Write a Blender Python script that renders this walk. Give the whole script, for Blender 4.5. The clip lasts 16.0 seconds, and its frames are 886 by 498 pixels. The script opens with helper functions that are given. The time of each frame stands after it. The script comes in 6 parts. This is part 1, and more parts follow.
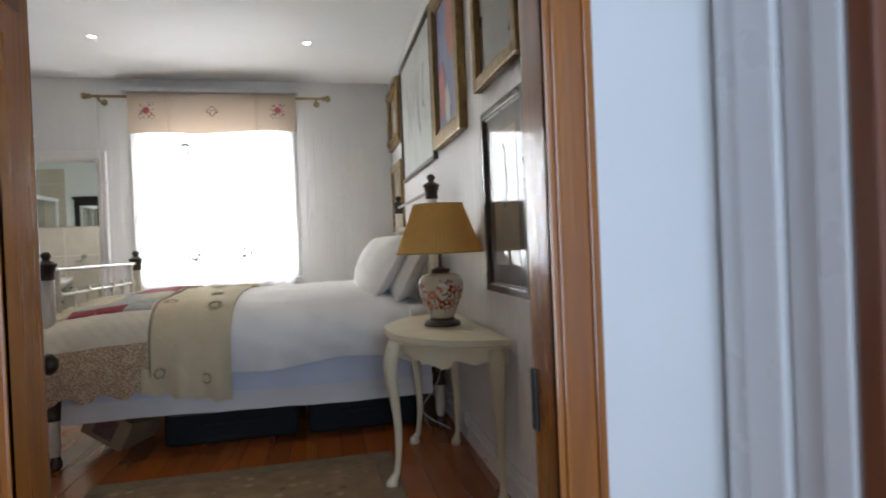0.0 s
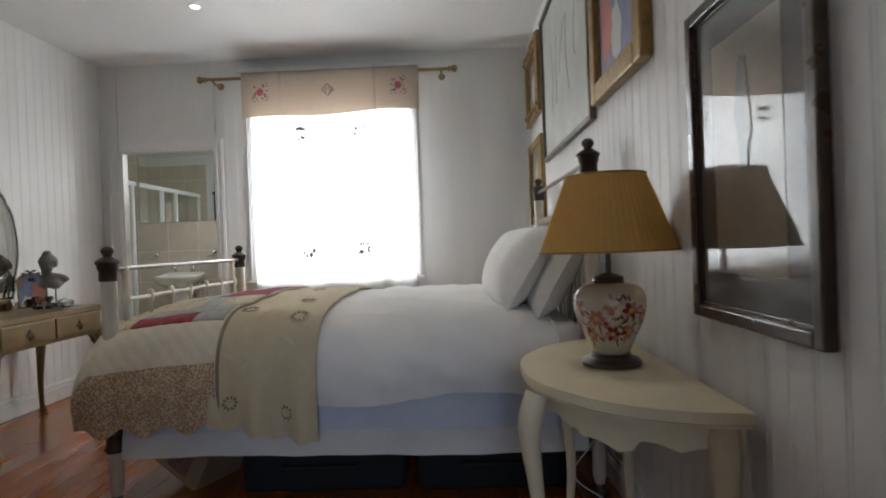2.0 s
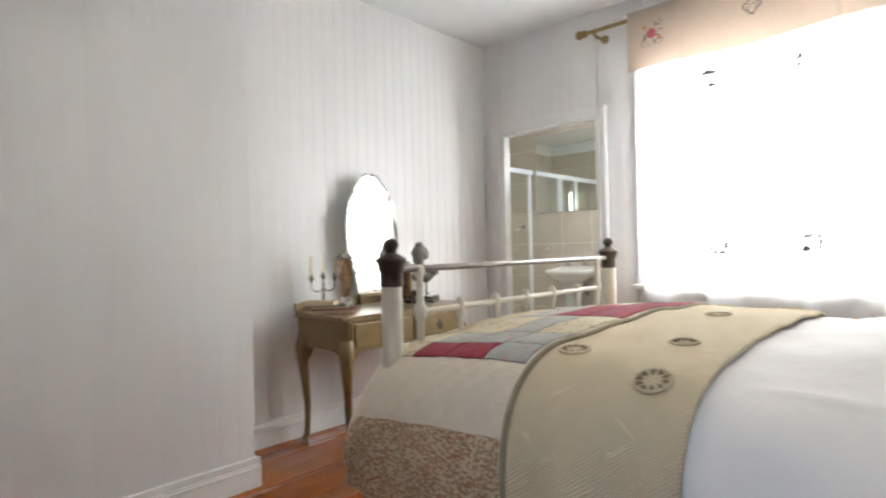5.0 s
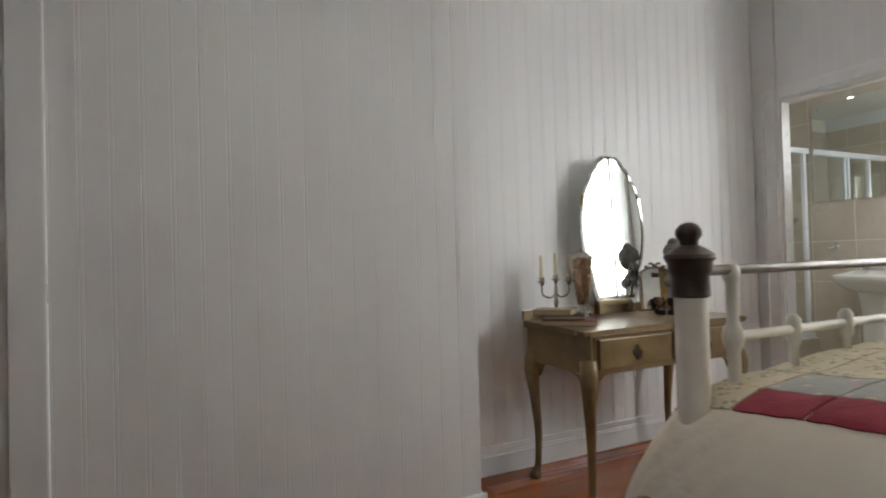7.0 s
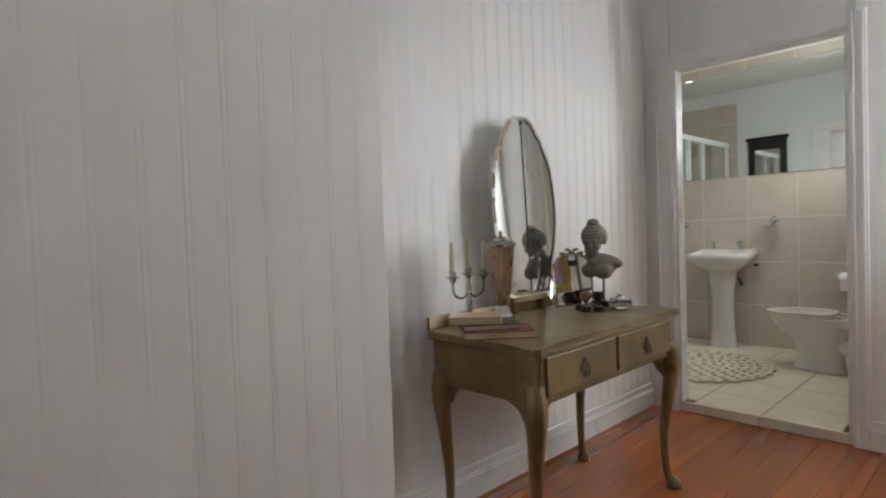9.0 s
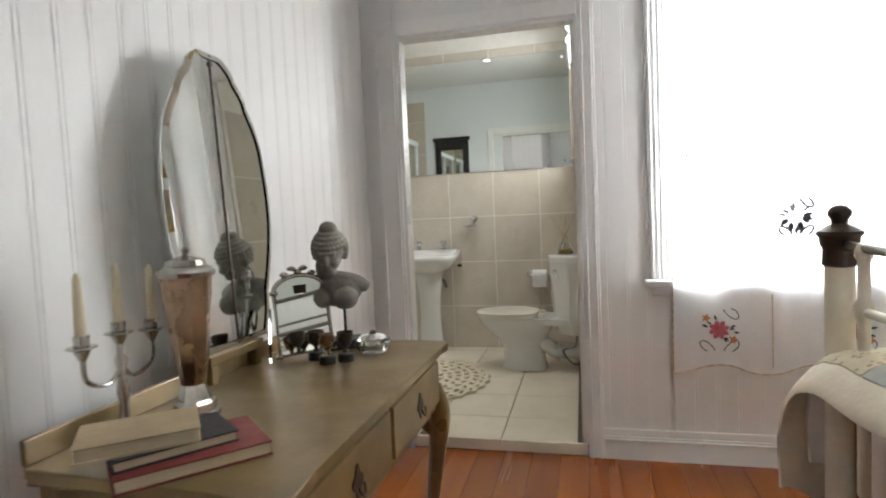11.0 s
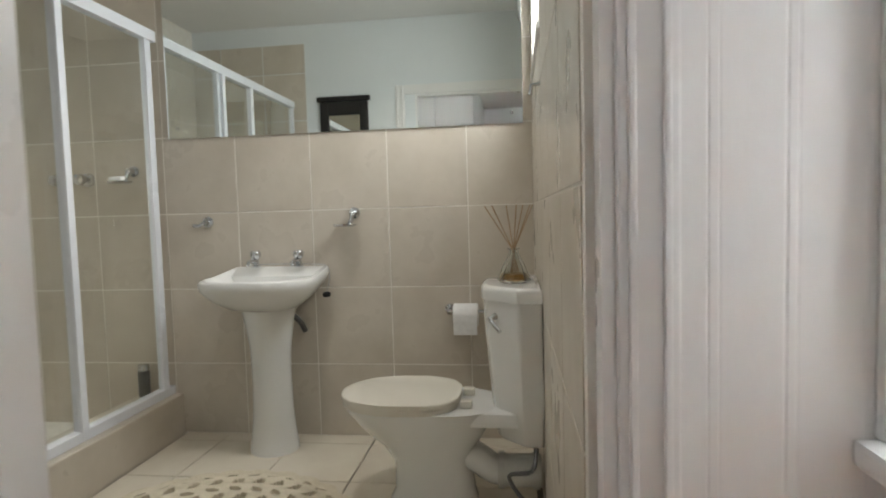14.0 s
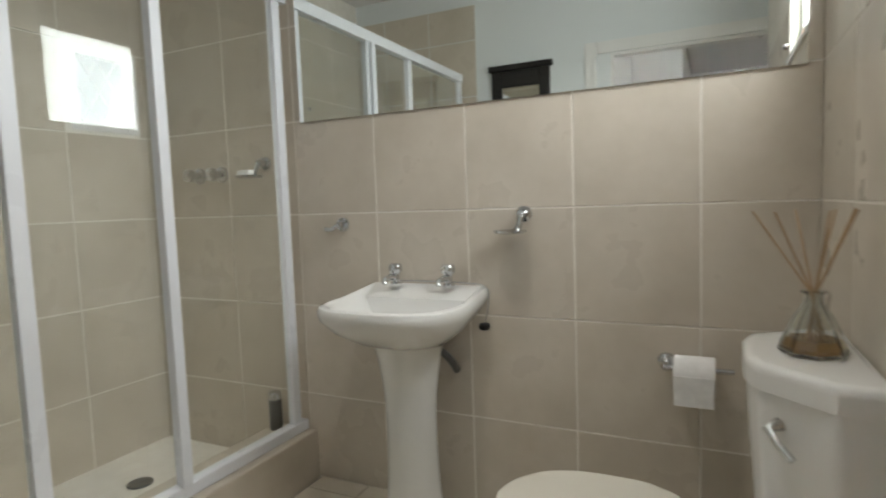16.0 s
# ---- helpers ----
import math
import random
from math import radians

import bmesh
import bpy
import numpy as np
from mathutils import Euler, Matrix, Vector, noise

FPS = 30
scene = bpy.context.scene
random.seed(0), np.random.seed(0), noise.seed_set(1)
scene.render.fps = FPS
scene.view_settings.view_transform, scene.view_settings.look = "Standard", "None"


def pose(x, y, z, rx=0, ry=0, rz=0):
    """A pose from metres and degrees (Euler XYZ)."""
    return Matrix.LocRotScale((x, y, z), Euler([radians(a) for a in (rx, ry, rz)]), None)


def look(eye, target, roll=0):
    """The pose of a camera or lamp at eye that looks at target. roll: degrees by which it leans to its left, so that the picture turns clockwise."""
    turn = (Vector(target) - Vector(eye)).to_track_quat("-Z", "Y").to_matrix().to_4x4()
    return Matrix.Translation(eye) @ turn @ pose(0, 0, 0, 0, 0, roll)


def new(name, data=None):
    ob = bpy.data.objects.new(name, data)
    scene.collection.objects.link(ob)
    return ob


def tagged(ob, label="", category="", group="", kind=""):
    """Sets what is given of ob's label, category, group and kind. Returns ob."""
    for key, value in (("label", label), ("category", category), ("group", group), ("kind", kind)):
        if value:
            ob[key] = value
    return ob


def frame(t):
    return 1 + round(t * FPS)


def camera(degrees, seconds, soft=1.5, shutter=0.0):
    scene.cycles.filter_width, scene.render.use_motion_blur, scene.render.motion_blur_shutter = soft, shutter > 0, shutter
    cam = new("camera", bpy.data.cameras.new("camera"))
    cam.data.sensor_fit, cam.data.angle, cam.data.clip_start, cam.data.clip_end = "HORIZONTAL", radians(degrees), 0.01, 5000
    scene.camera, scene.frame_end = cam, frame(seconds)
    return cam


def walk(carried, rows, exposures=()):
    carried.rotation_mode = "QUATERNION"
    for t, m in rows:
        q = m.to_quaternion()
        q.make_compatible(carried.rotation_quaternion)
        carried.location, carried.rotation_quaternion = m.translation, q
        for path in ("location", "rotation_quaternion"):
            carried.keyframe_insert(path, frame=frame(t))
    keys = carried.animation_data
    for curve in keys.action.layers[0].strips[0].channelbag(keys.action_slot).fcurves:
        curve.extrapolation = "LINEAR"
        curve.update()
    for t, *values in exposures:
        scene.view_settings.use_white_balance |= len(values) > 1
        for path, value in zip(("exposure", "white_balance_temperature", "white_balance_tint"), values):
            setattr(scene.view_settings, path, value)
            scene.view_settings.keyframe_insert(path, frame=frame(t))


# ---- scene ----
cam = camera(76.3, 16.0, soft=1.9, shutter=0.4)
PATH = [
    (0, (0.124, -0.251, 1.159), (0.546, 1.704, 1.139), -2.4),
    (0.5, (0.165, -0.02, 1.158), (0.414, 1.964, 1.144), -2.3),
    (1, (0.2, 0.2, 1.151), (0.355, 2.194, 1.137), -2.2),
    (1.5, (0.243, 0.473, 1.161), (0.285, 2.472, 1.145), -2.2),
    (2, (0.229, 0.734, 1.154), (0.176, 2.733, 1.138), -2.2),
    (2.5, (0.196, 1.002, 1.18), (0.118, 3.0, 1.162), -2.1),
    (3, (0.203, 1.265, 1.158), (0.086, 3.261, 1.145), -2.1),
    (3.5, (0.208, 1.498, 1.164), (-0.146, 3.466, 1.154), -2.0),
    (4, (0.168, 1.692, 1.166), (-0.534, 3.565, 1.15), -1.9),
    (4.5, (0.095, 1.882, 1.17), (-0.969, 3.576, 1.164), -1.4),
    (5, (0.028, 2.004, 1.164), (-1.331, 3.472, 1.165), -1.4),
    (5.2, (-0.051, 2.02, 1.162), (-1.491, 3.408, 1.167), -1.0),
    (7.3, (-0.667, 2.265, 1.143), (-2.472, 3.126, 1.175), -1.7),
    (7.5, (-0.792, 2.254, 1.165), (-2.574, 3.161, 1.174), -0.9),
    (8, (-0.976, 2.328, 1.189), (-2.735, 3.28, 1.167), -1.3),
    (8.5, (-1.189, 2.349, 1.21), (-2.808, 3.523, 1.16), -1.5),
    (9, (-1.368, 2.457, 1.187), (-2.811, 3.841, 1.123), -2.1),
    (9.5, (-1.563, 2.599, 1.197), (-2.813, 4.158, 1.114), -2.2),
    (10, (-1.716, 2.783, 1.205), (-2.707, 4.517, 1.099), -2.4),
    (10.2, (-1.779, 2.856, 1.225), (-2.641, 4.657, 1.109), -2.5),
    (12.3, (-2.163, 3.949, 1.154), (-2.425, 5.929, 1.047), -1.4),
    (12.5, (-2.154, 4.142, 1.138), (-2.407, 6.123, 1.039), -1.0),
    (13, (-2.135, 4.526, 1.146), (-2.378, 6.509, 1.049), -1.0),
    (13.5, (-2.169, 4.895, 1.178), (-2.393, 6.879, 1.056), -1.2),
    (14, (-2.125, 5.227, 1.162), (-2.376, 7.207, 1.039), -1.6),
    (14.5, (-2.124, 5.563, 1.192), (-2.428, 7.534, 1.043), -1.7),
    (15, (-2.182, 5.805, 1.154), (-2.629, 7.751, 1.029), -1.4),
    (15.5, (-2.241, 5.959, 1.192), (-2.862, 7.854, 1.041), -1.8),
    (16, (-2.307, 6.032, 1.227), (-3.172, 7.829, 1.065), -2.0),
]
walk(cam, [(t, look(eye, target, roll)) for t, eye, target, roll in PATH],
     [(0, 0.0), (1, -0.15), (1.5, -0.33), (2.5, -0.45), (3.2, -0.07), (4, 0.38), (5, 0.58), (7.4, -0.15), (9, -0.08), (10.2, 0.28), (12.4, 0.25), (14, 0.2), (15, 0.25), (16, 0.1)])

# ---- world, sun, large lights, exposure ----
world = bpy.data.worlds.new("sky")
scene.world = world
world.use_nodes = True
wn = world.node_tree.nodes
sky = wn.new("ShaderNodeTexSky")
sky.sky_type, sky.sun_disc = "NISHITA", False
sky.sun_elevation, sky.sun_rotation = radians(48), radians(180)
wn["Background"].inputs["Strength"].default_value = 0.05
world.node_tree.links.new(sky.outputs["Color"], wn["Background"].inputs["Color"])

sun_data = bpy.data.lights.new("sun", "SUN")
sun_data.energy, sun_data.angle, sun_data.color = 1.5, radians(0.6), (1, 0.95, 0.88)
new("sun", sun_data).matrix_world = look((0, 0, 30), (0, 17, 0))


def window_light(name, at, towards, wide, high, watts, color):
    d = bpy.data.lights.new(name, "AREA")
    d.shape, d.size, d.size_y, d.energy, d.color = "RECTANGLE", wide, high, watts, color
    new(name, d).matrix_world = look(at, towards)


# daylight standing in each window's opening
window_light("bedroom_daylight", (-0.9, 6.2, 1.66), (-0.9, 0, 1.66), 1.42, 1.5, 158, (0.93, 0.965, 1.0))
window_light("bathroom_daylight", (-1.9, 7.42, 2.12), (-5, 7.42, 2.12), 0.7, 0.72, 20, (0.96, 1.0, 1.0))
# Added lamp for the bluish hall light; its doorway is assumed, out of view.
window_light("hall_daylight", (0.38, -1.5, 1.3), (0.6, 0.7, 1.3), 0.9, 2.0, 36, (0.56, 0.74, 1.0))

# ---- materials ----


def base_mat(name):
    m = bpy.data.materials.new(name)
    m.use_nodes = True
    return m, m.node_tree, m.node_tree.nodes["Principled BSDF"]


def surf(name, c1, c2=None, rough=0.5, metal=0.0, scale=6.0, bump=0.1, bump_scale=60.0, coat=0.0, stretch=(1, 1, 1), vary=0.0, speck=None, sheen=0.0):
    """A procedural surface: two colours in a broad and a fine noise, with relief; vary: from piece to piece."""
    m, nt, b = base_mat(name)
    c2 = c2 or tuple(v * 0.86 for v in c1)
    co = nt.nodes.new("ShaderNodeTexCoord")
    mp = nt.nodes.new("ShaderNodeMapping")
    mp.inputs["Scale"].default_value = stretch
    oi = nt.nodes.new("ShaderNodeObjectInfo")
    add = nt.nodes.new("ShaderNodeVectorMath")
    add.operation = "MULTIPLY_ADD"
    add.inputs[1].default_value = (7.3, 5.1, 3.7)
    nt.links.new(oi.outputs["Random"], add.inputs[0])
    nt.links.new(co.outputs["Object"], add.inputs[2])
    nt.links.new(add.outputs[0], mp.inputs["Vector"])
    n1 = nt.nodes.new("ShaderNodeTexNoise")
    n1.inputs["Scale"].default_value, n1.inputs["Detail"].default_value = scale, 5
    n2 = nt.nodes.new("ShaderNodeTexNoise")
    n2.inputs["Scale"].default_value, n2.inputs["Detail"].default_value = bump_scale, 4
    for n in (n1, n2):
        nt.links.new(mp.outputs[0], n.inputs["Vector"])
    mixf = nt.nodes.new("ShaderNodeMath")
    mixf.operation = "MULTIPLY_ADD"
    mixf.inputs[1].default_value = 0.35
    nt.links.new(n2.outputs["Fac"], mixf.inputs[0])
    sub = nt.nodes.new("ShaderNodeMath")
    sub.operation = "MULTIPLY_ADD"
    sub.inputs[1].default_value, sub.inputs[2].default_value = 1.9, -0.6
    nt.links.new(n1.outputs["Fac"], sub.inputs[0])
    nt.links.new(sub.outputs[0], mixf.inputs[2])
    mix = nt.nodes.new("ShaderNodeMix")
    mix.data_type = "RGBA"
    mix.clamp_factor = True
    mix.inputs[6].default_value, mix.inputs[7].default_value = (*c1, 1), (*c2, 1)
    nt.links.new(mixf.outputs[0], mix.inputs[0])
    out = mix.outputs[2]
    if speck:
        vo = nt.nodes.new("ShaderNodeTexVoronoi")
        vo.inputs["Scale"].default_value = speck[1]
        nt.links.new(mp.outputs[0], vo.inputs["Vector"])
        lt = nt.nodes.new("ShaderNodeMath")
        lt.operation, lt.inputs[1].default_value = "LESS_THAN", speck[2]
        nt.links.new(vo.outputs["Distance"], lt.inputs[0])
        hue = nt.nodes.new("ShaderNodeMix")
        hue.data_type = "RGBA"
        hue.inputs[6].default_value, hue.inputs[7].default_value = (*speck[0], 1), (*speck[3], 1)
        sep = nt.nodes.new("ShaderNodeSeparateColor")
        nt.links.new(vo.outputs["Color"], sep.inputs[0])
        nt.links.new(sep.outputs[0], hue.inputs[0])
        mx = nt.nodes.new("ShaderNodeMix")
        mx.data_type = "RGBA"
        nt.links.new(lt.outputs[0], mx.inputs[0])
        nt.links.new(out, mx.inputs[6])
        nt.links.new(hue.outputs[2], mx.inputs[7])
        out = mx.outputs[2]
    if vary:
        hsv = nt.nodes.new("ShaderNodeHueSaturation")
        rg = nt.nodes.new("ShaderNodeMapRange")
        rg.inputs[3].default_value, rg.inputs[4].default_value = 1 - vary, 1 + vary
        nt.links.new(oi.outputs["Random"], rg.inputs[0])
        nt.links.new(rg.outputs[0], hsv.inputs["Value"])
        nt.links.new(out, hsv.inputs["Color"])
        out = hsv.outputs[0]
    nt.links.new(out, b.inputs["Base Color"])
    rr = nt.nodes.new("ShaderNodeMapRange")
    rr.inputs[3].default_value, rr.inputs[4].default_value = max(rough - 0.1, 0.02), min(rough + 0.1, 1)
    nt.links.new(n1.outputs["Fac"], rr.inputs[0])
    nt.links.new(rr.outputs[0], b.inputs["Roughness"])
    b.inputs["Metallic"].default_value = metal
    b.inputs["Coat Weight"].default_value, b.inputs["Coat Roughness"].default_value = coat, 0.12
    b.inputs["Sheen Weight"].default_value = sheen
    if bump:
        bp = nt.nodes.new("ShaderNodeBump")
        bp.inputs["Strength"].default_value, bp.inputs["Distance"].default_value = bump, 0.004
        nt.links.new(n2.outputs["Fac"], bp.inputs["Height"])
        nt.links.new(bp.outputs[0], b.inputs["Normal"])
    return m


def plain(name, c, rough=0.3, metal=0.0, coat=0.0, trans=0.0, ior=1.45):
    m, nt, b = base_mat(name)
    b.inputs["Base Color"].default_value = (*c, 1)
    b.inputs["Roughness"].default_value, b.inputs["Metallic"].default_value = rough, metal
    b.inputs["Coat Weight"].default_value = coat
    b.inputs["Transmission Weight"].default_value, b.inputs["IOR"].default_value = trans, ior
    return m


def glow(name, c, strength):
    m, nt, b = base_mat(name)
    b.inputs["Base Color"].default_value = (*c, 1)
    b.inputs["Emission Color"].default_value = (*c, 1)
    b.inputs["Emission Strength"].default_value = strength
    return m


def sheer(name, c, clear, weave):
    """Thin woven cloth that lets light through."""
    m, nt, b = base_mat(name)
    nt.nodes.remove(b)
    out = nt.nodes["Material Output"]
    tr, tl, df = (nt.nodes.new("ShaderNodeBsdf" + k) for k in ("Transparent", "Translucent", "Diffuse"))
    tl.inputs[0].default_value = df.inputs[0].default_value = (*c, 1)
    co, wa = nt.nodes.new("ShaderNodeTexCoord"), nt.nodes.new("ShaderNodeTexNoise")
    wa.inputs["Scale"].default_value, wa.inputs["Detail"].default_value = weave, 4
    nt.links.new(co.outputs["Object"], wa.inputs["Vector"])
    m1, m2 = nt.nodes.new("ShaderNodeMixShader"), nt.nodes.new("ShaderNodeMixShader")
    m1.inputs[0].default_value = 0.5
    nt.links.new(tl.outputs[0], m1.inputs[1])
    nt.links.new(df.outputs[0], m1.inputs[2])
    rg = nt.nodes.new("ShaderNodeMapRange")
    rg.inputs[3].default_value, rg.inputs[4].default_value = 1 - clear - 0.12, 1 - clear + 0.12
    nt.links.new(wa.outputs["Fac"], rg.inputs[0])
    nt.links.new(rg.outputs[0], m2.inputs[0])
    nt.links.new(tr.outputs[0], m2.inputs[1])
    nt.links.new(m1.outputs[0], m2.inputs[2])
    nt.links.new(m2.outputs[0], out.inputs["Surface"])
    return m


def openwork(name, c1, c2, gap_shade, pitch):
    """Crocheted cotton: a diagonal net of gaps, their shade painted in, between solid lozenge bands."""
    m = surf(name, c1, c2, 0.95, scale=25, bump=0.0)
    nt = m.node_tree
    b = nt.nodes["Principled BSDF"]

    def op(kind, a, c=None, d=None):
        q = nt.nodes.new("ShaderNodeMath")
        q.operation = kind
        for i, v in enumerate((a, c, d)):
            if isinstance(v, (int, float)):
                q.inputs[i].default_value = v
            elif v is not None:
                nt.links.new(v, q.inputs[i])
        return q.outputs[0]

    co, sep = nt.nodes.new("ShaderNodeTexCoord"), nt.nodes.new("ShaderNodeSeparateXYZ")
    nt.links.new(co.outputs["Object"], sep.inputs[0])
    along = op("ADD", sep.outputs[1], sep.outputs[2])
    p, q = op("ADD", sep.outputs[0], along), op("SUBTRACT", sep.outputs[0], along)

    def net(period):
        k = math.pi / period
        return op("MULTIPLY", op("ABSOLUTE", op("SINE", op("MULTIPLY", p, k))), op("ABSOLUTE", op("SINE", op("MULTIPLY", q, k))))

    patchy = nt.nodes.new("ShaderNodeTexNoise")
    patchy.inputs["Scale"].default_value = 9
    nt.links.new(co.outputs["Object"], patchy.inputs["Vector"])
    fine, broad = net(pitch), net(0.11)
    # No real holes: the shade inside the gaps is mixed into the colour.
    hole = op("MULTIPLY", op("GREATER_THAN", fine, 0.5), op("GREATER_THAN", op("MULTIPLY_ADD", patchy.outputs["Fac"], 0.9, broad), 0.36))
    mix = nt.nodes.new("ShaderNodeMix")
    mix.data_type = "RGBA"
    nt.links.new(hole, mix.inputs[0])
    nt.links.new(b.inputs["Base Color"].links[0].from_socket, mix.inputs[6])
    mix.inputs[7].default_value = (*gap_shade, 1)
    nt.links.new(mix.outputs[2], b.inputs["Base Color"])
    bp = nt.nodes.new("ShaderNodeBump")
    bp.inputs["Strength"].default_value, bp.inputs["Distance"].default_value = 0.8, 0.003
    nt.links.new(op("SUBTRACT", 1.0, fine), bp.inputs["Height"])
    nt.links.new(bp.outputs[0], b.inputs["Normal"])
    return m


WHITE = surf("white_wall_paint", (0.80, 0.788, 0.772), (0.77, 0.758, 0.742), 0.42, scale=3, bump=0.12, bump_scale=45, vary=0.006)
CEIL = surf("ceiling_paint", (0.8, 0.8, 0.79), (0.77, 0.77, 0.76), 0.7, scale=2, bump=0.08, bump_scale=90)
TRIM = surf("white_gloss_paint", (0.82, 0.81, 0.795), (0.795, 0.785, 0.77), 0.3, scale=5, bump=0.05, bump_scale=40)
PINE = surf("varnished_pine", (0.46, 0.165, 0.022), (0.20, 0.055, 0.008), 0.28, scale=2.6, bump=0.3, bump_scale=14, coat=0.6, stretch=(6, 6, 0.5))
MAHOG = surf("dark_varnished_door_wood", (0.24, 0.075, 0.03), (0.12, 0.036, 0.016), 0.3, scale=3, bump=0.15, bump_scale=18, coat=0.5, stretch=(6, 6, 0.6))
FLOORW = surf("varnished_floorboards", (0.345, 0.094, 0.011), (0.22, 0.053, 0.007), 0.26, scale=2.2, bump=0.06, bump_scale=12, coat=0.3, stretch=(2.2, 0.25, 1), vary=0.16)
DARKGAP = plain("dark_gap", (0.03, 0.018, 0.01), 0.9)
TILE = surf("beige_wall_tile", (0.635, 0.575, 0.49), (0.525, 0.468, 0.385), 0.3, scale=4.5, bump=0.0, bump_scale=30, vary=0.03)
FTILE = surf("cream_floor_tile", (0.74, 0.68, 0.56), (0.68, 0.61, 0.50), 0.35, scale=7, bump=0.0, bump_scale=40, vary=0.03)
GROUT = surf("pale_grout", (0.86, 0.83, 0.77), (0.78, 0.74, 0.67), 0.9, scale=20, bump=0.2)
DGROUT = surf("dark_floor_grout", (0.16, 0.13, 0.1), None, 0.9, scale=20, bump=0.2)
BATHW = surf("bathroom_white_paint", (0.76, 0.79, 0.80), (0.73, 0.76, 0.77), 0.6, scale=2, bump=0.06)
CREAM = surf("distressed_cream_paint", (0.82, 0.73, 0.52), (0.75, 0.65, 0.44), 0.38, scale=7, bump=0.15, bump_scale=50)
WORN = surf("bare_brown_edge", (0.22, 0.14, 0.07), (0.62, 0.52, 0.34), 0.6, scale=9, bump=0.1)
OLIVE = surf("worn_gold_green_lacquer", (0.27, 0.185, 0.075), (0.155, 0.10, 0.042), 0.32, metal=0.3, scale=6, bump=0.12, bump_scale=35, coat=0.25)
IRONW = surf("ivory_enamel", (0.76, 0.71, 0.60), (0.66, 0.6, 0.48), 0.32, scale=12, bump=0.1, bump_scale=70)
BRONZE = surf("dark_bronze", (0.10, 0.075, 0.055), (0.05, 0.035, 0.028), 0.42, metal=0.7, scale=20, bump=0.25, bump_scale=90)
IRON = surf("dull_grey_iron", (0.30, 0.28, 0.25), (0.2, 0.18, 0.16), 0.32, metal=0.85, scale=20, bump=0.1)
BRASS = surf("aged_brass", (0.40, 0.30, 0.14), (0.26, 0.18, 0.08), 0.35, metal=0.85, scale=15, bump=0.1)
SILVER = surf("tarnished_silver", (0.62, 0.60, 0.56), (0.36, 0.33, 0.29), 0.22, metal=1.0, scale=18, bump=0.1)
COPPER = surf("tarnished_copper", (0.46, 0.31, 0.2), (0.28, 0.18, 0.11), 0.28, metal=0.95, scale=12, bump=0.08)
CHROME = plain("chrome", (0.62, 0.63, 0.64), 0.1, 1.0)
# Pane greyed and roughened only to dim the sky behind the lattice.
DIMPANE = surf("sky_dimming_glass", (0.40, 0.46, 0.50), (0.36, 0.42, 0.46), 0.35, scale=6, bump=0.1, bump_scale=90)
DIMPANE.node_tree.nodes["Principled BSDF"].inputs["Transmission Weight"].default_value = 0.55
LEAD = surf("grey_lattice", (0.42, 0.45, 0.48), None, 0.6, scale=20)
MIRROR = plain("mirror_silvering", (0.86, 0.89, 0.86), 0.015, 1.0)
GLASS = plain("clear_glass", (0.95, 0.98, 0.96), 0.0, 0.0, 0.0, 1.0, 1.45)
ALU = surf("white_coated_aluminium", (0.82, 0.84, 0.88), (0.78, 0.8, 0.84), 0.3, scale=8, bump=0.03)
CERAM = surf("white_glazed_ceramic", (0.80, 0.80, 0.78), (0.77, 0.77, 0.74), 0.12, scale=4, bump=0.0, coat=0.5)
SEATP = surf("ivory_plastic", (0.76, 0.73, 0.64), (0.73, 0.69, 0.6), 0.2, scale=4, bump=0.0)
PAPER = surf("white_tissue", (0.85, 0.84, 0.82), None, 0.9, scale=30, bump=0.3)
DUVETM = surf("white_cotton", (0.86, 0.835, 0.80), (0.82, 0.79, 0.755), 0.85, scale=3, bump=0.6, bump_scale=22, sheen=0.2)
PILLOWM = surf("white_linen", (0.84, 0.81, 0.765), (0.77, 0.735, 0.69), 0.85, scale=8, bump=0.4, bump_scale=35, sheen=0.2)
BASEM = surf("pale_blue_white_bed_base_cloth", (0.64, 0.66, 0.74), (0.58, 0.60, 0.68), 0.85, scale=6, bump=0.25, bump_scale=60)
SKIRTM = surf("off_white_bed_valance", (0.72, 0.70, 0.68), (0.66, 0.64, 0.62), 0.85, scale=6, bump=0.25, bump_scale=60)
QUILTP = surf("plain_cream_quilting", (0.70, 0.62, 0.50), (0.64, 0.56, 0.44), 0.9, scale=10, bump=0.5, bump_scale=60)
FLORAL = surf("small_floral_print", (0.62, 0.50, 0.34), (0.52, 0.40, 0.25), 0.9, scale=16, bump=0.4, bump_scale=70, speck=((0.36, 0.15, 0.09), 115, 0.5, (0.30, 0.22, 0.12)))
PATCHR = surf("red_patch", (0.30, 0.035, 0.05), (0.22, 0.025, 0.04), 0.9, scale=20, bump=0.5, bump_scale=60)
PATCHG = surf("grey_blue_floral_patch", (0.40, 0.39, 0.35), (0.32, 0.32, 0.30), 0.9, scale=25, bump=0.5, bump_scale=60, speck=((0.42, 0.12, 0.13), 24, 0.22, (0.6, 0.55, 0.4)))
PATCHC = surf("cream_floral_patch", (0.60, 0.52, 0.37), (0.50, 0.44, 0.30), 0.9, scale=25, bump=0.5, bump_scale=60, speck=((0.42, 0.26, 0.12), 45, 0.3, (0.30, 0.28, 0.18)))
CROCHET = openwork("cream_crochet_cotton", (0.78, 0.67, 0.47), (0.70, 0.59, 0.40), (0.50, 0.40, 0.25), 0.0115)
CROSHADE = plain("crochet_hole_shade", (0.24, 0.18, 0.10), 1.0)
LACE = sheer("white_lace", (0.92, 0.92, 0.92), 0.18, 220)
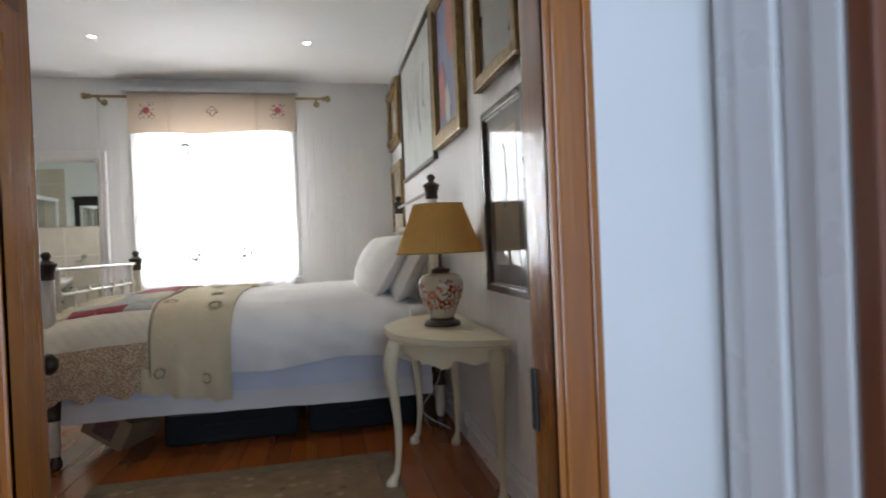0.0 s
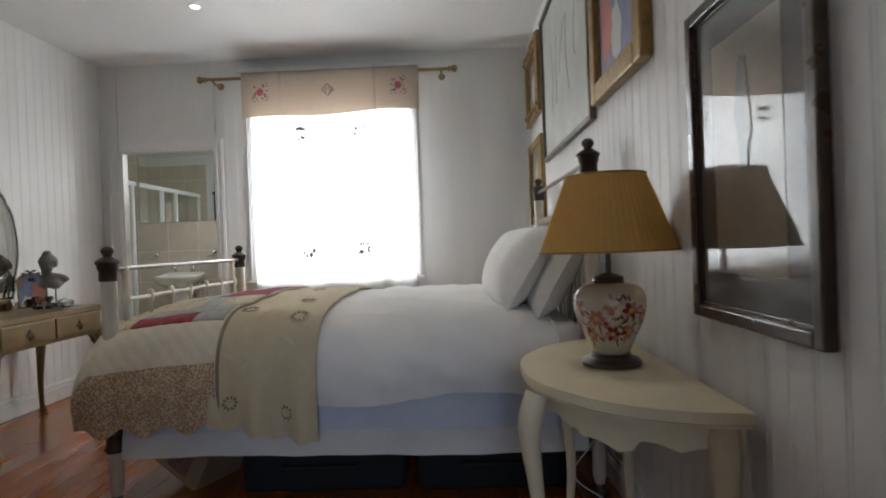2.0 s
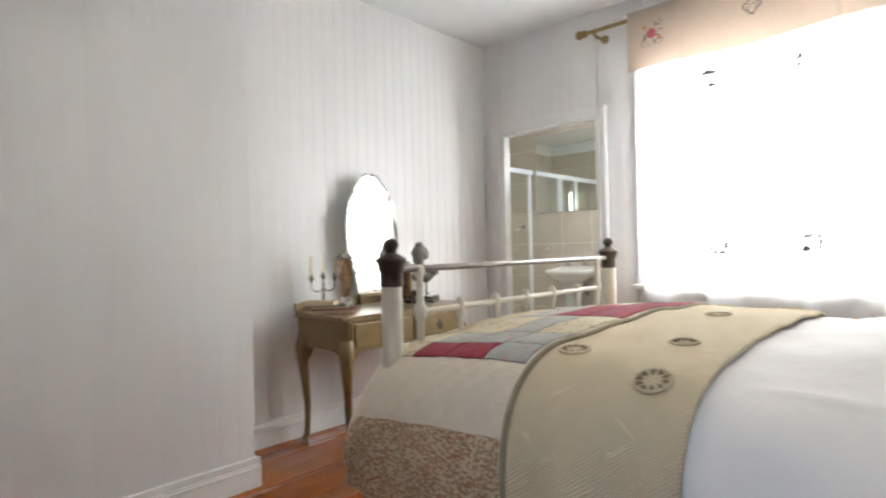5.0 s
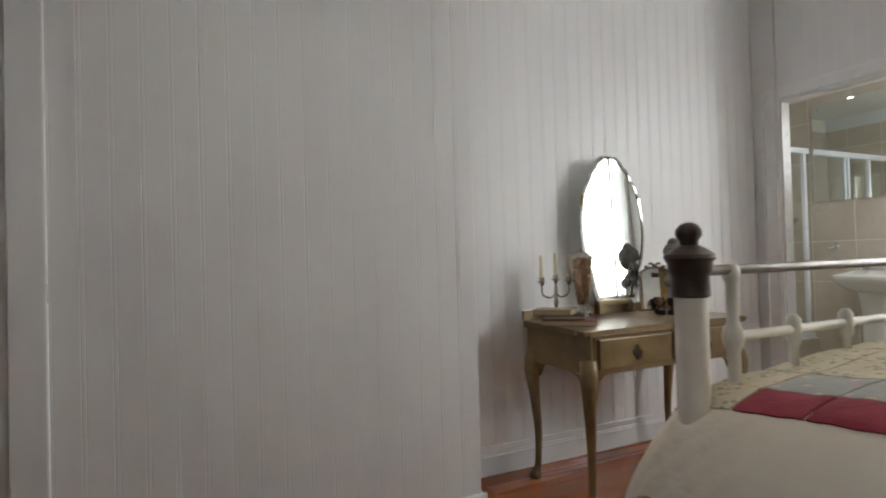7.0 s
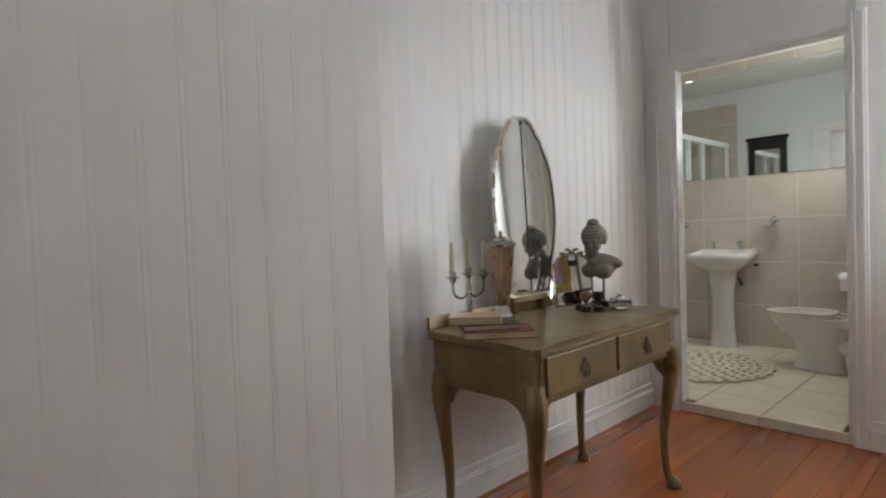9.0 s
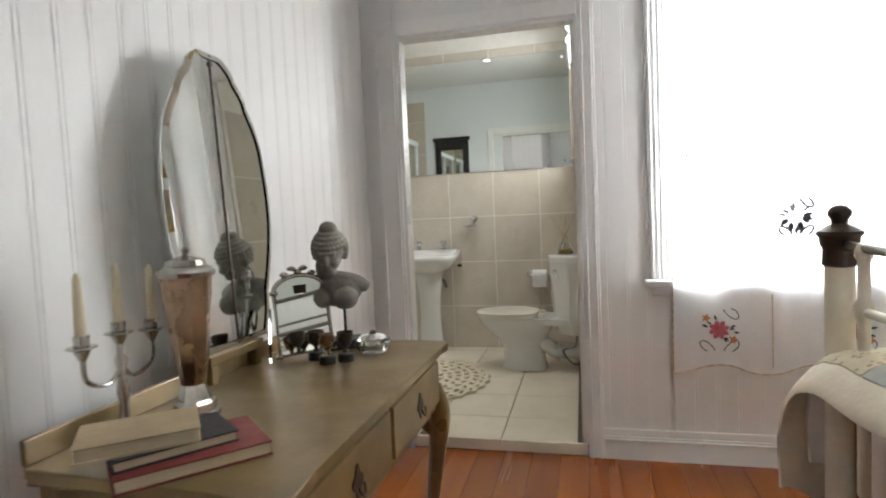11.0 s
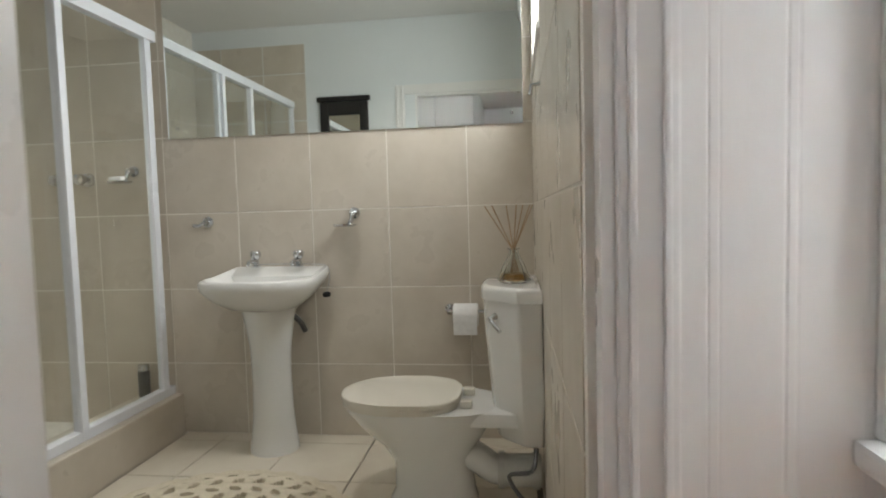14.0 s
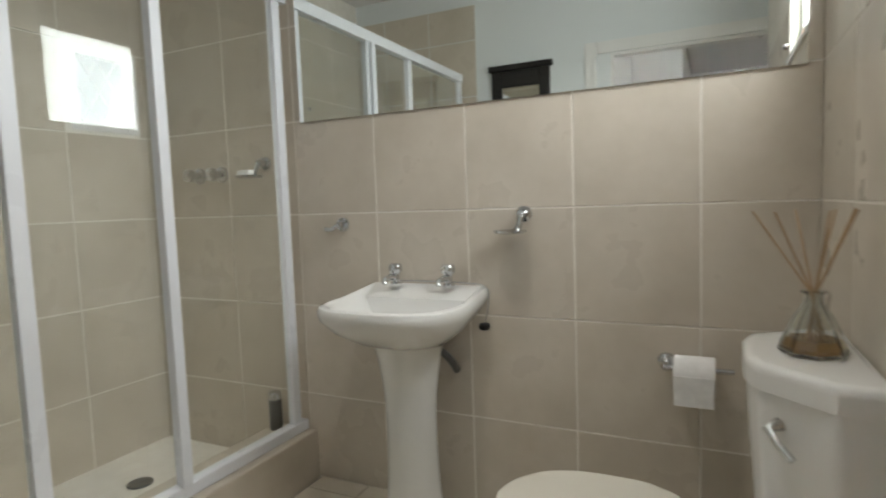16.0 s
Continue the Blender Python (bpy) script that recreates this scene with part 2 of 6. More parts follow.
VALANCE = sheer("cream_valance_cloth", (0.66, 0.57, 0.49), 0.03, 120)
BEIGELACE = surf("beige_lace_edging", (0.55, 0.44, 0.32), None, 0.9, scale=60, bump=0.8, bump_scale=140)
ROSE = surf("rose_red_thread", (0.46, 0.06, 0.10), (0.58, 0.2, 0.22), 0.8, scale=40, bump=0.4, bump_scale=200)
LEAFT = plain("dark_green_thread", (0.05, 0.075, 0.06), 0.9)
ORANGET = plain("orange_thread", (0.62, 0.24, 0.08), 0.9)
STEMT = plain("dark_grey_thread", (0.09, 0.09, 0.1), 0.9)
SHADE = sheer("ochre_pleated_lampshade_cloth", (0.80, 0.54, 0.19), 0.0, 30)
VASEM = surf("cream_porcelain", (0.60, 0.51, 0.37), (0.50, 0.42, 0.29), 0.15, scale=8, bump=0.0, coat=0.6)
FLRED = plain("painted_dark_red", (0.23, 0.03, 0.03), 0.2, coat=0.5)
FLPINK = plain("painted_pink", (0.45, 0.18, 0.14), 0.2, coat=0.5)
FLWHITE = plain("painted_white_rose", (0.66, 0.55, 0.48), 0.2, coat=0.5)
FLYELLOW = plain("painted_yellow", (0.55, 0.38, 0.08), 0.2, coat=0.5)
FLGREEN = plain("painted_brown_green", (0.09, 0.075, 0.03), 0.2, coat=0.5)
DWOOD = surf("dark_turned_wood", (0.07, 0.04, 0.025), (0.04, 0.022, 0.015), 0.35, scale=12, bump=0.1)
GOLDF = surf("worn_gilt_frame", (0.36, 0.235, 0.085), (0.22, 0.13, 0.045), 0.42, metal=0.45, scale=25, bump=0.4, bump_scale=70)
DKFRAME = surf("dark_brown_frame", (0.085, 0.045, 0.022), (0.05, 0.026, 0.014), 0.3, scale=20, bump=0.15, coat=0.3)
GREYFRAME = surf("grey_brown_frame", (0.14, 0.115, 0.085), (0.09, 0.07, 0.05), 0.4, scale=20, bump=0.15)
PRINTA = surf("grey_mount_behind_glass", (0.085, 0.075, 0.062), (0.06, 0.052, 0.045), 0.6, scale=8, bump=0.0, coat=1.0)
PRINTB = surf("beige_print_behind_glass", (0.30, 0.265, 0.21), (0.22, 0.19, 0.15), 0.6, scale=6, bump=0.0, coat=1.0)
for glazed in (PRINTA, PRINTB):
    glazed.node_tree.nodes["Principled BSDF"].inputs["Coat Roughness"].default_value = 0.01
PRINTC = surf("pale_sketch_paper", (0.60, 0.615, 0.575), (0.5, 0.52, 0.49), 0.45, scale=5, bump=0.0, coat=0.3)
PAINTBL = surf("blue_oil_paint", (0.12, 0.13, 0.30), (0.28, 0.30, 0.42), 0.4, scale=9, bump=0.5, bump_scale=50, stretch=(1, 2, 0.6))
PAINTOR = surf("orange_red_oil_paint", (0.55, 0.16, 0.07), (0.42, 0.17, 0.17), 0.4, scale=10, bump=0.5, bump_scale=50)
PAINTDK = surf("dark_oil_paint", (0.10, 0.085, 0.06), (0.18, 0.15, 0.1), 0.3, scale=7, bump=0.3, bump_scale=50, coat=0.4)
PAINTSE = surf("sepia_portrait_paint", (0.33, 0.27, 0.18), (0.14, 0.105, 0.07), 0.4, scale=9, bump=0.2, coat=0.4)
STONE = surf("weathered_grey_stone", (0.27, 0.25, 0.215), (0.17, 0.155, 0.135), 0.85, scale=14, bump=0.6, bump_scale=90)
BLACK = plain("black_paint", (0.018, 0.016, 0.015), 0.4)
BEDDARK = surf("under_bed_dark_cloth", (0.008, 0.0085, 0.010), (0.012, 0.012, 0.014), 0.85, scale=10, bump=0.2)
CARD = surf("brown_cardboard", (0.33, 0.225, 0.125), (0.26, 0.17, 0.095), 0.85, scale=10, bump=0.15)
CARDDK = surf("dark_red_printed_label", (0.10, 0.045, 0.04), (0.2, 0.1, 0.08), 0.6, scale=30, bump=0)
RUGM = surf("worn_patterned_rug", (0.25, 0.165, 0.075), (0.155, 0.09, 0.045), 0.95, scale=9, bump=0.8, bump_scale=120, speck=((0.12, 0.04, 0.03), 14, 0.3, (0.32, 0.24, 0.12)))
RUGB = surf("rug_border", (0.20, 0.14, 0.075), (0.14, 0.09, 0.05), 0.95, scale=14, bump=0.8, bump_scale=120)
MATC = surf("cream_cotton_rope", (0.74, 0.67, 0.53), (0.64, 0.57, 0.43), 0.95, scale=30, bump=0.9, bump_scale=90)
BOOKR = surf("dark_red_book_cloth", (0.20, 0.03, 0.025), None, 0.6, scale=20, bump=0.2)
BOOKK = surf("navy_black_book_cloth", (0.03, 0.03, 0.035), None, 0.5, scale=20, bump=0.2)
BOOKC = surf("tan_book_cloth", (0.42, 0.32, 0.2), None, 0.6, scale=20, bump=0.2)
PAGES = surf("yellowed_page_edges", (0.58, 0.5, 0.35), (0.48, 0.4, 0.27), 0.9, scale=40, bump=0.4, stretch=(1, 1, 12))
WAX = surf("ivory_wax", (0.72, 0.63, 0.44), None, 0.5, scale=10, bump=0.05)
REED = surf("tan_reed", (0.46, 0.32, 0.19), None, 0.8, scale=30, bump=0.1)
OIL = plain("amber_oil", (0.62, 0.34, 0.09), 0.05, 0, 0, 0.6, 1.4)
PLASTIC = surf("white_pvc", (0.66, 0.65, 0.6), None, 0.4, scale=10, bump=0.05)
LAMPON = glow("lit_downlight", (1.0, 0.95, 0.85), 14)
RUBBER = plain("black_rubber", (0.015, 0.015, 0.015), 0.7)
GREYCAN = surf("grey_metal_canister", (0.15, 0.15, 0.15), None, 0.35, metal=0.6, scale=15, bump=0.1)

# ---- mesh tools ----
WORLD = {}


def thing(name, at, label, category, group="", kind=""):
    e = new(name)
    e.empty_display_size = 0.1
    e.location = at
    WORLD[e.name] = Matrix.Translation(at)
    return tagged(e, label, category, group, kind)


def part(name, bm, material, parent=None, label="", smooth=False):
    """Links a bmesh, in world metres, as one mesh object under parent."""
    me = bpy.data.meshes.new(name)
    bmesh.ops.recalc_face_normals(bm, faces=bm.faces)
    bm.to_mesh(me)
    bm.free()
    me.materials.append(material)
    if smooth:
        me.polygons.foreach_set("use_smooth", [True] * len(me.polygons))
        me.set_sharp_from_angle(angle=radians(40))
    ob = new(name, me)
    if parent:
        ob.parent = parent
        ob.matrix_parent_inverse = WORLD.get(parent.name, Matrix()).inverted()
    if label:
        ob["label"] = label
    return ob


def structure(name, bm, material, label="", category=""):
    return tagged(part(name, bm, material), label, category, kind="structure")


def piece(name, mesh, m, parent):
    """One of many alike pieces that share a mesh."""
    ob = new(name, mesh)
    ob.parent = parent
    ob.matrix_parent_inverse = WORLD.get(parent.name, Matrix()).inverted()
    ob.matrix_basis = m
    return ob


def box(x0, y0, z0, x1, y1, z1, bevel=0.0, bm=None, seg=2):
    bm = bm or bmesh.new()
    r = bmesh.ops.create_cube(bm, size=1)
    vs = r["verts"]
    for v in vs:
        v.co = Vector((x0 + (v.co.x + 0.5) * (x1 - x0), y0 + (v.co.y + 0.5) * (y1 - y0), z0 + (v.co.z + 0.5) * (z1 - z0)))
    if bevel:
        es = list({e for v in vs for e in v.link_edges})
        bmesh.ops.bevel(bm, geom=es, offset=bevel, segments=seg, profile=0.6, affect="EDGES")
    return bm


def turned(profile, at, n=24, bm=None, axis="z", squash=1.0):
    """A lathe shape: profile of (radius, height)."""
    bm = bm or bmesh.new()
    rings = []
    for r, h in profile:
        ring = []
        for i in range(n):
            a = 2 * math.pi * i / n
            p = Vector((r * math.cos(a), r * math.sin(a) * squash, h))
            if axis == "x":
                p = Vector((p.z, p.x, p.y))
            elif axis == "y":
                p = Vector((p.x, p.z, p.y))
            ring.append(bm.verts.new(p + Vector(at)))
        rings.append(ring)
    for a, b in zip(rings, rings[1:]):
        for i in range(n):
            bm.faces.new((a[i], a[(i + 1) % n], b[(i + 1) % n], b[i]))
    bm.faces.new(rings[0])
    bm.faces.new(rings[-1])
    return bm


def swept(points, radii, n=10, bm=None, close=False, flat=1.0):
    """A round bar along points with a radius at each."""
    bm = bm or bmesh.new()
    pts = [Vector(p) for p in points]
    if not hasattr(radii, "__len__"):
        radii = [radii] * len(pts)
    radii = [float(r) for r in radii]
    rings = []
    ref = None
    for i, p in enumerate(pts):
        a = pts[(i - 1) % len(pts)] if (i or close) else p
        b = pts[(i + 1) % len(pts)] if (i < len(pts) - 1 or close) else p
        d = (b - a).normalized()
        if ref is None:
            ref = Vector((0, 0, 1)) if abs(d.z) < 0.9 else Vector((1, 0, 0))
        u = d.cross(ref).normalized()
        w = u.cross(d).normalized()
        ref = w
        rings.append([bm.verts.new(p + radii[i] * (math.cos(2 * math.pi * k / n) * u + flat * math.sin(2 * math.pi * k / n) * w)) for k in range(n)])
    pairs = list(zip(rings, rings[1:])) + ([(rings[-1], rings[0])] if close else [])
    for a, b in pairs:
        for k in range(n):
            bm.faces.new((a[k], a[(k + 1) % n], b[(k + 1) % n], b[k]))
    if not close:
        bm.faces.new(rings[0])
        bm.faces.new(rings[-1])
    return bm


def curve_pts(keys, n=8):
    """Smooth points through keys (Catmull-Rom); keys may carry more than three values."""
    k = [np.array(q, float) for q in keys]
    k = [2 * k[0] - k[1]] + k + [2 * k[-1] - k[-2]]
    out = []
    for i in range(1, len(k) - 2):
        for j in range(n):
            t = j / n
            a, b, c, d = k[i - 1], k[i], k[i + 1], k[i + 2]
            out.append(0.5 * (2 * b + (c - a) * t + (2 * a - 5 * b + 4 * c - d) * t * t + (3 * b - a - 3 * c + d) * t ** 3))
    out.append(k[-2])
    return out


def slab(outline, z0, z1, bm=None, to=None, bevel=0.0):
    """An outline of (u, v) made z0..z1 thick; to(u, v, w) places it in the world."""
    bm = bm or bmesh.new()
    to = to or (lambda u, v, w: (u, v, w))
    lo = [bm.verts.new(to(u, v, z0)) for u, v in outline]
    hi = [bm.verts.new(to(u, v, z1)) for u, v in outline]
    n = len(outline)
    bm.faces.new(lo)
    top = bm.faces.new(hi)
    for i in range(n):
        bm.faces.new((lo[i], lo[(i + 1) % n], hi[(i + 1) % n], hi[i]))
    if bevel:
        bmesh.ops.bevel(bm, geom=list(top.edges), offset=bevel, segments=3, profile=0.6, affect="EDGES")
    return bm


def sheet(fn, nu, nv, thick=0.006, bm=None):
    """A cloth: fn(u, v) gives (point, normal); both faces and a rim."""
    bm = bm or bmesh.new()
    f, b = [], []
    for i in range(nu + 1):
        fr, br = [], []
        for j in range(nv + 1):
            p, nrm = fn(i / nu, j / nv)
            fr.append(bm.verts.new(p))
            br.append(bm.verts.new(Vector(p) - Vector(nrm) * thick))
        f.append(fr)
        b.append(br)
    for i in range(nu):
        for j in range(nv):
            bm.faces.new((f[i][j], f[i + 1][j], f[i + 1][j + 1], f[i][j + 1]))
            bm.faces.new((b[i][j], b[i][j + 1], b[i + 1][j + 1], b[i + 1][j]))
    for i in range(nu):
        bm.faces.new((f[i][0], b[i][0], b[i + 1][0], f[i + 1][0]))
        bm.faces.new((f[i][nv], f[i + 1][nv], b[i + 1][nv], b[i][nv]))
    for j in range(nv):
        bm.faces.new((f[0][j], f[0][j + 1], b[0][j + 1], b[0][j]))
        bm.faces.new((f[nu][j], b[nu][j], b[nu][j + 1], f[nu][j + 1]))
    return bm


# ---- large structure ----
LEFT, RIGHT, NORTH, SOUTH, JUT, JUT_Y, CEILING = -3.09, 0.93, 5.95, 0.79, -2.6, 3.42, 2.94
BF = 0.06
B_RIGHT, B_LEFT, B_NORTH, B_SOUTH, B_CEIL = -2.03, -4.8, 7.93, 6.0, 2.75
BOARD_T = 0.012

subfloor = structure("floor", box(-3.3, -1.6, -0.12, 1.1, 6.0, -0.022), DARKGAP, "orange varnished pine floorboards with worn dark seams", "floor")
structure("ceiling", box(-3.3, -1.7, CEILING, 1.2, 6.1, CEILING + 0.1), CEIL, "smooth white painted ceiling with small downlights", "ceiling")


def wall(name, bm, label, material=WHITE):
    return structure(name, bm, material, label, "wall")


wall_left = wall("wall_west", box(-3.25, JUT_Y - 0.3, -0.02, LEFT - BOARD_T, 6.0, CEILING), "white painted tongue and groove board wall")
wall_jut = wall("wall_jut", box(-3.24, SOUTH - 0.1, -0.02, JUT - BOARD_T, JUT_Y - BOARD_T, CEILING), "white painted board wall of a projecting corner")
wall_right = wall("wall_east", box(RIGHT + BOARD_T, SOUTH - 0.1, -0.02, RIGHT + 0.14, 6.09, CEILING), "white painted board wall hung with framed pictures")
# window wall with a window and the bathroom doorway
DX0, DX1, DZ = -2.90, -2.0, 2.14
WX0, WX1, WZ0, WZ1 = -1.6, -0.2, 0.9, 2.42
bm = bmesh.new()
for x0, x1, z0, z1 in ((-3.12, DX0, -0.02, CEILING), (DX0, DX1, DZ, CEILING), (DX1, WX0, -0.02, CEILING), (WX0, WX1, -0.02, WZ0), (WX0, WX1, WZ1, CEILING), (WX1, 1.07, -0.02, CEILING)):
    box(x0, NORTH + BOARD_T, z0, x1, B_SOUTH if x1 < -1.9 else 6.07, z1, bm=bm)
wall_north = wall("wall_north", bm, "white painted board wall with a curtained window and a doorway")
# wall to the hall with the entrance doorway
EX0, EX1, EZ = -0.33, 0.52, 2.08
bm = bmesh.new()
for x0, x1, z0, z1 in ((-3.24, EX0 - 0.02, -0.02, CEILING), (EX0 - 0.02, EX1 + 0.02, EZ + 0.02, CEILING), (EX1 + 0.02, 1.07, -0.02, CEILING)):
    box(x0, 0.70, z0, x1, SOUTH, z1, bm=bm)
wall_south = wall("wall_south", bm, "white painted wall with the entrance doorway")
# hall
wall("wall_hall_east", box(0.875, -1.62, -0.02, 1.0, 0.698, CEILING), "white painted hall wall")
wall("wall_hall_west", box(-1.6, -1.62, -0.02, -1.5, 0.698, CEILING), "white painted hall wall")
# The opening is assumed, unseen, to let sky light into the hall.
bm = bmesh.new()
for x0, x1, z0, z1 in ((-1.6, -0.1, -0.02, CEILING), (-0.1, 0.86, 2.33, CEILING), (0.86, 1.0, -0.02, CEILING)):
    box(x0, -1.72, z0, x1, -1.62, z1, bm=bm)
wall("wall_hall_south", bm, "white painted hall wall with an assumed opening, out of view")
# bathroom shell
bath_floor = structure("floor_bathroom", box(B_LEFT, 5.97, -0.1, B_RIGHT, B_NORTH, BF - 0.008), DGROUT, "cream square floor tiles with dark grout, one step up", "floor")
structure("ceiling_bathroom", box(B_LEFT - 0.1, B_SOUTH, B_CEIL, B_RIGHT + 0.1, B_NORTH + 0.1, B_CEIL + 0.08), CEIL, "white bathroom ceiling", "ceiling")
wall_bn = wall("wall_bathroom_north", box(B_LEFT - 0.1, B_NORTH + 0.0, -0.1, B_RIGHT + 0.1, B_NORTH + 0.13, B_CEIL), "beige tiled wall with pale grout", GROUT)
SWY0, SWY1, SWZ0, SWZ1 = 7.57, 7.885, 1.60, 1.965
bm = bmesh.new()
for y0, y1, z0, z1 in ((B_SOUTH, SWY0, -0.1, B_CEIL), (SWY0, SWY1, -0.1, SWZ0), (SWY0, SWY1, SWZ1, B_CEIL), (SWY1, B_NORTH + 0.1, -0.1, B_CEIL)):
    box(B_LEFT - 0.12, y0, z0, B_LEFT, y1, z1, bm=bm)
wall_bw = wall("wall_bathroom_west", bm, "beige tiled shower wall with a small lattice window", GROUT)
BWY0, BWY1, BWZ0, BWZ1 = 7.08, 7.78, 1.76, 2.45
bm = bmesh.new()
for y0, y1, z0, z1 in ((B_SOUTH, BWY0, -0.1, B_CEIL), (BWY0, BWY1, -0.1, BWZ0), (BWY0, BWY1, BWZ1, B_CEIL), (BWY1, B_NORTH + 0.1, -0.1, B_CEIL)):
    box(B_RIGHT, y0, z0, B_RIGHT + 0.11, y1, z1, bm=bm)
wall_be = wall("wall_bathroom_east", bm, "beige tiled wall with a high window", GROUT)
bm = bmesh.new()
for x0, x1, z0, z1 in ((B_LEFT - 0.1, -3.12, -0.1, B_CEIL), (-3.12, DX0, -0.1, B_CEIL), (DX0, DX1, DZ, B_CEIL)):
    box(x0, B_SOUTH + 0.002, z0, x1, B_SOUTH + 0.03, z1, bm=bm)
wall_bs = wall("wall_bathroom_south", bm, "white painted bathroom wall", BATHW)


# ---- trim, doors, windows ----
def casing(name, a0, a1, top, y, out, width, material, label, z0=0.0, outer_left=None):
    """Moulded architrave round an opening in a wall that faces -y or +y: two legs and a head."""
    t = thing(name, ((a0 + a1) / 2, y, z0), label, "door frame", kind="structure")
    d = out

    def leg(x, w):
        bm = bmesh.new()
        box(x, min(y, y + d * 0.018), z0, x + w, max(y, y + d * 0.018), top + width * 0.999, 0.004, bm)
        return bm
    lw = outer_left or width
    part("jamb_moulding", leg(a0 - lw, lw), material, t)
    part("jamb_moulding", leg(a1, width), material, t)
    bm = bmesh.new()
    box(a0 + 0.001, min(y, y + d * 0.016), top, a1 - 0.001, max(y, y + d * 0.016), top + width, 0.004, bm)
    part("head_moulding", bm, material, t)
    for x in (a0 - 0.022, a0 - lw + 0.012, a1 + 0.012, a1 + width - 0.022):
        bm = box(x, min(y + d * 0.014, y + d * 0.026), z0, x + 0.01, max(y + d * 0.014, y + d * 0.026), top + width * 0.9, 0.003)
        part("bead", bm, material, t)
    return t


casing("door_frame", DX0, DX1, DZ, NORTH, -1, 0.075, TRIM, "white painted moulded door frame round the bathroom doorway", 0.0, 0.12)
bm = bmesh.new()
box(DX0, NORTH - 0.004, BF, DX0 + 0.018, B_SOUTH + 0.03, DZ - 0.018, bm=bm)
box(DX1 - 0.018, NORTH - 0.004, BF, DX1, B_SOUTH + 0.03, DZ - 0.018, bm=bm)
box(DX0, NORTH - 0.004, DZ - 0.018, DX1, B_SOUTH + 0.03, DZ, bm=bm)
structure("trim_bathroom_door_lining", bm, TRIM, "white painted door lining", "trim")
casing("door_frame", DX0 - 0.085, DX1, DZ, B_SOUTH + 0.03, 1, 0.075, TRIM, "white painted moulded door frame on the bathroom side", BF)
casing("door_frame", EX0, EX1, EZ, 0.698, -1, 0.095, PINE, "orange varnished pine door frame of the entrance")
bm = bmesh.new()
box(EX0 - 0.02, 0.681, 0, EX0, SOUTH + 0.004, EZ, bm=bm)
box(EX1, 0.681, 0, EX1 + 0.02, SOUTH + 0.004, EZ, bm=bm)
box(EX0 - 0.02, 0.681, EZ, EX1 + 0.02, SOUTH + 0.004, EZ + 0.02, bm=bm)
structure("trim_entrance_lining", bm, PINE, "orange varnished pine door lining", "trim")
st = thing("strike_plate", (EX1 - 0.003, 0.775, 0.85), "dark iron lock keeper on the pine door frame", "lock keeper")
part("keeper", box(EX1 - 0.008, 0.768, 0.79, EX1 - 0.0005, 0.789, 0.91, 0.002), BLACK, st)
# recessed hinge seats on the other jamb
for z in (0.62, 1.55):
    h = thing("hinge", (EX0 + 0.001, 0.74, z), "old painted-over hinge on the pine door frame", "hinge", "door hinges")
    part("leaf", box(EX0, 0.715, z, EX0 + 0.003, 0.765, z + 0.16, 0.001), MAHOG, h)

# entrance door, swung into the room
LEAF = 0.84
turn = math.atan2(0.72, -0.37)
LM = Matrix.Translation((EX0 - 0.005, SOUTH + 0.02, 0)) @ Matrix.Rotation(turn, 4, "Z")


def on_leaf(bm):
    bm.transform(LM)
    return bm


door = thing("door_1", (EX0 - 0.2, SOUTH + 0.35, 0.008), "dark varnished panelled wooden door standing open", "door", kind="structure")
bm = bmesh.new()
for x0, x1, z0, z1 in ((0, 0.11, 0.008, 2.05), (LEAF - 0.11, LEAF, 0.008, 2.05), (0.37, 0.47, 0.22, 1.94), (0.11, LEAF - 0.11, 0.008, 0.22), (0.11, LEAF - 0.11, 0.72, 0.94), (0.11, LEAF - 0.11, 1.94, 2.05)):
    box(x0, 0, z0, x1, 0.04, z1, 0.002, bm)
part("frame", on_leaf(bm), MAHOG, door)
for x0, x1 in ((0.11, 0.37), (0.47, LEAF - 0.11)):
    for z0, z1 in ((0.22, 0.72), (0.94, 1.94)):
        bm = box(x0, 0.012, z0, x1, 0.028, z1)
        box(x0 + 0.035, 0.006, z0 + 0.035, x1 - 0.035, 0.034, z1 - 0.035, 0.005, bm)
        pn = part("panel", on_leaf(bm), MAHOG, door)
        for a, b, c, d in ((x0, x0 + 0.018, z0, z1), (x1 - 0.018, x1, z0, z1), (x0 + 0.018, x1 - 0.018, z0, z0 + 0.018), (x0 + 0.018, x1 - 0.018, z1 - 0.018, z1)):
            part("moulding", on_leaf(box(a, -0.004, c, b, 0.044, d, 0.006)), MAHOG, pn)
for side in (-1, 1):
    y = -0.002 if side < 0 else 0.042
    prof = [(0.024, 0), (0.024, 0.006), (0.011, 0.010), (0.010, 0.035), (0.022, 0.042), (0.031, 0.056), (0.030, 0.068), (0.018, 0.080), (0.004, 0.083)]
    bm = turned([(r, h * side) for r, h in prof], (LEAF - 0.06, y, 0.865), 20, axis="y")
    part("door_knob", on_leaf(bm), BRONZE, door, "dark bronze round knob", True)
part("lock_plate", on_leaf(box(LEAF - 0.001, 0.012, 0.78, LEAF + 0.002, 0.03, 0.96, 0.001)), BRONZE, door)

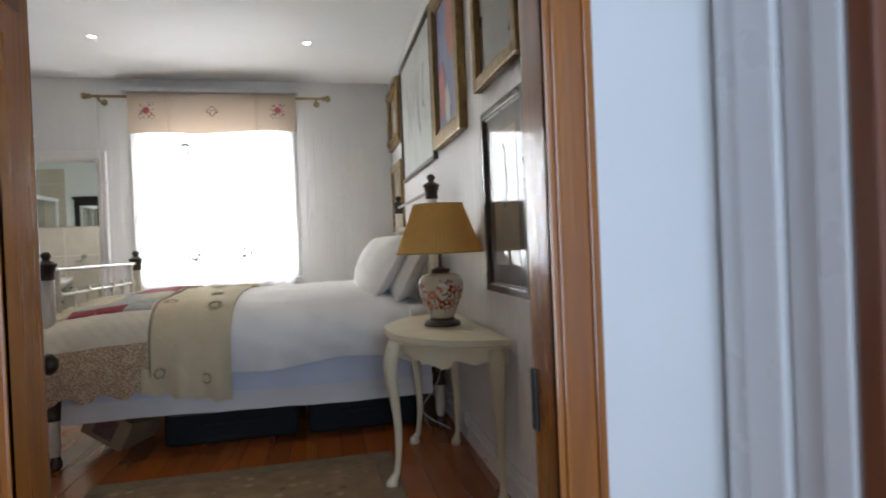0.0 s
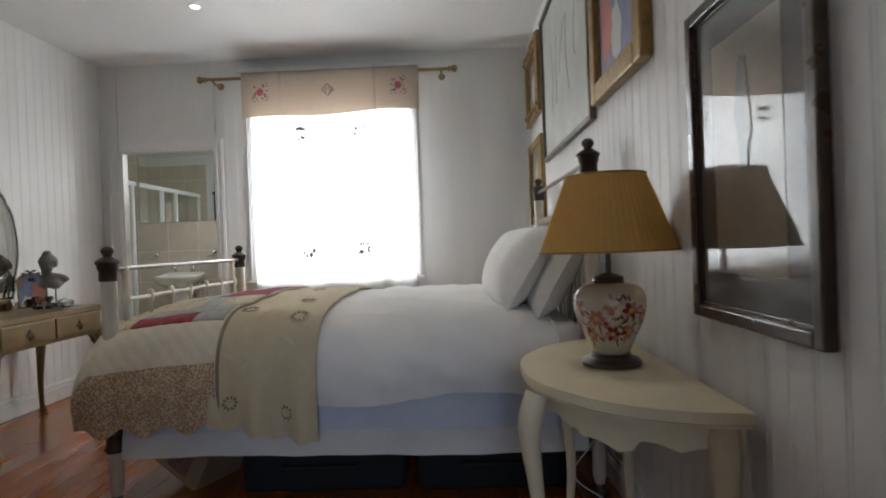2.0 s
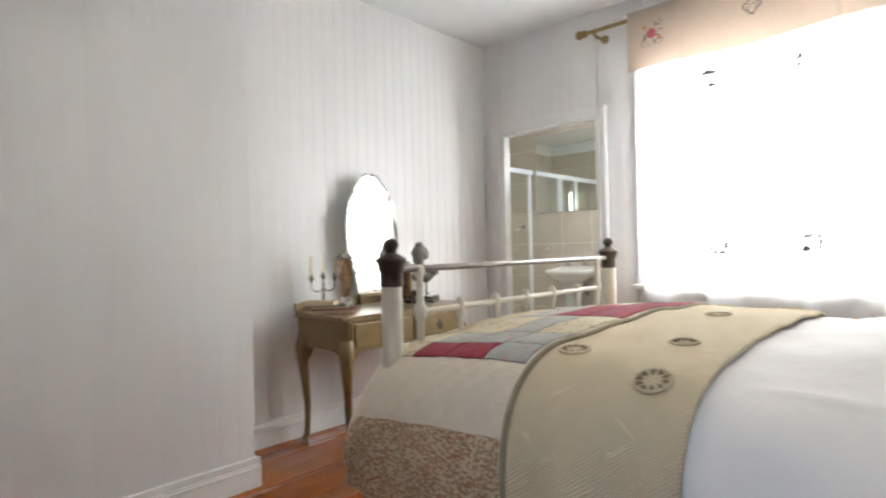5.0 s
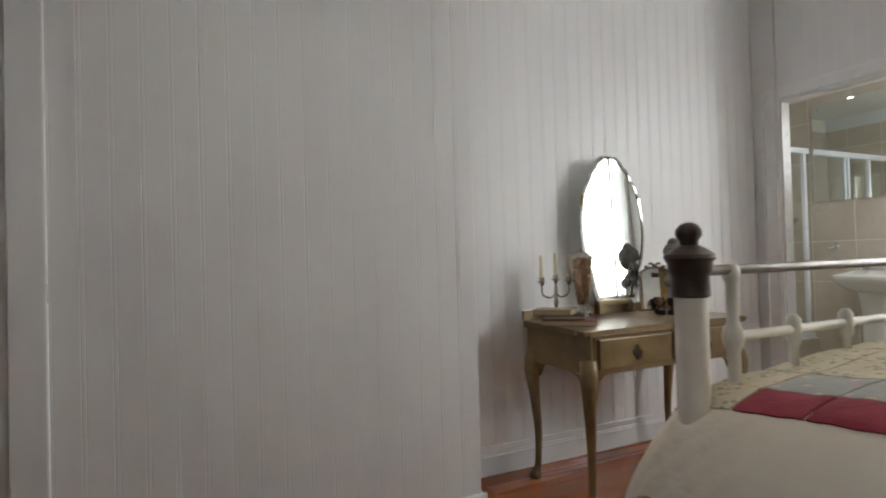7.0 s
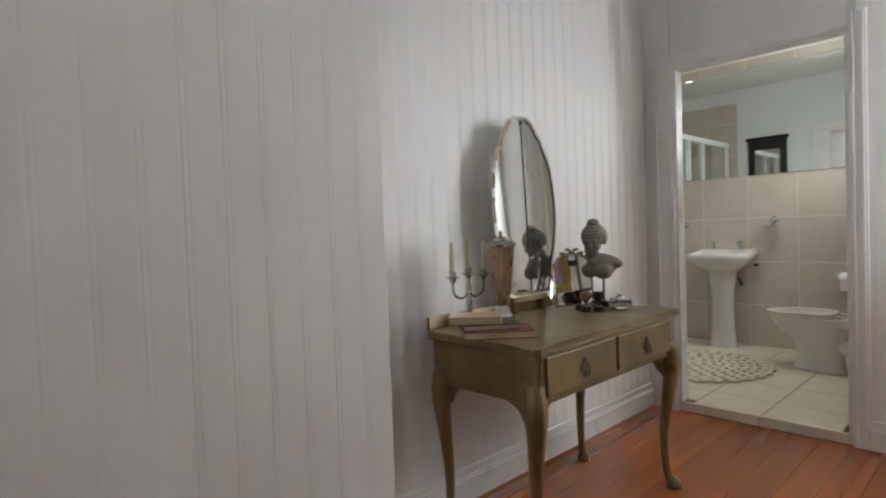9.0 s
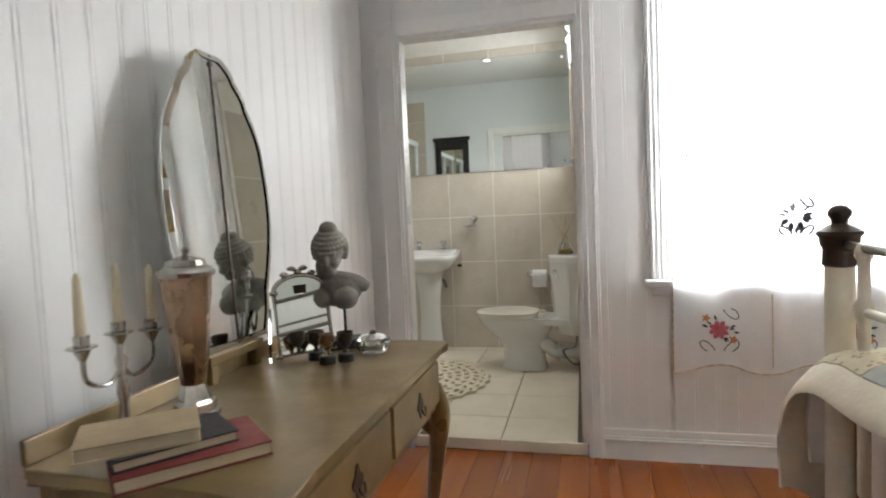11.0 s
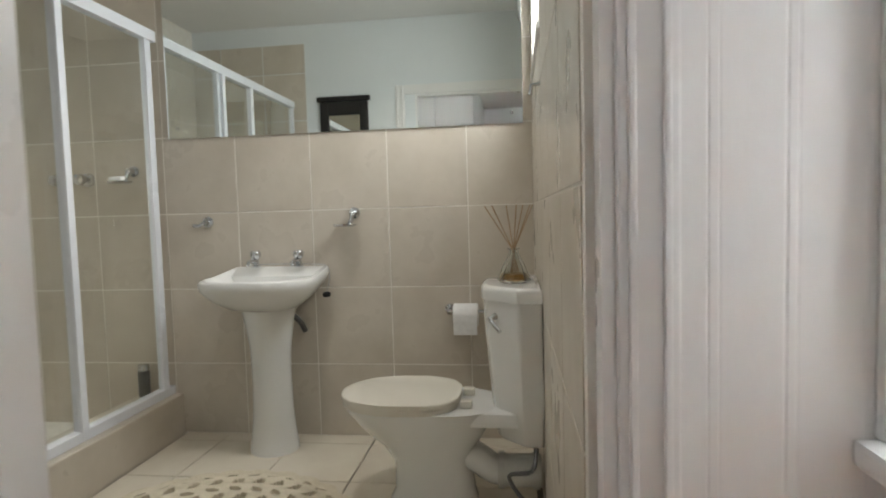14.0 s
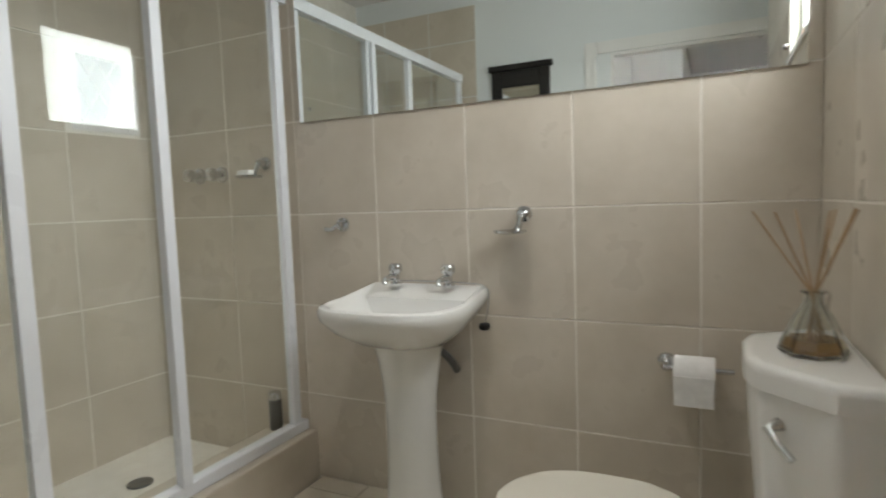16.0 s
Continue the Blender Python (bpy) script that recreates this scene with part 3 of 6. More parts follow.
# closed white door on the projecting wall, and its casing
d2 = thing("door_2", (JUT, 1.4, 0), "white painted closed door with a plain frame", "door", kind="structure")
part("leaf", box(JUT - 0.012, 1.05, 0.005, JUT + 0.012, 1.82, 2.02, 0.003), TRIM, d2)
part("frame_post", box(JUT - 0.01, 1.822, 0.0, JUT + 0.03, 1.92, 2.03, 0.005), TRIM, d2)
part("frame_post", box(JUT - 0.01, 0.95, 0.0, JUT + 0.03, 1.048, 2.03, 0.005), TRIM, d2)
part("frame_head", box(JUT - 0.01, 0.95, 2.031, JUT + 0.03, 1.92, 2.12, 0.005), TRIM, d2)


def skirting(name, x0, y0, x1, y1, nx, ny):
    """Two-step skirting board along a wall; (nx, ny) points into the room."""
    t = bmesh.new()
    for d, z0, z1, b in ((0.018, 0, 0.115, 0.002), (0.013, 0.1152, 0.15, 0.005), (0.024, 0.093, 0.104, 0.003)):
        ax, bx = sorted((x0, x1 if nx == 0 else x0 + nx * d))
        ay, by = sorted((y0, y1 if ny == 0 else y0 + ny * d))
        if nx == 0:
            ax, bx = min(x0, x1), max(x0, x1)
        else:
            ay, by = min(y0, y1), max(y0, y1)
        box(ax, ay, z0, bx, by, z1, b, t)
    return structure(name, t, TRIM, "white painted moulded skirting board", "baseboard")


skirting("baseboard_west", LEFT, JUT_Y, LEFT, NORTH, 1, 0)
skirting("baseboard_jut", JUT, 1.921, JUT, JUT_Y + 0.024, 1, 0)
skirting("baseboard_jut_return", LEFT + 0.025, JUT_Y, JUT - 0.002, JUT_Y, 0, 1)
skirting("baseboard_north", DX1 + 0.076, NORTH, RIGHT - 0.025, NORTH, 0, -1)
skirting("baseboard_east", RIGHT, SOUTH, RIGHT, NORTH, -1, 0)
# hall door frame beside the entrance
hf = thing("door_frame", (0.85, 0.5, 0), "white fluted hall door frame", "door frame", kind="structure")
for i, (y0, y1, d) in enumerate(((0.61, 0.67, 0.02), (0.52, 0.605, 0.035), (0.45, 0.515, 0.022), (0.39, 0.445, 0.04))):
    part("moulding", box(0.875 - d, y0, 0, 0.8745, y1, 2.15, 0.008), TRIM, hf)
part("moulding", box(0.836, 0.345, 0, 0.8745, 0.387, 2.15, 0.006), MAHOG, hf, "dark wooden door edge")

# bedroom window
w1 = thing("window_1", ((WX0 + WX1) / 2, 6.0, WZ0), "white sash window with fluted frame and sill, bright daylight behind", "window", kind="structure")
for x0 in (WX0 - 0.1, WX1):
    fp = part("frame_post", box(x0, NORTH - 0.022, WZ0 - 0.02, x0 + 0.1, NORTH - 0.001, WZ1 + 0.1, 0.003), TRIM, w1)
    for k in range(4):
        part("flute", box(x0 + 0.008 + k * 0.023, NORTH - 0.036, WZ0 - 0.018, x0 + 0.022 + k * 0.023, NORTH - 0.0205, WZ1 + 0.098, 0.005), TRIM, fp)
part("frame_head", box(WX0 - 0.12, NORTH - 0.03, WZ1 + 0.1, WX1 + 0.12, NORTH - 0.001, WZ1 + 0.38, 0.004), TRIM, w1)
part("cornice", box(WX0 - 0.15, NORTH - 0.07, WZ1 + 0.381, WX1 + 0.15, NORTH - 0.001, WZ1 + 0.42, 0.01), TRIM, w1, "cream moulded cornice")
# Unseen board added behind the valance; keeps window light off the ceiling.
part("pelmet_board", box(-1.65, 5.766, 2.738, -0.08, NORTH - 0.031, 2.752, 0.002), TRIM, w1)
part("window_sill", box(WX0 - 0.125, NORTH - 0.09, WZ0 - 0.055, WX1 + 0.125, NORTH - 0.0005, WZ0 - 0.021, 0.008), TRIM, w1)
part("sill_board", box(WX0 - 0.09, NORTH - 0.012, WZ0 - 0.10, WX1 + 0.09, NORTH - 0.0005, WZ0 - 0.056, 0.004), TRIM, w1)
bm = bmesh.new()
for x0, x1, z0, z1 in ((WX0, WX0 + 0.05, WZ0, WZ1), (WX1 - 0.05, WX1, WZ0, WZ1), (WX0 + 0.05, WX1 - 0.05, WZ0, WZ0 + 0.07), (WX0 + 0.05, WX1 - 0.05, WZ1 - 0.05, WZ1), (WX0 + 0.05, WX1 - 0.05, 1.7, 1.745)):
    box(x0, 5.985, z0, x1, 6.03, z1, bm=bm)
part("window_frame", bm, TRIM, w1)
for z0, z1 in ((WZ0 + 0.07, 1.7), (1.745, WZ1 - 0.05)):
    g = part("pane", box(WX0 + 0.05, 6.004, z0, WX1 - 0.05, 6.008, z1), GLASS, w1)
    g.visible_shadow = False

# bathroom windows
w2 = thing("window_2", (-4.86, 7.67, SWZ0), "small white shower window with diamond lattice bars", "window", kind="structure")
bm = bmesh.new()
for y0, y1, z0, z1 in ((SWY0, SWY0 + 0.035, SWZ0, SWZ1), (SWY1 - 0.035, SWY1, SWZ0, SWZ1), (SWY0 + 0.035, SWY1 - 0.035, SWZ0, SWZ0 + 0.035), (SWY0 + 0.035, SWY1 - 0.035, SWZ1 - 0.035, SWZ1)):
    box(-4.85, y0, z0, -4.79, y1, z1, 0.003, bm)
part("window_frame", bm, TRIM, w2)
for k in range(-4, 5):
    for s in (1, -1):
        c = (SWY0 + SWY1) / 2 + k * 0.085
        pts = []
        for z in (SWZ0 + 0.03, SWZ1 - 0.03):
            pts.append(Vector((-4.832, c + s * (z - (SWZ0 + SWZ1) / 2) * 0.62, z)))
        lo, hi = SWY0 + 0.03, SWY1 - 0.03
        a, b = pts
        t0, t1 = 0.0, 1.0
        dy = b.y - a.y
        ta, tb = sorted(((lo - a.y) / dy, (hi - a.y) / dy))
        t0, t1 = max(t0, ta), min(t1, tb)
        if t1 - t0 > 0.05:
            part("lattice_bar", swept((a.lerp(b, t0), a.lerp(b, t1)), 0.0055, 6), LEAD, w2)
g = part("pane", box(-4.846, SWY0 + 0.03, SWZ0 + 0.03, -4.842, SWY1 - 0.03, SWZ1 - 0.03), DIMPANE, w2, "greyed pane that dims the sky")
g.visible_shadow = False
w3 = thing("window_3", (B_RIGHT + 0.06, 7.43, BWZ0), "white high bathroom window with bright daylight", "window", kind="structure")
bm = bmesh.new()
for y0, y1, z0, z1 in ((BWY0, BWY0 + 0.04, BWZ0, BWZ1), (BWY1 - 0.04, BWY1, BWZ0, BWZ1), (BWY0 + 0.04, BWY1 - 0.04, BWZ0, BWZ0 + 0.04), (BWY0 + 0.04, BWY1 - 0.04, BWZ1 - 0.04, BWZ1)):
    box(-1.99, y0, z0, -1.94, y1, z1, 0.003, bm)
part("window_frame", bm, TRIM, w3)
part("window_sill", box(B_RIGHT - 0.012, BWY0 - 0.02, BWZ0 - 0.025, -1.93, BWY1 + 0.02, BWZ0, 0.004), TRIM, w3)

# ---- the bed and its bedding ----
FX, HX, BY0, BY1 = -1.36, 0.82, 3.25, 4.79


def crown(z, big=1.0):
    b = big
    return [(0.034 * b, z - 0.075), (0.040 * b, z - 0.07), (0.038 * b, z - 0.03), (0.044 * b, z - 0.02), (0.046 * b, z), (0.053 * b, z + 0.008), (0.051 * b, z + 0.016), (0.034 * b, z + 0.028), (0.019 * b, z + 0.036), (0.019 * b, z + 0.044), (0.027 * b, z + 0.056), (0.027 * b, z + 0.068), (0.017 * b, z + 0.08), (0.006, z + 0.084)]


def bed():
    t = thing("iron_bed", ((FX + HX) / 2, 4.0, 0), "ivory enamelled iron double bed with dark bronze knobs", "bed")
    for x, top in ((FX, 1.12), (HX, 1.515)):
        for y in (BY0, BY1):
            p = part("post", turned([(0.022, 0.07), (0.025, 0.09), (0.030, 0.1), (0.030, 0.36), (0.034, 0.36), (0.034, top - 0.07)], (x, y, 0), 20), IRONW, t, smooth=True)
            part("knob", turned(crown(top), (x, y, 0), 20), BRONZE, p, "dark bronze crown knob", True)
            part("collar", turned([(0.038, 0.27), (0.047, 0.285), (0.037, 0.30), (0.037, 0.34), (0.049, 0.355), (0.047, 0.375), (0.037, 0.385)], (x, y, 0), 18), BRONZE, p, "dark bronze collar", True)
            part("caster", turned([(0.014, 0), (0.03, 0.006), (0.034, 0.03), (0.026, 0.055), (0.02, 0.072)], (x, y, 0), 14), BRONZE, p, "dark caster", True)
    # foot end
    part("top_rail", swept(((FX, BY0, 1.10), (FX, BY1, 1.10)), 0.012), IRON, t, "dull iron rail", True)
    part("lower_rail", swept(((FX, BY0 + 0.13, 0.95), (FX, BY1 - 0.13, 0.95)), 0.011), IRONW, t, smooth=True)
    for y in (BY0 + 0.13, BY1 - 0.13):
        part("upright", turned([(0.014, 0.5), (0.014, 0.92), (0.022, 0.935), (0.024, 0.95), (0.022, 0.965), (0.013, 0.98), (0.013, 1.07), (0.019, 1.08), (0.019, 1.095), (0.012, 1.112)], (FX, y, 0), 14), IRONW, t, smooth=True)
    n = 6
    for i in range(1, n):
        y = BY0 + 0.13 + (BY1 - BY0 - 0.26) * i / n
        part("spindle", turned([(0.009, 0.5), (0.009, 0.91), (0.016, 0.92), (0.018, 0.95), (0.016, 0.975), (0.008, 0.985)], (FX, y, 0), 12), IRONW, t, smooth=True)
    # head end
    part("top_rail", swept(((HX, BY0, 1.495), (HX, BY1, 1.495)), 0.012), IRON, t, "dull iron rail", True)
    part("lower_rail", swept(((HX, BY0, 1.28), (HX, BY1, 1.28)), 0.011), IRONW, t, smooth=True)
    part("lower_rail", swept(((HX, BY0, 0.7), (HX, BY1, 0.7)), 0.012), IRONW, t, smooth=True)
    n = 11
    for i in range(1, n):
        y = BY0 + (BY1 - BY0) * i / n
        part("spindle", turned([(0.010, 0.7), (0.010, 1.25), (0.018, 1.26), (0.020, 1.28), (0.018, 1.30), (0.010, 1.31)], (HX, y, 0), 12), IRONW, t, smooth=True)
    for y in (BY0 + 0.02, BY1 - 0.02):
        part("side_rail", box(FX, y - 0.012, 0.30, HX, y + 0.012, 0.345, 0.003), IRON, t)
        for x in (FX + 0.12, HX - 0.12):
            part("bracket", swept(((x - 0.12, y, 0.33), (x - 0.05, y - 0.02, 0.29), (x, y - 0.02, 0.30)), 0.008, 8), IRON, t)
    return t


bed()

base = thing("bed_base", (-0.27, 4.0, 0.347), "pale blue-white cloth-covered bed base and mattress with a loose valance", "bed base")
part("mattress", box(FX + 0.04, BY0 + 0.02, 0.347, HX - 0.04, BY1 - 0.02, 0.775, 0.05, seg=4), DUVETM, base, smooth=True)


def skirt_fn(y, side):
    def fn(u, v):
        x = FX + 0.05 + u * (HX - FX - 0.1)
        w = 0.006 * math.sin(x * 9) + 0.004 * math.sin(x * 23 + 1)
        z = 0.52 - v * (0.285 + 0.012 * math.sin(x * 2.1 + 0.6))
        return (x, y + side * (0.004 + v * 0.025 + w * v), z), (0, side, 0)
    return fn


for y, s in ((BY0 + 0.0, -1), (BY1 - 0.0, 1)):
    part("valance", sheet(skirt_fn(y, s), 80, 8, 0.003), BASEM, base, smooth=True)
    part("valance_hem", sheet(lambda u, v, y=y, s=s: ((lambda p: ((p[0], p[1] + s * 0.004, p[2]), (0, s, 0)))(skirt_fn(y, s)(u, 0.62 + 0.38 * v)[0])), 80, 3, 0.002), SKIRTM, base, "paler gathered hem", True)

PROFILE = curve_pts([(3.185, 0.46), (3.165, 0.58), (3.175, 0.69), (3.23, 0.785), (3.34, 0.845), (3.55, 0.868), (4.02, 0.885), (4.5, 0.868), (4.7, 0.845), (4.81, 0.785), (4.865, 0.69), (4.875, 0.58), (4.855, 0.46)], 10)


def over_bed(x, v, off=0.0, hem=0.46, wrinkle=0.006):
    """A point of cloth laid over the bed: v = 0 at the front hem, 1 at the far hem."""
    f = v * (len(PROFILE) - 1)
    i = min(int(f), len(PROFILE) - 2)
    y, z = PROFILE[i] + (PROFILE[i + 1] - PROFILE[i]) * (f - i)
    if z < 0.69:
        z = 0.69 - (0.69 - z) * (0.69 - hem) / 0.23
    ny, nz = (y - 4.02), max(z - 0.55, 0.0) * 3.2
    ln = math.hypot(ny, nz) or 1
    ny, nz = ny / ln, nz / ln
    low = max(0.0, min(1.0, (-0.55 - x) / 0.8))
    z -= 0.045 * low * low * (1 if z > 0.6 else 0.4)
    w = noise.noise((x * 2.6, y * 3.2, z * 2.5)) * wrinkle * 2 + noise.noise((x * 8, y * 6, z * 4)) * wrinkle
    fold = 0.0
    if z < 0.74:
        fold = (0.74 - z) * (0.07 * math.sin(x * 13 + 2 * noise.noise((x * 2, 0, 0))) + 0.03 * math.sin(x * 31))
        fold *= 0.5
    o = off + w
    return Vector((x, y + ny * (o + abs(fold)), z + nz * o)), Vector((0, ny, nz))


duvet = thing("duvet", (-0.4, 4.0, 0.7), "rumpled white cotton duvet spread over the bed", "duvet")


def duvet_fn(u, v):
    x = -1.41 + u * 2.06
    p, n = over_bed(x, v, 0.0, 0.485 + 0.02 * math.sin(x * 3.0) + 0.012 * math.sin(x * 7.7), 0.013)
    p.z += -0.055 * max(0, (x - 0.42) / 0.22) ** 2 if x > 0.42 else 0
    # long soft creases across the side
    q = noise.noise((x * 1.3, p.y * 1.3, 4.0)) * 2.5
    p += n * 0.0025 * math.sin((x * 1.2 + p.z * 3.0) * 13 + q) * max(0, min(1, (0.82 - p.z) * 5))
    p += n * 0.012 * (1 - abs(noise.noise((x * 3.0 + p.y * 1.5, p.y * 2.4 - x, 9.0)))) ** 6
    return p, n


part("cover", sheet(duvet_fn, 120, 110, 0.02), DUVETM, duvet, smooth=True)
part("piped_edge", swept([duvet_fn(1.0, 0.004 + 0.992 * k / 90)[0] for k in range(91)], 0.006, 8), DUVETM, duvet, "stitched white edge", True)

throw = thing("crochet_throw", (-0.63, 4.0, 0.88), "cream crocheted cotton throw with open flower rosettes", "throw")


def throw_x(u, v):
    return -0.88 + u * 0.47 + 0.05 * (v if v < 0.5 else 1 - v)


def throw_fn(u, v):
    x = throw_x(u, v)
    hem = 0.40 - 0.09 * u + 0.008 * math.sin(u * 28)
    p, n = over_bed(x, v, 0.030, hem, 0.008)
    gather = max(0, min(1, (0.72 - p.z) * 3.5)) * 0.022 * math.sin(u * 15 + 1.0)
    p += n * gather
    if u in (0, 1):
        p -= n * 0.006
    return p, n


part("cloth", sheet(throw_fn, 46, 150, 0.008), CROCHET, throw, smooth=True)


def rosette(u, v, r):
    p, n = throw_fn(u, v)
    pu = (throw_fn(min(u + 0.02, 1), v)[0] - throw_fn(u - 0.02, v)[0]).normalized()
    pv = (throw_fn(u, v + 0.004)[0] - throw_fn(u, v - 0.004)[0]).normalized()
    nn = pu.cross(pv).normalized()
    if nn.dot(n) < 0:
        nn = -nn
    c = p + nn * 0.003
    ring = [c + r * (math.cos(a) * pu + math.sin(a) * pv) for a in np.linspace(0, 2 * math.pi, 20, endpoint=False)]
    o = part("rosette", swept(ring, 0.004, 6, close=True), CROCHET, throw, "raised crochet flower")
    # Raised diamonds, coloured dark for the shade inside the eyelets.
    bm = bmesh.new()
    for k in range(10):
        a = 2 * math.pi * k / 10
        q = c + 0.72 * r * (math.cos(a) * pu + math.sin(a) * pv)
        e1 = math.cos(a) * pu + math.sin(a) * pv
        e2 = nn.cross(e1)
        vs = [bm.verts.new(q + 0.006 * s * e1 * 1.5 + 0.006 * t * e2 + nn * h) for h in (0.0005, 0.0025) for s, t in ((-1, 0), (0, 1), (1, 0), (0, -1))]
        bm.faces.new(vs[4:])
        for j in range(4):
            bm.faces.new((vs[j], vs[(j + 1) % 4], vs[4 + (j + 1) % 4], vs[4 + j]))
    part("eyelets", bm, CROSHADE, o, "raised patches coloured dark as shaded eyelets")


for u, v, r in ((0.2, 0.065, 0.036), (0.72, 0.05, 0.038), (0.22, 0.36, 0.04), (0.78, 0.30, 0.042), (0.5, 0.52, 0.04), (0.25, 0.64, 0.04), (0.78, 0.62, 0.04), (0.7, 0.42, 0.036)):
    rosette(u, v, r)

quilt = thing("patchwork_quilt", (-1.18, 4.0, 0.88), "scalloped patchwork quilt with red and floral patches over the bed", "quilt")


def quilt_fn(u, v, off=0.040):
    x = -1.47 + u * 0.64
    hem = 0.40 + 0.022 * math.sin(u * 21 + 0.8) + (0.03 if u > 0.97 else 0)
    p, n = over_bed(x, v, off, hem, 0.006)
    edge = max(0, (0.16 - u) / 0.16)
    if p.z > 0.55:
        p.z -= 0.085 * edge ** 2
    p += n * 0.0015 * math.sin(u * 60) * math.sin(v * 120)
    return p, n


part("backing", sheet(quilt_fn, 60, 150, 0.016), QUILTP, quilt, "plain cream quilted cloth", True)
part("floral_border", sheet(lambda u, v: quilt_fn(0.012 + u * 0.976, v * 0.155, 0.044), 60, 18, 0.003), FLORAL, quilt, "small brown and red floral print", True)
part("floral_border", sheet(lambda u, v: quilt_fn(0.012 + u * 0.976, 1 - v * 0.155, 0.044), 60, 18, 0.003), FLORAL, quilt, "small brown and red floral print", True)
edge_pts = [quilt_fn(1.0, 0.005 + 0.99 * k / 120, 0.036)[0] + Vector((0.003, 0, 0)) for k in range(121)]
part("edge_binding", swept(edge_pts, 0.008, 8), surf("grey_brown_binding", (0.30, 0.25, 0.17), None, 0.9, scale=20), quilt, "grey-brown corded edge", True)
PATCHES = ("CRRG", "CGGG", "CCGC", "CGRR", "GCCR", "CCRR", "CRCG")
for i in range(7):
    for k in range(4):
        m = {"R": PATCHR, "G": PATCHG, "C": PATCHC}[PATCHES[i][k]]
        v0, v1 = 0.30 + i * 0.40 / 7, 0.30 + (i + 1) * 0.40 / 7
        u0, u1 = 0.07 + k * 0.228, 0.07 + (k + 1) * 0.228
        part("patch", sheet(lambda u, v, a=u0, b=u1, c=v0, d=v1: quilt_fn(a + 0.004 + u * (b - a - 0.008), c + 0.0008 + v * (d - c - 0.0016), 0.044 + 0.004 * math.sin(math.pi * u) ** 0.5 * math.sin(math.pi * v) ** 0.5), 8, 10, 0.004), m, quilt, smooth=True)


def pillow(at, size, rot, label):
    bm = bmesh.new()
    bmesh.ops.create_grid(bm, x_segments=26, y_segments=20, size=1)
    vs = list(bm.verts)
    dup = bmesh.ops.duplicate(bm, geom=bm.faces[:] + bm.edges[:] + bm.verts[:])
    low = {v for v in dup["geom"] if isinstance(v, bmesh.types.BMVert)}
    for v in bm.verts:
        x, y = v.co.x, v.co.y
        h = ((1 - abs(x) ** 2.6) * (1 - abs(y) ** 2.6)) ** 0.55 if abs(x) < 1 and abs(y) < 1 else 0
        wr = 0.10 * noise.noise((x * 2.2 + at[1], y * 2.2, at[2] * 5)) + 0.05 * noise.noise((x * 6, y * 6, at[1] * 3))
        pinch = 1 - 0.10 * (x * x) * (1 - y * y) - 0.0
        v.co = Vector((x * size[0] / 2 * (1 - 0.06 * (1 - y * y) * abs(x)), y * size[1] / 2 * (1 - 0.06 * (1 - x * x) * abs(y)), (-1 if v in low else 1) * size[2] / 2 * h * (1 + wr)))
    bmesh.ops.remove_doubles(bm, verts=bm.verts, dist=0.0006)
    bm.transform(pose(*at, *rot))
    t = thing("pillow", at, label, "pillow", "pillows on the bed")
    part("pillow_case", bm, PILLOWM, t, smooth=True)
    # raised seam round the edge
    ring = []
    for a in np.linspace(0, 2 * math.pi, 64, endpoint=False):
        c, s = math.cos(a), math.sin(a)
        k = 1 / max(abs(c), abs(s))
        x, y = c * k, s * k
        ring.append(pose(*at, *rot) @ Vector((x * size[0] / 2 * (1 - 0.06 * (1 - y * y)), y * size[1] / 2 * (1 - 0.06 * (1 - x * x)), 0)))
    part("piping", swept(ring, 0.005, 6, close=True), PILLOWM, t, "corded seam", True)


pillow((0.53, 3.66, 1.03), (0.47, 0.68, 0.21), (0, -57, 6), "plump white linen pillow leaning upright")
pillow((0.70, 3.64, 0.985), (0.44, 0.70, 0.20), (0, -60, -3), "white linen pillow standing behind another against the bed head")
pillow((0.52, 4.40, 1.03), (0.46, 0.66, 0.20), (0, -62, -4), "plump white linen pillow on the far half of the bed")
pillow((0.70, 4.40, 0.975), (0.42, 0.66, 0.19), (0, -58, 2), "white linen pillow behind another against the bed head")

# under the bed
bx = thing("cardboard_box", (-1.17, 3.62, 0), "brown cardboard box with a dark printed label, tilted under the bed", "box")
M = pose(-1.15, 3.60, 0.115, 0, 0, -24) @ pose(0, 0, 0, -10, 24, 0)
b0 = box(-0.15, -0.11, -0.09, 0.15, 0.17, 0.09, 0.003)
b0.transform(M)
part("carton", b0, CARD, bx)
b0 = box(-0.075, -0.114, -0.06, 0.065, -0.111, 0.06)
b0.transform(M)
part("label", b0, CARDDK, bx, "dark red printed picture label")
# Near-black cases fill the space under the bed; its darkness is in their colour.
for x0, x1, y0, y1, h in ((-0.84, -0.06, 3.38, 4.6, 0.265), (0.0, 0.74, 3.36, 4.6, 0.27)):
    s = thing("suitcase", ((x0 + x1) / 2, 4.0, 0), "black suitcase shape filling the dark under the bed", "suitcase", "suitcases under the bed")
    part("shell", box(x0, y0, 0.001, x1, y1, h, 0.04, seg=3), BEDDARK, s, smooth=True)
    part("handle", swept(((x0 + 0.2, y0 - 0.002, h * 0.5), (x0 + 0.23, y0 - 0.03, h * 0.5), (x1 - 0.23, y0 - 0.03, h * 0.5), (x1 - 0.2, y0 - 0.002, h * 0.5)), 0.008, 8), RUBBER, s)
    part("zip", box(x0 + 0.04, y0 - 0.003, h * 0.72, x1 - 0.04, y0 - 0.0005, h * 0.74), GREYCAN, s)
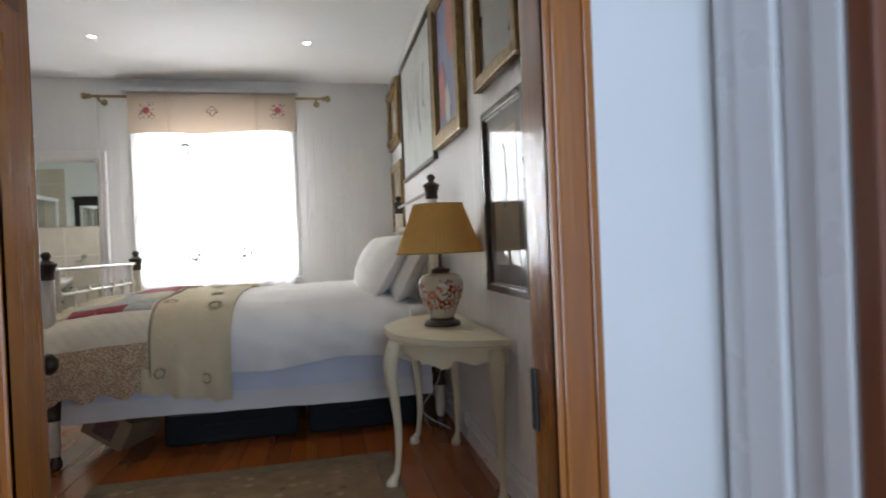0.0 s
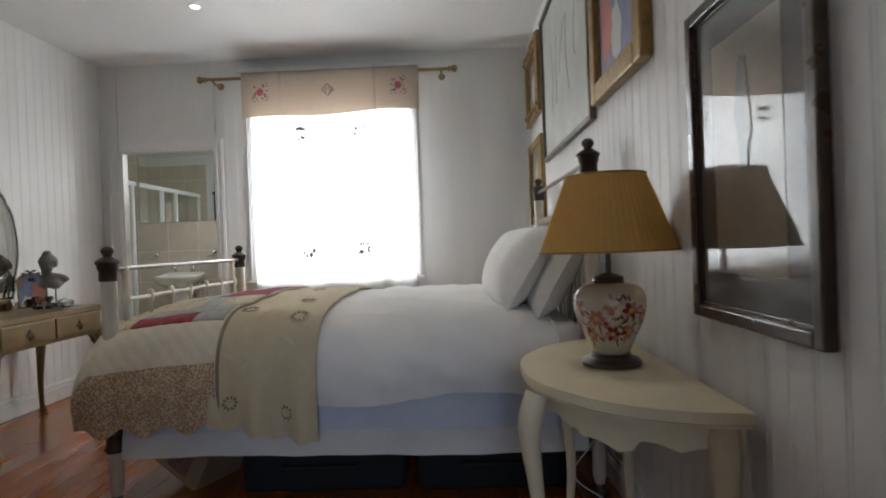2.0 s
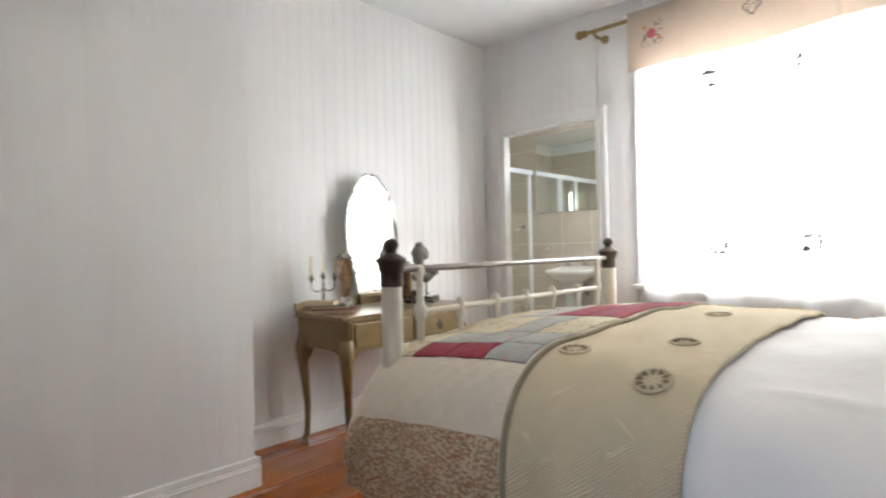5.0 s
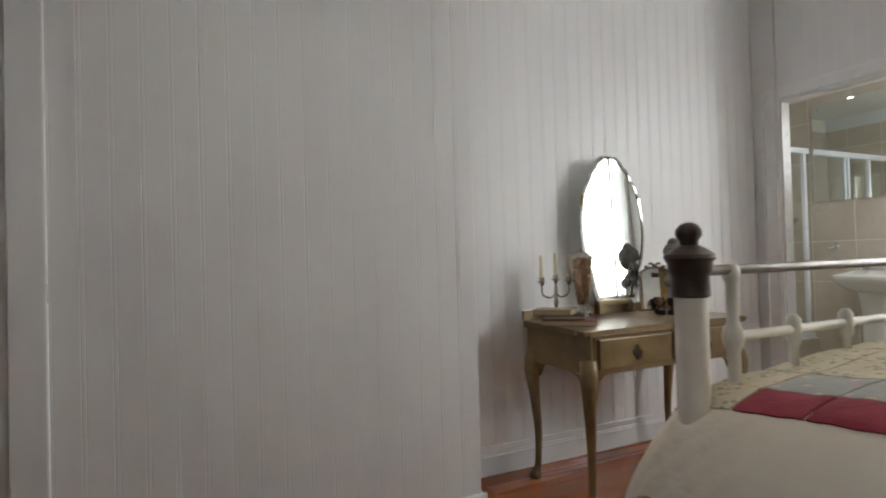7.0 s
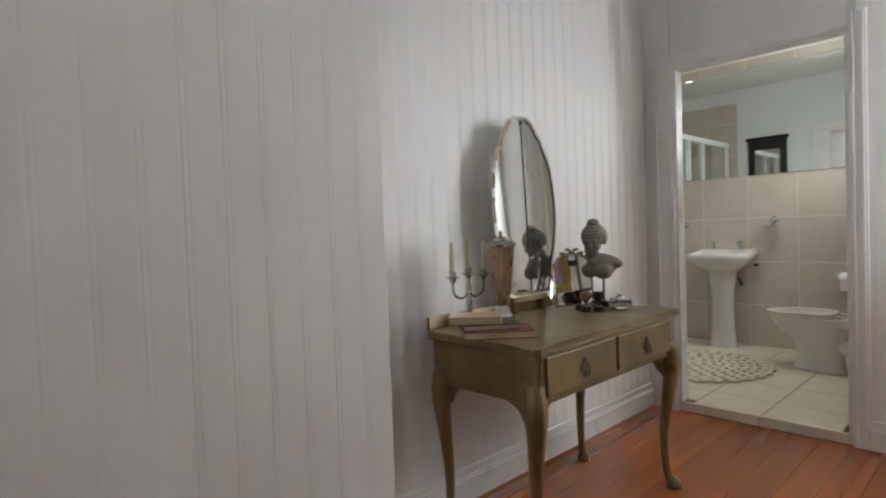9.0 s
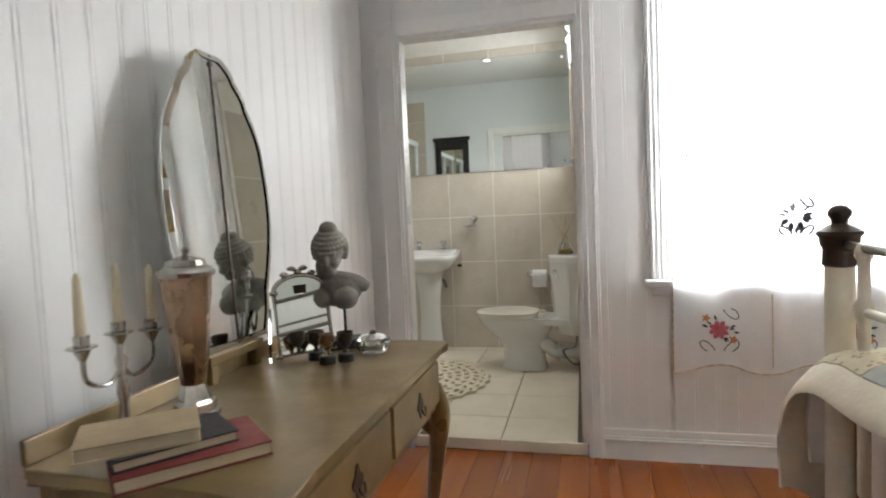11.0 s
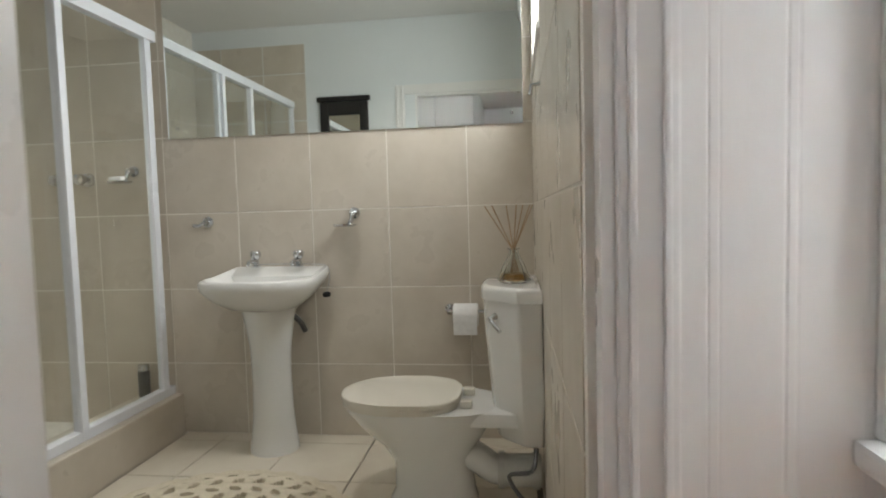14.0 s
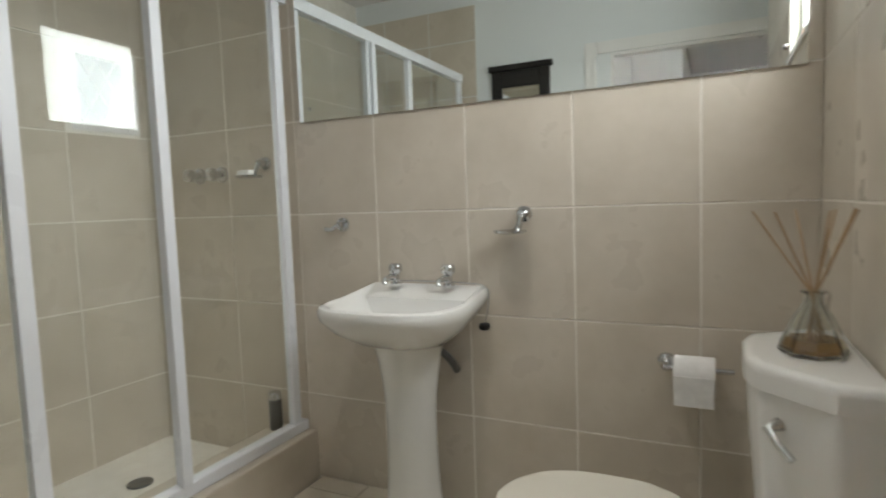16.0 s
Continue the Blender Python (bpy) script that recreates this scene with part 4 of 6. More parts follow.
rug = thing("rug", (-0.3, 2.2, 0), "worn brown patterned rug with a fringed border on the floor", "rug")
part("field", box(-0.95, 1.15, 0.001, 0.36, 2.80, 0.010, 0.003), RUGM, rug)
bm = bmesh.new()
for a in ((-1.05, 1.05, 0.46, 1.149), (-1.05, 2.801, 0.46, 2.90), (-1.05, 1.15, -0.951, 2.80), (0.361, 1.15, 0.46, 2.80)):
    box(a[0], a[1], 0.001, a[2], a[3], 0.0105, 0.003, bm)
part("border", bm, RUGB, rug)

# ---- half-round table and lamp ----
HT = thing("half_round_table", (0.7, 2.6, 0), "distressed cream half-round side table with cabriole legs", "side table")
TC, TA, TB = 2.60, 0.54, 0.48


def half(sx, sy, n=40, wob=0.0):
    pts = []
    for i in range(n + 1):
        a = -math.pi / 2 + math.pi * i / n
        w = 1 + wob * abs(math.sin(a * 5))
        pts.append((0.908 - sx * w * math.cos(a), TC - sy * math.sin(a) * 1.0))
    return pts


part("tabletop", slab(half(TB, TA, 96, 0.014), 0.706, 0.735, bevel=0.008), CREAM, HT, smooth=True)
part("worn_edge", slab(half(TB - 0.003, TA - 0.003, 96, 0.014), 0.7032, 0.7058), WORN, HT, "brown worn line under the rim")
part("top_moulding", slab(half(TB - 0.012, TA - 0.012, 96, 0.014), 0.692, 0.703), CREAM, HT, smooth=True)
n = 72
bm = bmesh.new()
o, i2 = half(TB - 0.05, TA - 0.05, n), half(TB - 0.068, TA - 0.068, n)
rows = []
for k in range(n + 1):
    zb = 0.615 + 0.018 * abs(math.sin(k / n * math.pi * 9)) - 0.025 * (abs(math.sin(k / n * math.pi * 2.0)) > 0.93)
    rows.append([bm.verts.new((*o[k], 0.6915)), bm.verts.new((*o[k], zb)), bm.verts.new((*i2[k], zb)), bm.verts.new((*i2[k], 0.6915))])
for a, b in zip(rows, rows[1:]):
    for j in range(4):
        bm.faces.new((a[j], a[(j + 1) % 4], b[(j + 1) % 4], b[j]))
bm.faces.new(rows[0])
bm.faces.new(rows[-1])
part("apron", bm, CREAM, HT, "scalloped apron", True)


def cabriole(name, top, foot, out, zt, parent, material, r0=0.036, foot_r=0.028):
    """A leg that bows outwards at the knee and turns out again at a pad foot."""
    o = Vector((*out, 0))
    a, f = Vector((*top, 0)), Vector((*foot, 0))
    keys = []
    for h, bow, r in ((1.0, 0.0, 1.0), (0.9, 0.022, 1.05), (0.8, 0.026, 0.9), (0.6, 0.004, 0.66), (0.35, -0.018, 0.50), (0.12, -0.012, 0.42), (0.06, 0.006, 0.55), (0.025, 0.018, 0.8), (0.0, 0.02, 0.7)):
        p = f.lerp(a, h) + o * bow
        keys.append((p.x, p.y, zt * h, r * r0))
    pts = curve_pts(keys, 5)
    return part(name, swept([p[:3] for p in pts], [max(p[3], 0.006) for p in pts], 12), material, parent, smooth=True)


for tp, ft, out in (((0.455, 2.46), (0.425, 2.45), (-0.9, -0.3)), ((0.66, 2.98), (0.62, 2.99), (-0.6, 0.7)), ((0.86, 2.13), (0.865, 2.125), (-0.3, -0.9)), ((0.85, 2.90), (0.84, 2.90), (-0.3, 0.3))):
    cabriole("leg", tp, ft, out, 0.69, HT, CREAM)

LX, LY = 0.725, 2.62
lamp = thing("table_lamp", (LX, LY, 0.736), "floral porcelain jar lamp with an ochre pleated shade", "table lamp")
part("base", turned([(0.094, 0.736), (0.096, 0.748), (0.088, 0.758), (0.068, 0.764), (0.062, 0.776)], (LX, LY, 0), 32), DWOOD, lamp, "dark turned wooden base", True)
VP = [(0.056, 0.777), (0.062, 0.785), (0.078, 0.82), (0.098, 0.865), (0.112, 0.905), (0.117, 0.94), (0.114, 0.968), (0.098, 0.992), (0.072, 1.004), (0.05, 1.008)]
vase = part("vase", turned([(p[0], p[1]) for p in curve_pts(VP, 4)], (LX, LY, 0), 40), VASEM, lamp, "cream porcelain jar painted with red flowers", True)
part("neck", turned([(0.046, 1.0085), (0.05, 1.016), (0.046, 1.028), (0.02, 1.036), (0.009, 1.04), (0.009, 1.13)], (LX, LY, 0), 20), DWOOD, lamp, "dark wooden neck", True)
PROF = curve_pts(VP, 6)


def on_vase(a, z, lift):
    r = np.interp(z, [p[1] for p in PROF], [p[0] for p in PROF]) + lift
    return Vector((LX + r * math.cos(a), LY + r * math.sin(a), z))


def petal(a, z, da, dz, tilt, m, lift=0.0012):
    bm = bmesh.new()
    ring = []
    for k in range(8):
        q = 2 * math.pi * k / 8
        u, v = math.cos(q) * da, math.sin(q) * dz
        u, v = u * math.cos(tilt) - v * math.sin(tilt), u * math.sin(tilt) + v * math.cos(tilt)
        ring.append(bm.verts.new(on_vase(a + u / 0.11, z + v, lift)))
    c = bm.verts.new(on_vase(a, z, lift + 0.001))
    for k in range(8):
        bm.faces.new((ring[k], ring[(k + 1) % 8], c))
    return part("painted_petal", bm, m, vase)


rnd = random.Random(5)
for ca, cz in ((-2.2, 0.90), (-1.25, 0.925), (-1.75, 0.85), (-1.7, 0.935), (-2.5, 0.845), (-1.2, 0.855), (-2.75, 0.93), (-3.1, 0.87), (-0.7, 0.90), (2.4, 0.9)):
    hues = rnd.choice(((FLRED, FLRED, FLPINK), (FLWHITE, FLWHITE, FLPINK), (FLRED, FLPINK, FLPINK)))
    for k in range(6):
        q = k * math.pi / 3
        petal(ca + 0.017 * math.cos(q) / 0.11, cz + 0.017 * math.sin(q), 0.012, 0.009, q, rnd.choice(hues))
    petal(ca, cz, 0.008, 0.008, 0, FLYELLOW, 0.003)
    for k in range(11):
        q = rnd.uniform(0, 6.28)
        d = rnd.uniform(0.032, 0.055)
        petal(ca + d * math.cos(q) / 0.11, min(cz + d * math.sin(q) * 0.9, 0.97), 0.012, 0.004, q, rnd.choice((FLGREEN, FLPINK, FLWHITE, FLRED)), 0.0008)


def shade_fn(u, v):
    a = 2 * math.pi * u
    r = 0.128 + (0.222 - 0.128) * v + 0.0007 * math.cos(a * 60)
    return (LX + r * math.cos(a), LY + r * math.sin(a), 1.362 - v * 0.250), (math.cos(a), math.sin(a), 0.2)


shade = part("shade", sheet(shade_fn, 240, 2, 0.003), SHADE, lamp, "ochre pleated cloth shade")
for r, z in ((0.1285, 1.361), (0.2225, 1.112)):
    part("shade_rim", swept([(LX + r * math.cos(a), LY + r * math.sin(a), z) for a in np.linspace(0, 2 * math.pi, 48, endpoint=False)], 0.0035, 6, close=True), surf("ochre_trim", (0.42, 0.27, 0.08), None, 0.8, scale=20), shade, "ochre bound rim", True)
for k in range(3):
    a = k * 2.094
    part("shade_holder", swept(((LX, LY, 1.13), (LX + 0.127 * math.cos(a), LY + 0.127 * math.sin(a), 1.358)), 0.002, 6), BRASS, lamp)
part("flex", swept([p for p in curve_pts([(LX + 0.09, LY + 0.02, 0.742), (0.80, 2.9, 0.745), (0.88, 3.2, 0.6), (0.80, 3.2, 0.3), (0.70, 3.22, 0.12), (0.86, 3.15, 0.01)], 6)], 0.003, 6), PLASTIC, lamp, "white flex", True)


# ---- pictures ----
def picture(y0, y1, z0, z1, fw, depth, fmat, inner, label, mount=None, ornate=False):
    """A framed picture on the east wall."""
    X = RIGHT - 0.0005
    t = thing("framed_picture", (X, (y0 + y1) / 2, z0), label, "picture", "pictures on the wall")
    for a, b, c, d in ((y0, y0 + fw, z0, z1), (y1 - fw, y1, z0, z1), (y0 + fw, y1 - fw, z0, z0 + fw), (y0 + fw, y1 - fw, z1 - fw, z1)):
        f = part("frame_bar", box(X - depth, a, c, X, b, d, min(fw, depth) * 0.18), fmat, t)
    # inner slip
    s = fw * 0.25
    for a, b, c, d in ((y0 + fw, y0 + fw + s, z0 + fw, z1 - fw), (y1 - fw - s, y1 - fw, z0 + fw, z1 - fw), (y0 + fw + s, y1 - fw - s, z0 + fw, z0 + fw + s), (y0 + fw + s, y1 - fw - s, z1 - fw - s, z1 - fw)):
        part("slip", box(X - depth * 0.62, a, c, X - 0.003, b, d, 0.001), fmat, t)
    if ornate:
        rn = random.Random(int(y0 * 100))
        for k in range(14):
            for zz in (z0 + fw * 0.5, z1 - fw * 0.5):
                yy = y0 + (y1 - y0) * (k + 0.5) / 14
                part("carving", turned([(0.004, 0), (0.02, -0.004), (0.012, -0.014), (0.002, -0.016)], (X - depth, yy, zz + rn.uniform(-1, 1) * fw * 0.3), 8, axis="x"), fmat, t)
    if mount:
        part("mount", box(X - depth * 0.42, y0 + fw * 0.9, z0 + fw * 0.9, X - 0.002, y1 - fw * 0.9, z1 - fw * 0.9), mount, t)
        mw = (y1 - y0) * 0.17
        part("print", box(X - depth * 0.42 - 0.0015, y0 + fw + mw, z0 + fw + mw * 0.95, X - depth * 0.42 - 0.0003, y1 - fw - mw, z1 - fw - mw * 0.95), inner, t)
    else:
        part("print", box(X - depth * 0.42, y0 + fw * 0.9, z0 + fw * 0.9, X - 0.002, y1 - fw * 0.9, z1 - fw * 0.9), inner, t)
    return t, X - depth * 0.42


def brush(t, x, cy, cz, ry, rz, m, name="brush_area"):
    rn = random.Random(int((cy + cz) * 1000))
    pts = []
    for k in range(18):
        a = 2 * math.pi * k / 18
        j = rn.uniform(0.75, 1.15)
        pts.append((cy + ry * j * math.cos(a), cz + rz * j * math.sin(a)))
    part(name, slab(pts, 0.0006, 0.002, to=lambda u, v, w: (x - w, u, v)), m, t)


pic_a, xa = picture(1.795, 2.375, 0.925, 1.768, 0.034, 0.03, DKFRAME, PRINTB, "dark brown framed print of a faint figure behind glass", PRINTA)
brush(pic_a, xa - 0.0016, 2.09, 1.44, 0.035, 0.15, surf("faint_grey_wash", (0.16, 0.16, 0.15), None, 0.6, scale=14, coat=1.0), "faint_figure_area")
t2, x2 = picture(2.70, 3.42, 1.775, 2.74, 0.085, 0.05, GOLDF, PAINTBL, "wide gilt framed blue and orange painting")
brush(t2, x2, 2.95, 2.45, 0.10, 0.2, PAINTOR)
brush(t2, x2, 3.2, 2.1, 0.09, 0.18, PAINTOR)
brush(t2, x2 - 0.002, 3.05, 2.0, 0.07, 0.12, PRINTC)
t3, x3 = picture(1.80, 2.43, 1.885, 2.66, 0.06, 0.045, GOLDF, PAINTDK, "gilt framed dark oil painting")
t1, x1 = picture(3.50, 4.98, 1.735, 2.78, 0.03, 0.035, GREYFRAME, PRINTC, "large pale sketch in a thin grey-brown frame")
for k in range(5):
    rn = random.Random(k)
    yy = 3.85 + k * 0.2
    part("pencil_line", swept(curve_pts([(x1 - 0.001, yy, 2.0 + rn.random() * 0.2), (x1 - 0.001, yy + rn.uniform(-0.1, 0.1), 2.25), (x1 - 0.001, yy + rn.uniform(-0.1, 0.1), 2.5)], 5), 0.0022, 5), surf("faint_pencil", (0.4, 0.41, 0.38), None, 0.8), t1)
t4, x4 = picture(5.10, 5.84, 2.16, 2.78, 0.10, 0.045, GOLDF, PAINTSE, "small portrait in an ornate dark gilt frame", ornate=True)
brush(t4, x4, 5.47, 2.42, 0.08, 0.13, PRINTC, "pale_area")
t5, x5 = picture(5.12, 5.84, 1.30, 1.99, 0.06, 0.035, GOLDF, PAINTSE, "sepia print in a plain gilt frame")
brush(t5, x5, 5.48, 1.62, 0.1, 0.2, surf("tan_area", (0.42, 0.36, 0.25), None, 0.6, scale=12), "pale_area")

# ---- window dressing ----
rod = thing("curtain_rod", (-0.9, 5.78, 2.72), "aged brass curtain rod with turned ends on the wall", "curtain rod")
part("pole", swept(((-1.98, 5.78, 2.72), (0.20, 5.78, 2.72)), 0.014, 12), BRASS, rod, smooth=True)
for s, x in ((-1, -1.98), (1, 0.20)):
    part("finial", turned([(0.015, 0), (0.026, s * 0.008), (0.026, s * 0.02), (0.016, s * 0.026), (0.03, s * 0.045), (0.034, s * 0.06), (0.026, s * 0.078), (0.006, s * 0.086)], (x, 5.78, 2.72), 16, axis="x"), BRASS, rod, smooth=True)
    part("bracket", swept(((x - s * 0.06, 5.78, 2.70), (x - s * 0.06, 5.82, 2.685), (x - s * 0.06, 5.937, 2.70)), 0.011, 10), BRASS, rod, smooth=True)
    part("bracket_plate", turned([(0.032, 5.949), (0.03, 5.938), (0.015, 5.934)], (x - s * 0.06, 0, 2.70), 16, axis="y"), BRASS, rod)

val = thing("valance", (-0.86, 5.78, 2.55), "cream cloth window valance embroidered with red roses", "valance")


def val_fn(u, v):
    x = -1.66 + u * 1.59
    fold = 0.007 * math.sin(x * 5) * v
    for c in (-1.30, -0.45):
        fold += 0.012 * math.exp(-((x - c) / 0.012) ** 2)
    sag = 0.012 * math.sin(u * math.pi * 3 + 0.4) * v
    return (x, 5.758 - fold - 0.014 * v, 2.76 - v * (0.385 + 0.03 * (1 - u)) + sag), (0, -1, 0)


part("cloth", sheet(val_fn, 130, 14, 0.003), VALANCE, val, smooth=True)


def leaf_shape(bm, c, ex, ez, ny, l, w):
    """A small stitched leaf: six corners, a little proud of the cloth."""
    pts = ((-l, 0), (-l * 0.3, w), (l * 0.5, w * 0.8), (l, 0), (l * 0.5, -w * 0.8), (-l * 0.3, -w))
    lo = [bm.verts.new(c + ex * a + ez * b) for a, b in pts]
    hi = [bm.verts.new(c + ex * a * 0.9 + ez * b * 0.9 + ny * 0.0025) for a, b in pts]
    bm.faces.new(hi)
    for k in range(6):
        bm.faces.new((lo[k], lo[(k + 1) % 6], hi[(k + 1) % 6], hi[k]))


def motif(parent, x, y, z, s, kind, tint=True):
    """An embroidered spray on a curtain that faces -y."""
    EX, EZ, NY = Vector((1, 0, 0)), Vector((0, 0, 1)), Vector((0, -1, 0))
    c = Vector((x, y, z))
    rn = random.Random(int(x * 1000 + z * 77))
    if kind == "rose" and tint:
        bm = bmesh.new()
        leaf_shape(bm, c + NY * 0.004, EX, EZ, NY, 0.1 * s, 0.09 * s)
        rose = part("rose", bm, ROSE, parent, "embroidered red rose")
        for r, n in ((0.30, 8), (0.16, 6)):
            for k in range(n):
                a = 2 * math.pi * k / n + r
                d = EX * math.cos(a) + EZ * math.sin(a)
                bm = bmesh.new()
                leaf_shape(bm, c + d * r * s + NY * (0.001 + (0.3 - r) * 0.008), d, NY.cross(d), NY, 0.16 * s, 0.12 * s)
                part("petal", bm, ROSE, rose)
    bm = bmesh.new()
    for k in range((10 if tint else 24) if kind == "rose" else (8 if tint else 12)):
        a = rn.uniform(0, 6.28)
        d = EX * math.cos(a) + EZ * math.sin(a)
        r = rn.uniform(0.5, 0.75) * s if kind == "rose" else rn.uniform(0.15, 0.6) * s
        k2 = 1.0 if tint else (1.8 if kind == "rose" else 1.1)
        leaf_shape(bm, c + (EX * math.cos(a) + EZ * math.sin(a)) * r + NY * 0.001, d, NY.cross(d), NY, 0.14 * s * k2, 0.05 * s * k2)
    part("leaves", bm, LEAFT if tint else STEMT, parent, "embroidered dark leaves")
    if kind == "rose" and tint:
        for dx, dz in ((-0.55, 0.55), (0.6, -0.45)):
            bm = bmesh.new()
            for k in range(5):
                a = k * 1.25
                d = EX * math.cos(a) + EZ * math.sin(a)
                leaf_shape(bm, c + EX * dx * s + EZ * dz * s + d * 0.10 * s + NY * 0.002, d, NY.cross(d), NY, 0.10 * s, 0.055 * s)
            part("small_flower", bm, ORANGET, parent, "embroidered orange flower")
    if kind == "rose":
        for sx, sz in ((1, 1), (-1, -1), (1, -1)):
            pts = [c + EX * sx * s * (0.45 + 0.35 * math.sin(q) + 0.1 * q * 0.2) + EZ * sz * s * (0.75 + 0.25 * math.cos(q * 1.25)) + NY * 0.002 for q in np.linspace(0.2, 4.6, 14)]
            part("stem", swept(pts, 0.024 * s if tint else 0.0055, 5), STEMT, parent, "embroidered curling stem")
    else:
        pts = [c + s * 0.75 * (EX * math.cos(q) * (1 + 0.2 * math.cos(4 * q)) + EZ * math.sin(q) * (1 + 0.2 * math.cos(4 * q))) + NY * 0.002 for q in np.linspace(0, 6.28, 28, endpoint=False)]
        part("scroll", swept(pts, 0.0035 if tint else 0.0022, 5, close=True), STEMT, parent, "embroidered diamond scroll")


def on_val(x, v):
    p = val_fn((x + 1.66) / 1.59, v)[0]
    return p[0], p[1] - 0.002, p[2]


for x, k, s in ((-1.49, "rose", 0.085), (-0.88, "scroll", 0.055), (-0.25, "rose", 0.085)):
    motif(val, *on_val(x, 0.45), s, k)

cur = thing("lace_curtain", (-0.9, 5.83, 0.5), "white sheer lace curtain embroidered with roses, glowing with daylight", "curtain")


def cur_fn(u, v):
    x = -1.615 + u * 1.47
    z = 2.70 - v * (2.22 + 0.025 * math.cos(u * 2 * math.pi * 4.0))
    low = max(0.0, (1.0 - z) * 1.4)
    y = 5.835 - 0.008 * math.sin(x * 16) - low * 0.022 * math.sin(x * 21 + 0.6) - 0.004 * math.sin(x * 47)
    return (x, y, z), (0, -1, 0)


part("cloth", sheet(cur_fn, 150, 60, 0.0012), LACE, cur, smooth=True)
lx = []
for u in (0.0, 1.0):
    pts = [Vector(cur_fn(u, v)[0]) + Vector((0, -0.002, 0)) for v in np.linspace(0.80, 1, 40)]
    part("lace_edge", swept(pts, [0.012 + 0.005 * math.sin(k * 1.9) for k in range(40)], 8, flat=0.25), BEIGELACE, cur, "beige crocheted edging")
pts = [Vector(cur_fn(u, 1.0)[0]) + Vector((0, -0.002, 0.004)) for u in np.linspace(0, 1, 120)]
part("lace_hem", swept(pts, [0.012 + 0.005 * math.sin(k * 1.7) for k in range(120)], 8, flat=0.25), BEIGELACE, cur, "beige crocheted hem")
pts = [Vector(cur_fn(0.275, v)[0]) + Vector((0, -0.002, 0)) for v in np.linspace(0.84, 0.985, 30)]
part("lace_insert", swept(pts, 0.009, 6, flat=0.2), BEIGELACE, cur, "lace inset strip")


def on_cur(x, z):
    u = (x + 1.615) / 1.47
    p = cur_fn(u, (2.70 - z) / 2.22)[0]
    return p[0], p[1] - 0.004, z


for x, z, s, k in ((-1.43, 0.665, 0.095, "rose"), (-0.9, 0.665, 0.095, "rose"), (-0.37, 0.665, 0.095, "rose")):
    motif(cur, *on_cur(x, z), s, k)
for x, z, s, k in ((-1.16, 2.21, 0.062, "rose"), (-0.88, 2.21, 0.05, "scroll"), (-0.62, 2.21, 0.062, "rose"), (-1.53, 1.88, 0.05, "scroll"), (-0.25, 1.90, 0.05, "scroll"), (-1.16, 1.70, 0.045, "scroll"), (-0.62, 1.69, 0.045, "scroll"),
                   (-1.53, 1.42, 0.05, "scroll"), (-0.25, 1.42, 0.05, "scroll"), (-1.12, 1.15, 0.065, "rose"), (-0.88, 1.14, 0.05, "scroll"), (-0.62, 1.15, 0.062, "rose")):
    motif(cur, *on_cur(x, z), s * 1.2, k, False)

# ---- dressing table and what stands on it ----
TX0, TX1, TY0, TY1, TZ = -2.99, -2.45, 3.90, 4.935, 0.805
dt = thing("dressing_table", (-2.74, 4.39, 0), "worn gold-green lacquered dressing table with two drawers and cabriole legs", "dressing table")
ctr = [(TX0, TY0 + 0.015), (TX0 + 0.02, TY0 + 0.005), (-2.58, TY0 - 0.02), (-2.53, TY0 - 0.022), (-2.49, TY0 - 0.04), (TX1, TY0 - 0.035), (TX1 + 0.012, TY0 - 0.005), (TX1 + 0.004, TY0 + 0.08), (TX1 + 0.004, TY1 - 0.08), (TX1 + 0.012, TY1 - 0.03), (TX1, TY1), (-2.49, TY1 + 0.012), (-2.56, TY1 + 0.008), (TX0 + 0.02, TY1 + 0.008), (TX0, TY1)]
part("tabletop", slab(ctr, TZ - 0.022, TZ, bevel=0.006), OLIVE, dt, "polished gold-brown top")
part("top_moulding", box(TX0 + 0.012, TY0 + 0.008, TZ - 0.034, TX1 - 0.006, TY1 - 0.008, TZ - 0.0225, 0.005), OLIVE, dt)
for a in ((TX0 + 0.02, TY0 + 0.025, TX0 + 0.038, TY1 - 0.025), (TX0 + 0.0385, TY0 + 0.025, TX1 - 0.03, TY0 + 0.043), (TX0 + 0.0385, TY1 - 0.043, TX1 - 0.03, TY1 - 0.025), (TX1 - 0.042, TY0 + 0.044, TX1 - 0.026, TY1 - 0.044)):
    part("apron", box(a[0], a[1], 0.60, a[2], a[3], TZ - 0.0345, 0.002), OLIVE, dt)
for y0, y1 in ((TY0 + 0.065, 4.405), (4.425, TY1 - 0.065)):
    dr = part("drawer", box(TX1 - 0.0255, y0, 0.625, TX1 - 0.014, y1, 0.757, 0.004), OLIVE, dt)
    yc = (y0 + y1) / 2
    part("handle_plate", slab([(yc + 0.022 * math.cos(a) * (1 + 0.25 * math.cos(4 * a)), 0.685 + 0.03 * math.sin(a) * (1 + 0.25 * math.cos(4 * a))) for a in np.linspace(0, 6.28, 20, endpoint=False)], 0, 0.003, to=lambda u, v, w: (TX1 - 0.0135 + w, u, v)), BRONZE, dr, "dark brass plate")
    part("handle", swept([(TX1 - 0.004 + 0.006 * math.sin(a), yc + 0.014 * math.cos(a), 0.68 - 0.022 * math.sin(a)) for a in np.linspace(0, math.pi, 10)], 0.003, 8), BRONZE, dr, "dark brass drop handle", True)
part("back_upstand", box(TX0 + 0.001, TY0 + 0.01, TZ + 0.0002, TX0 + 0.014, TY1 - 0.01, TZ + 0.05, 0.004), OLIVE, dt)
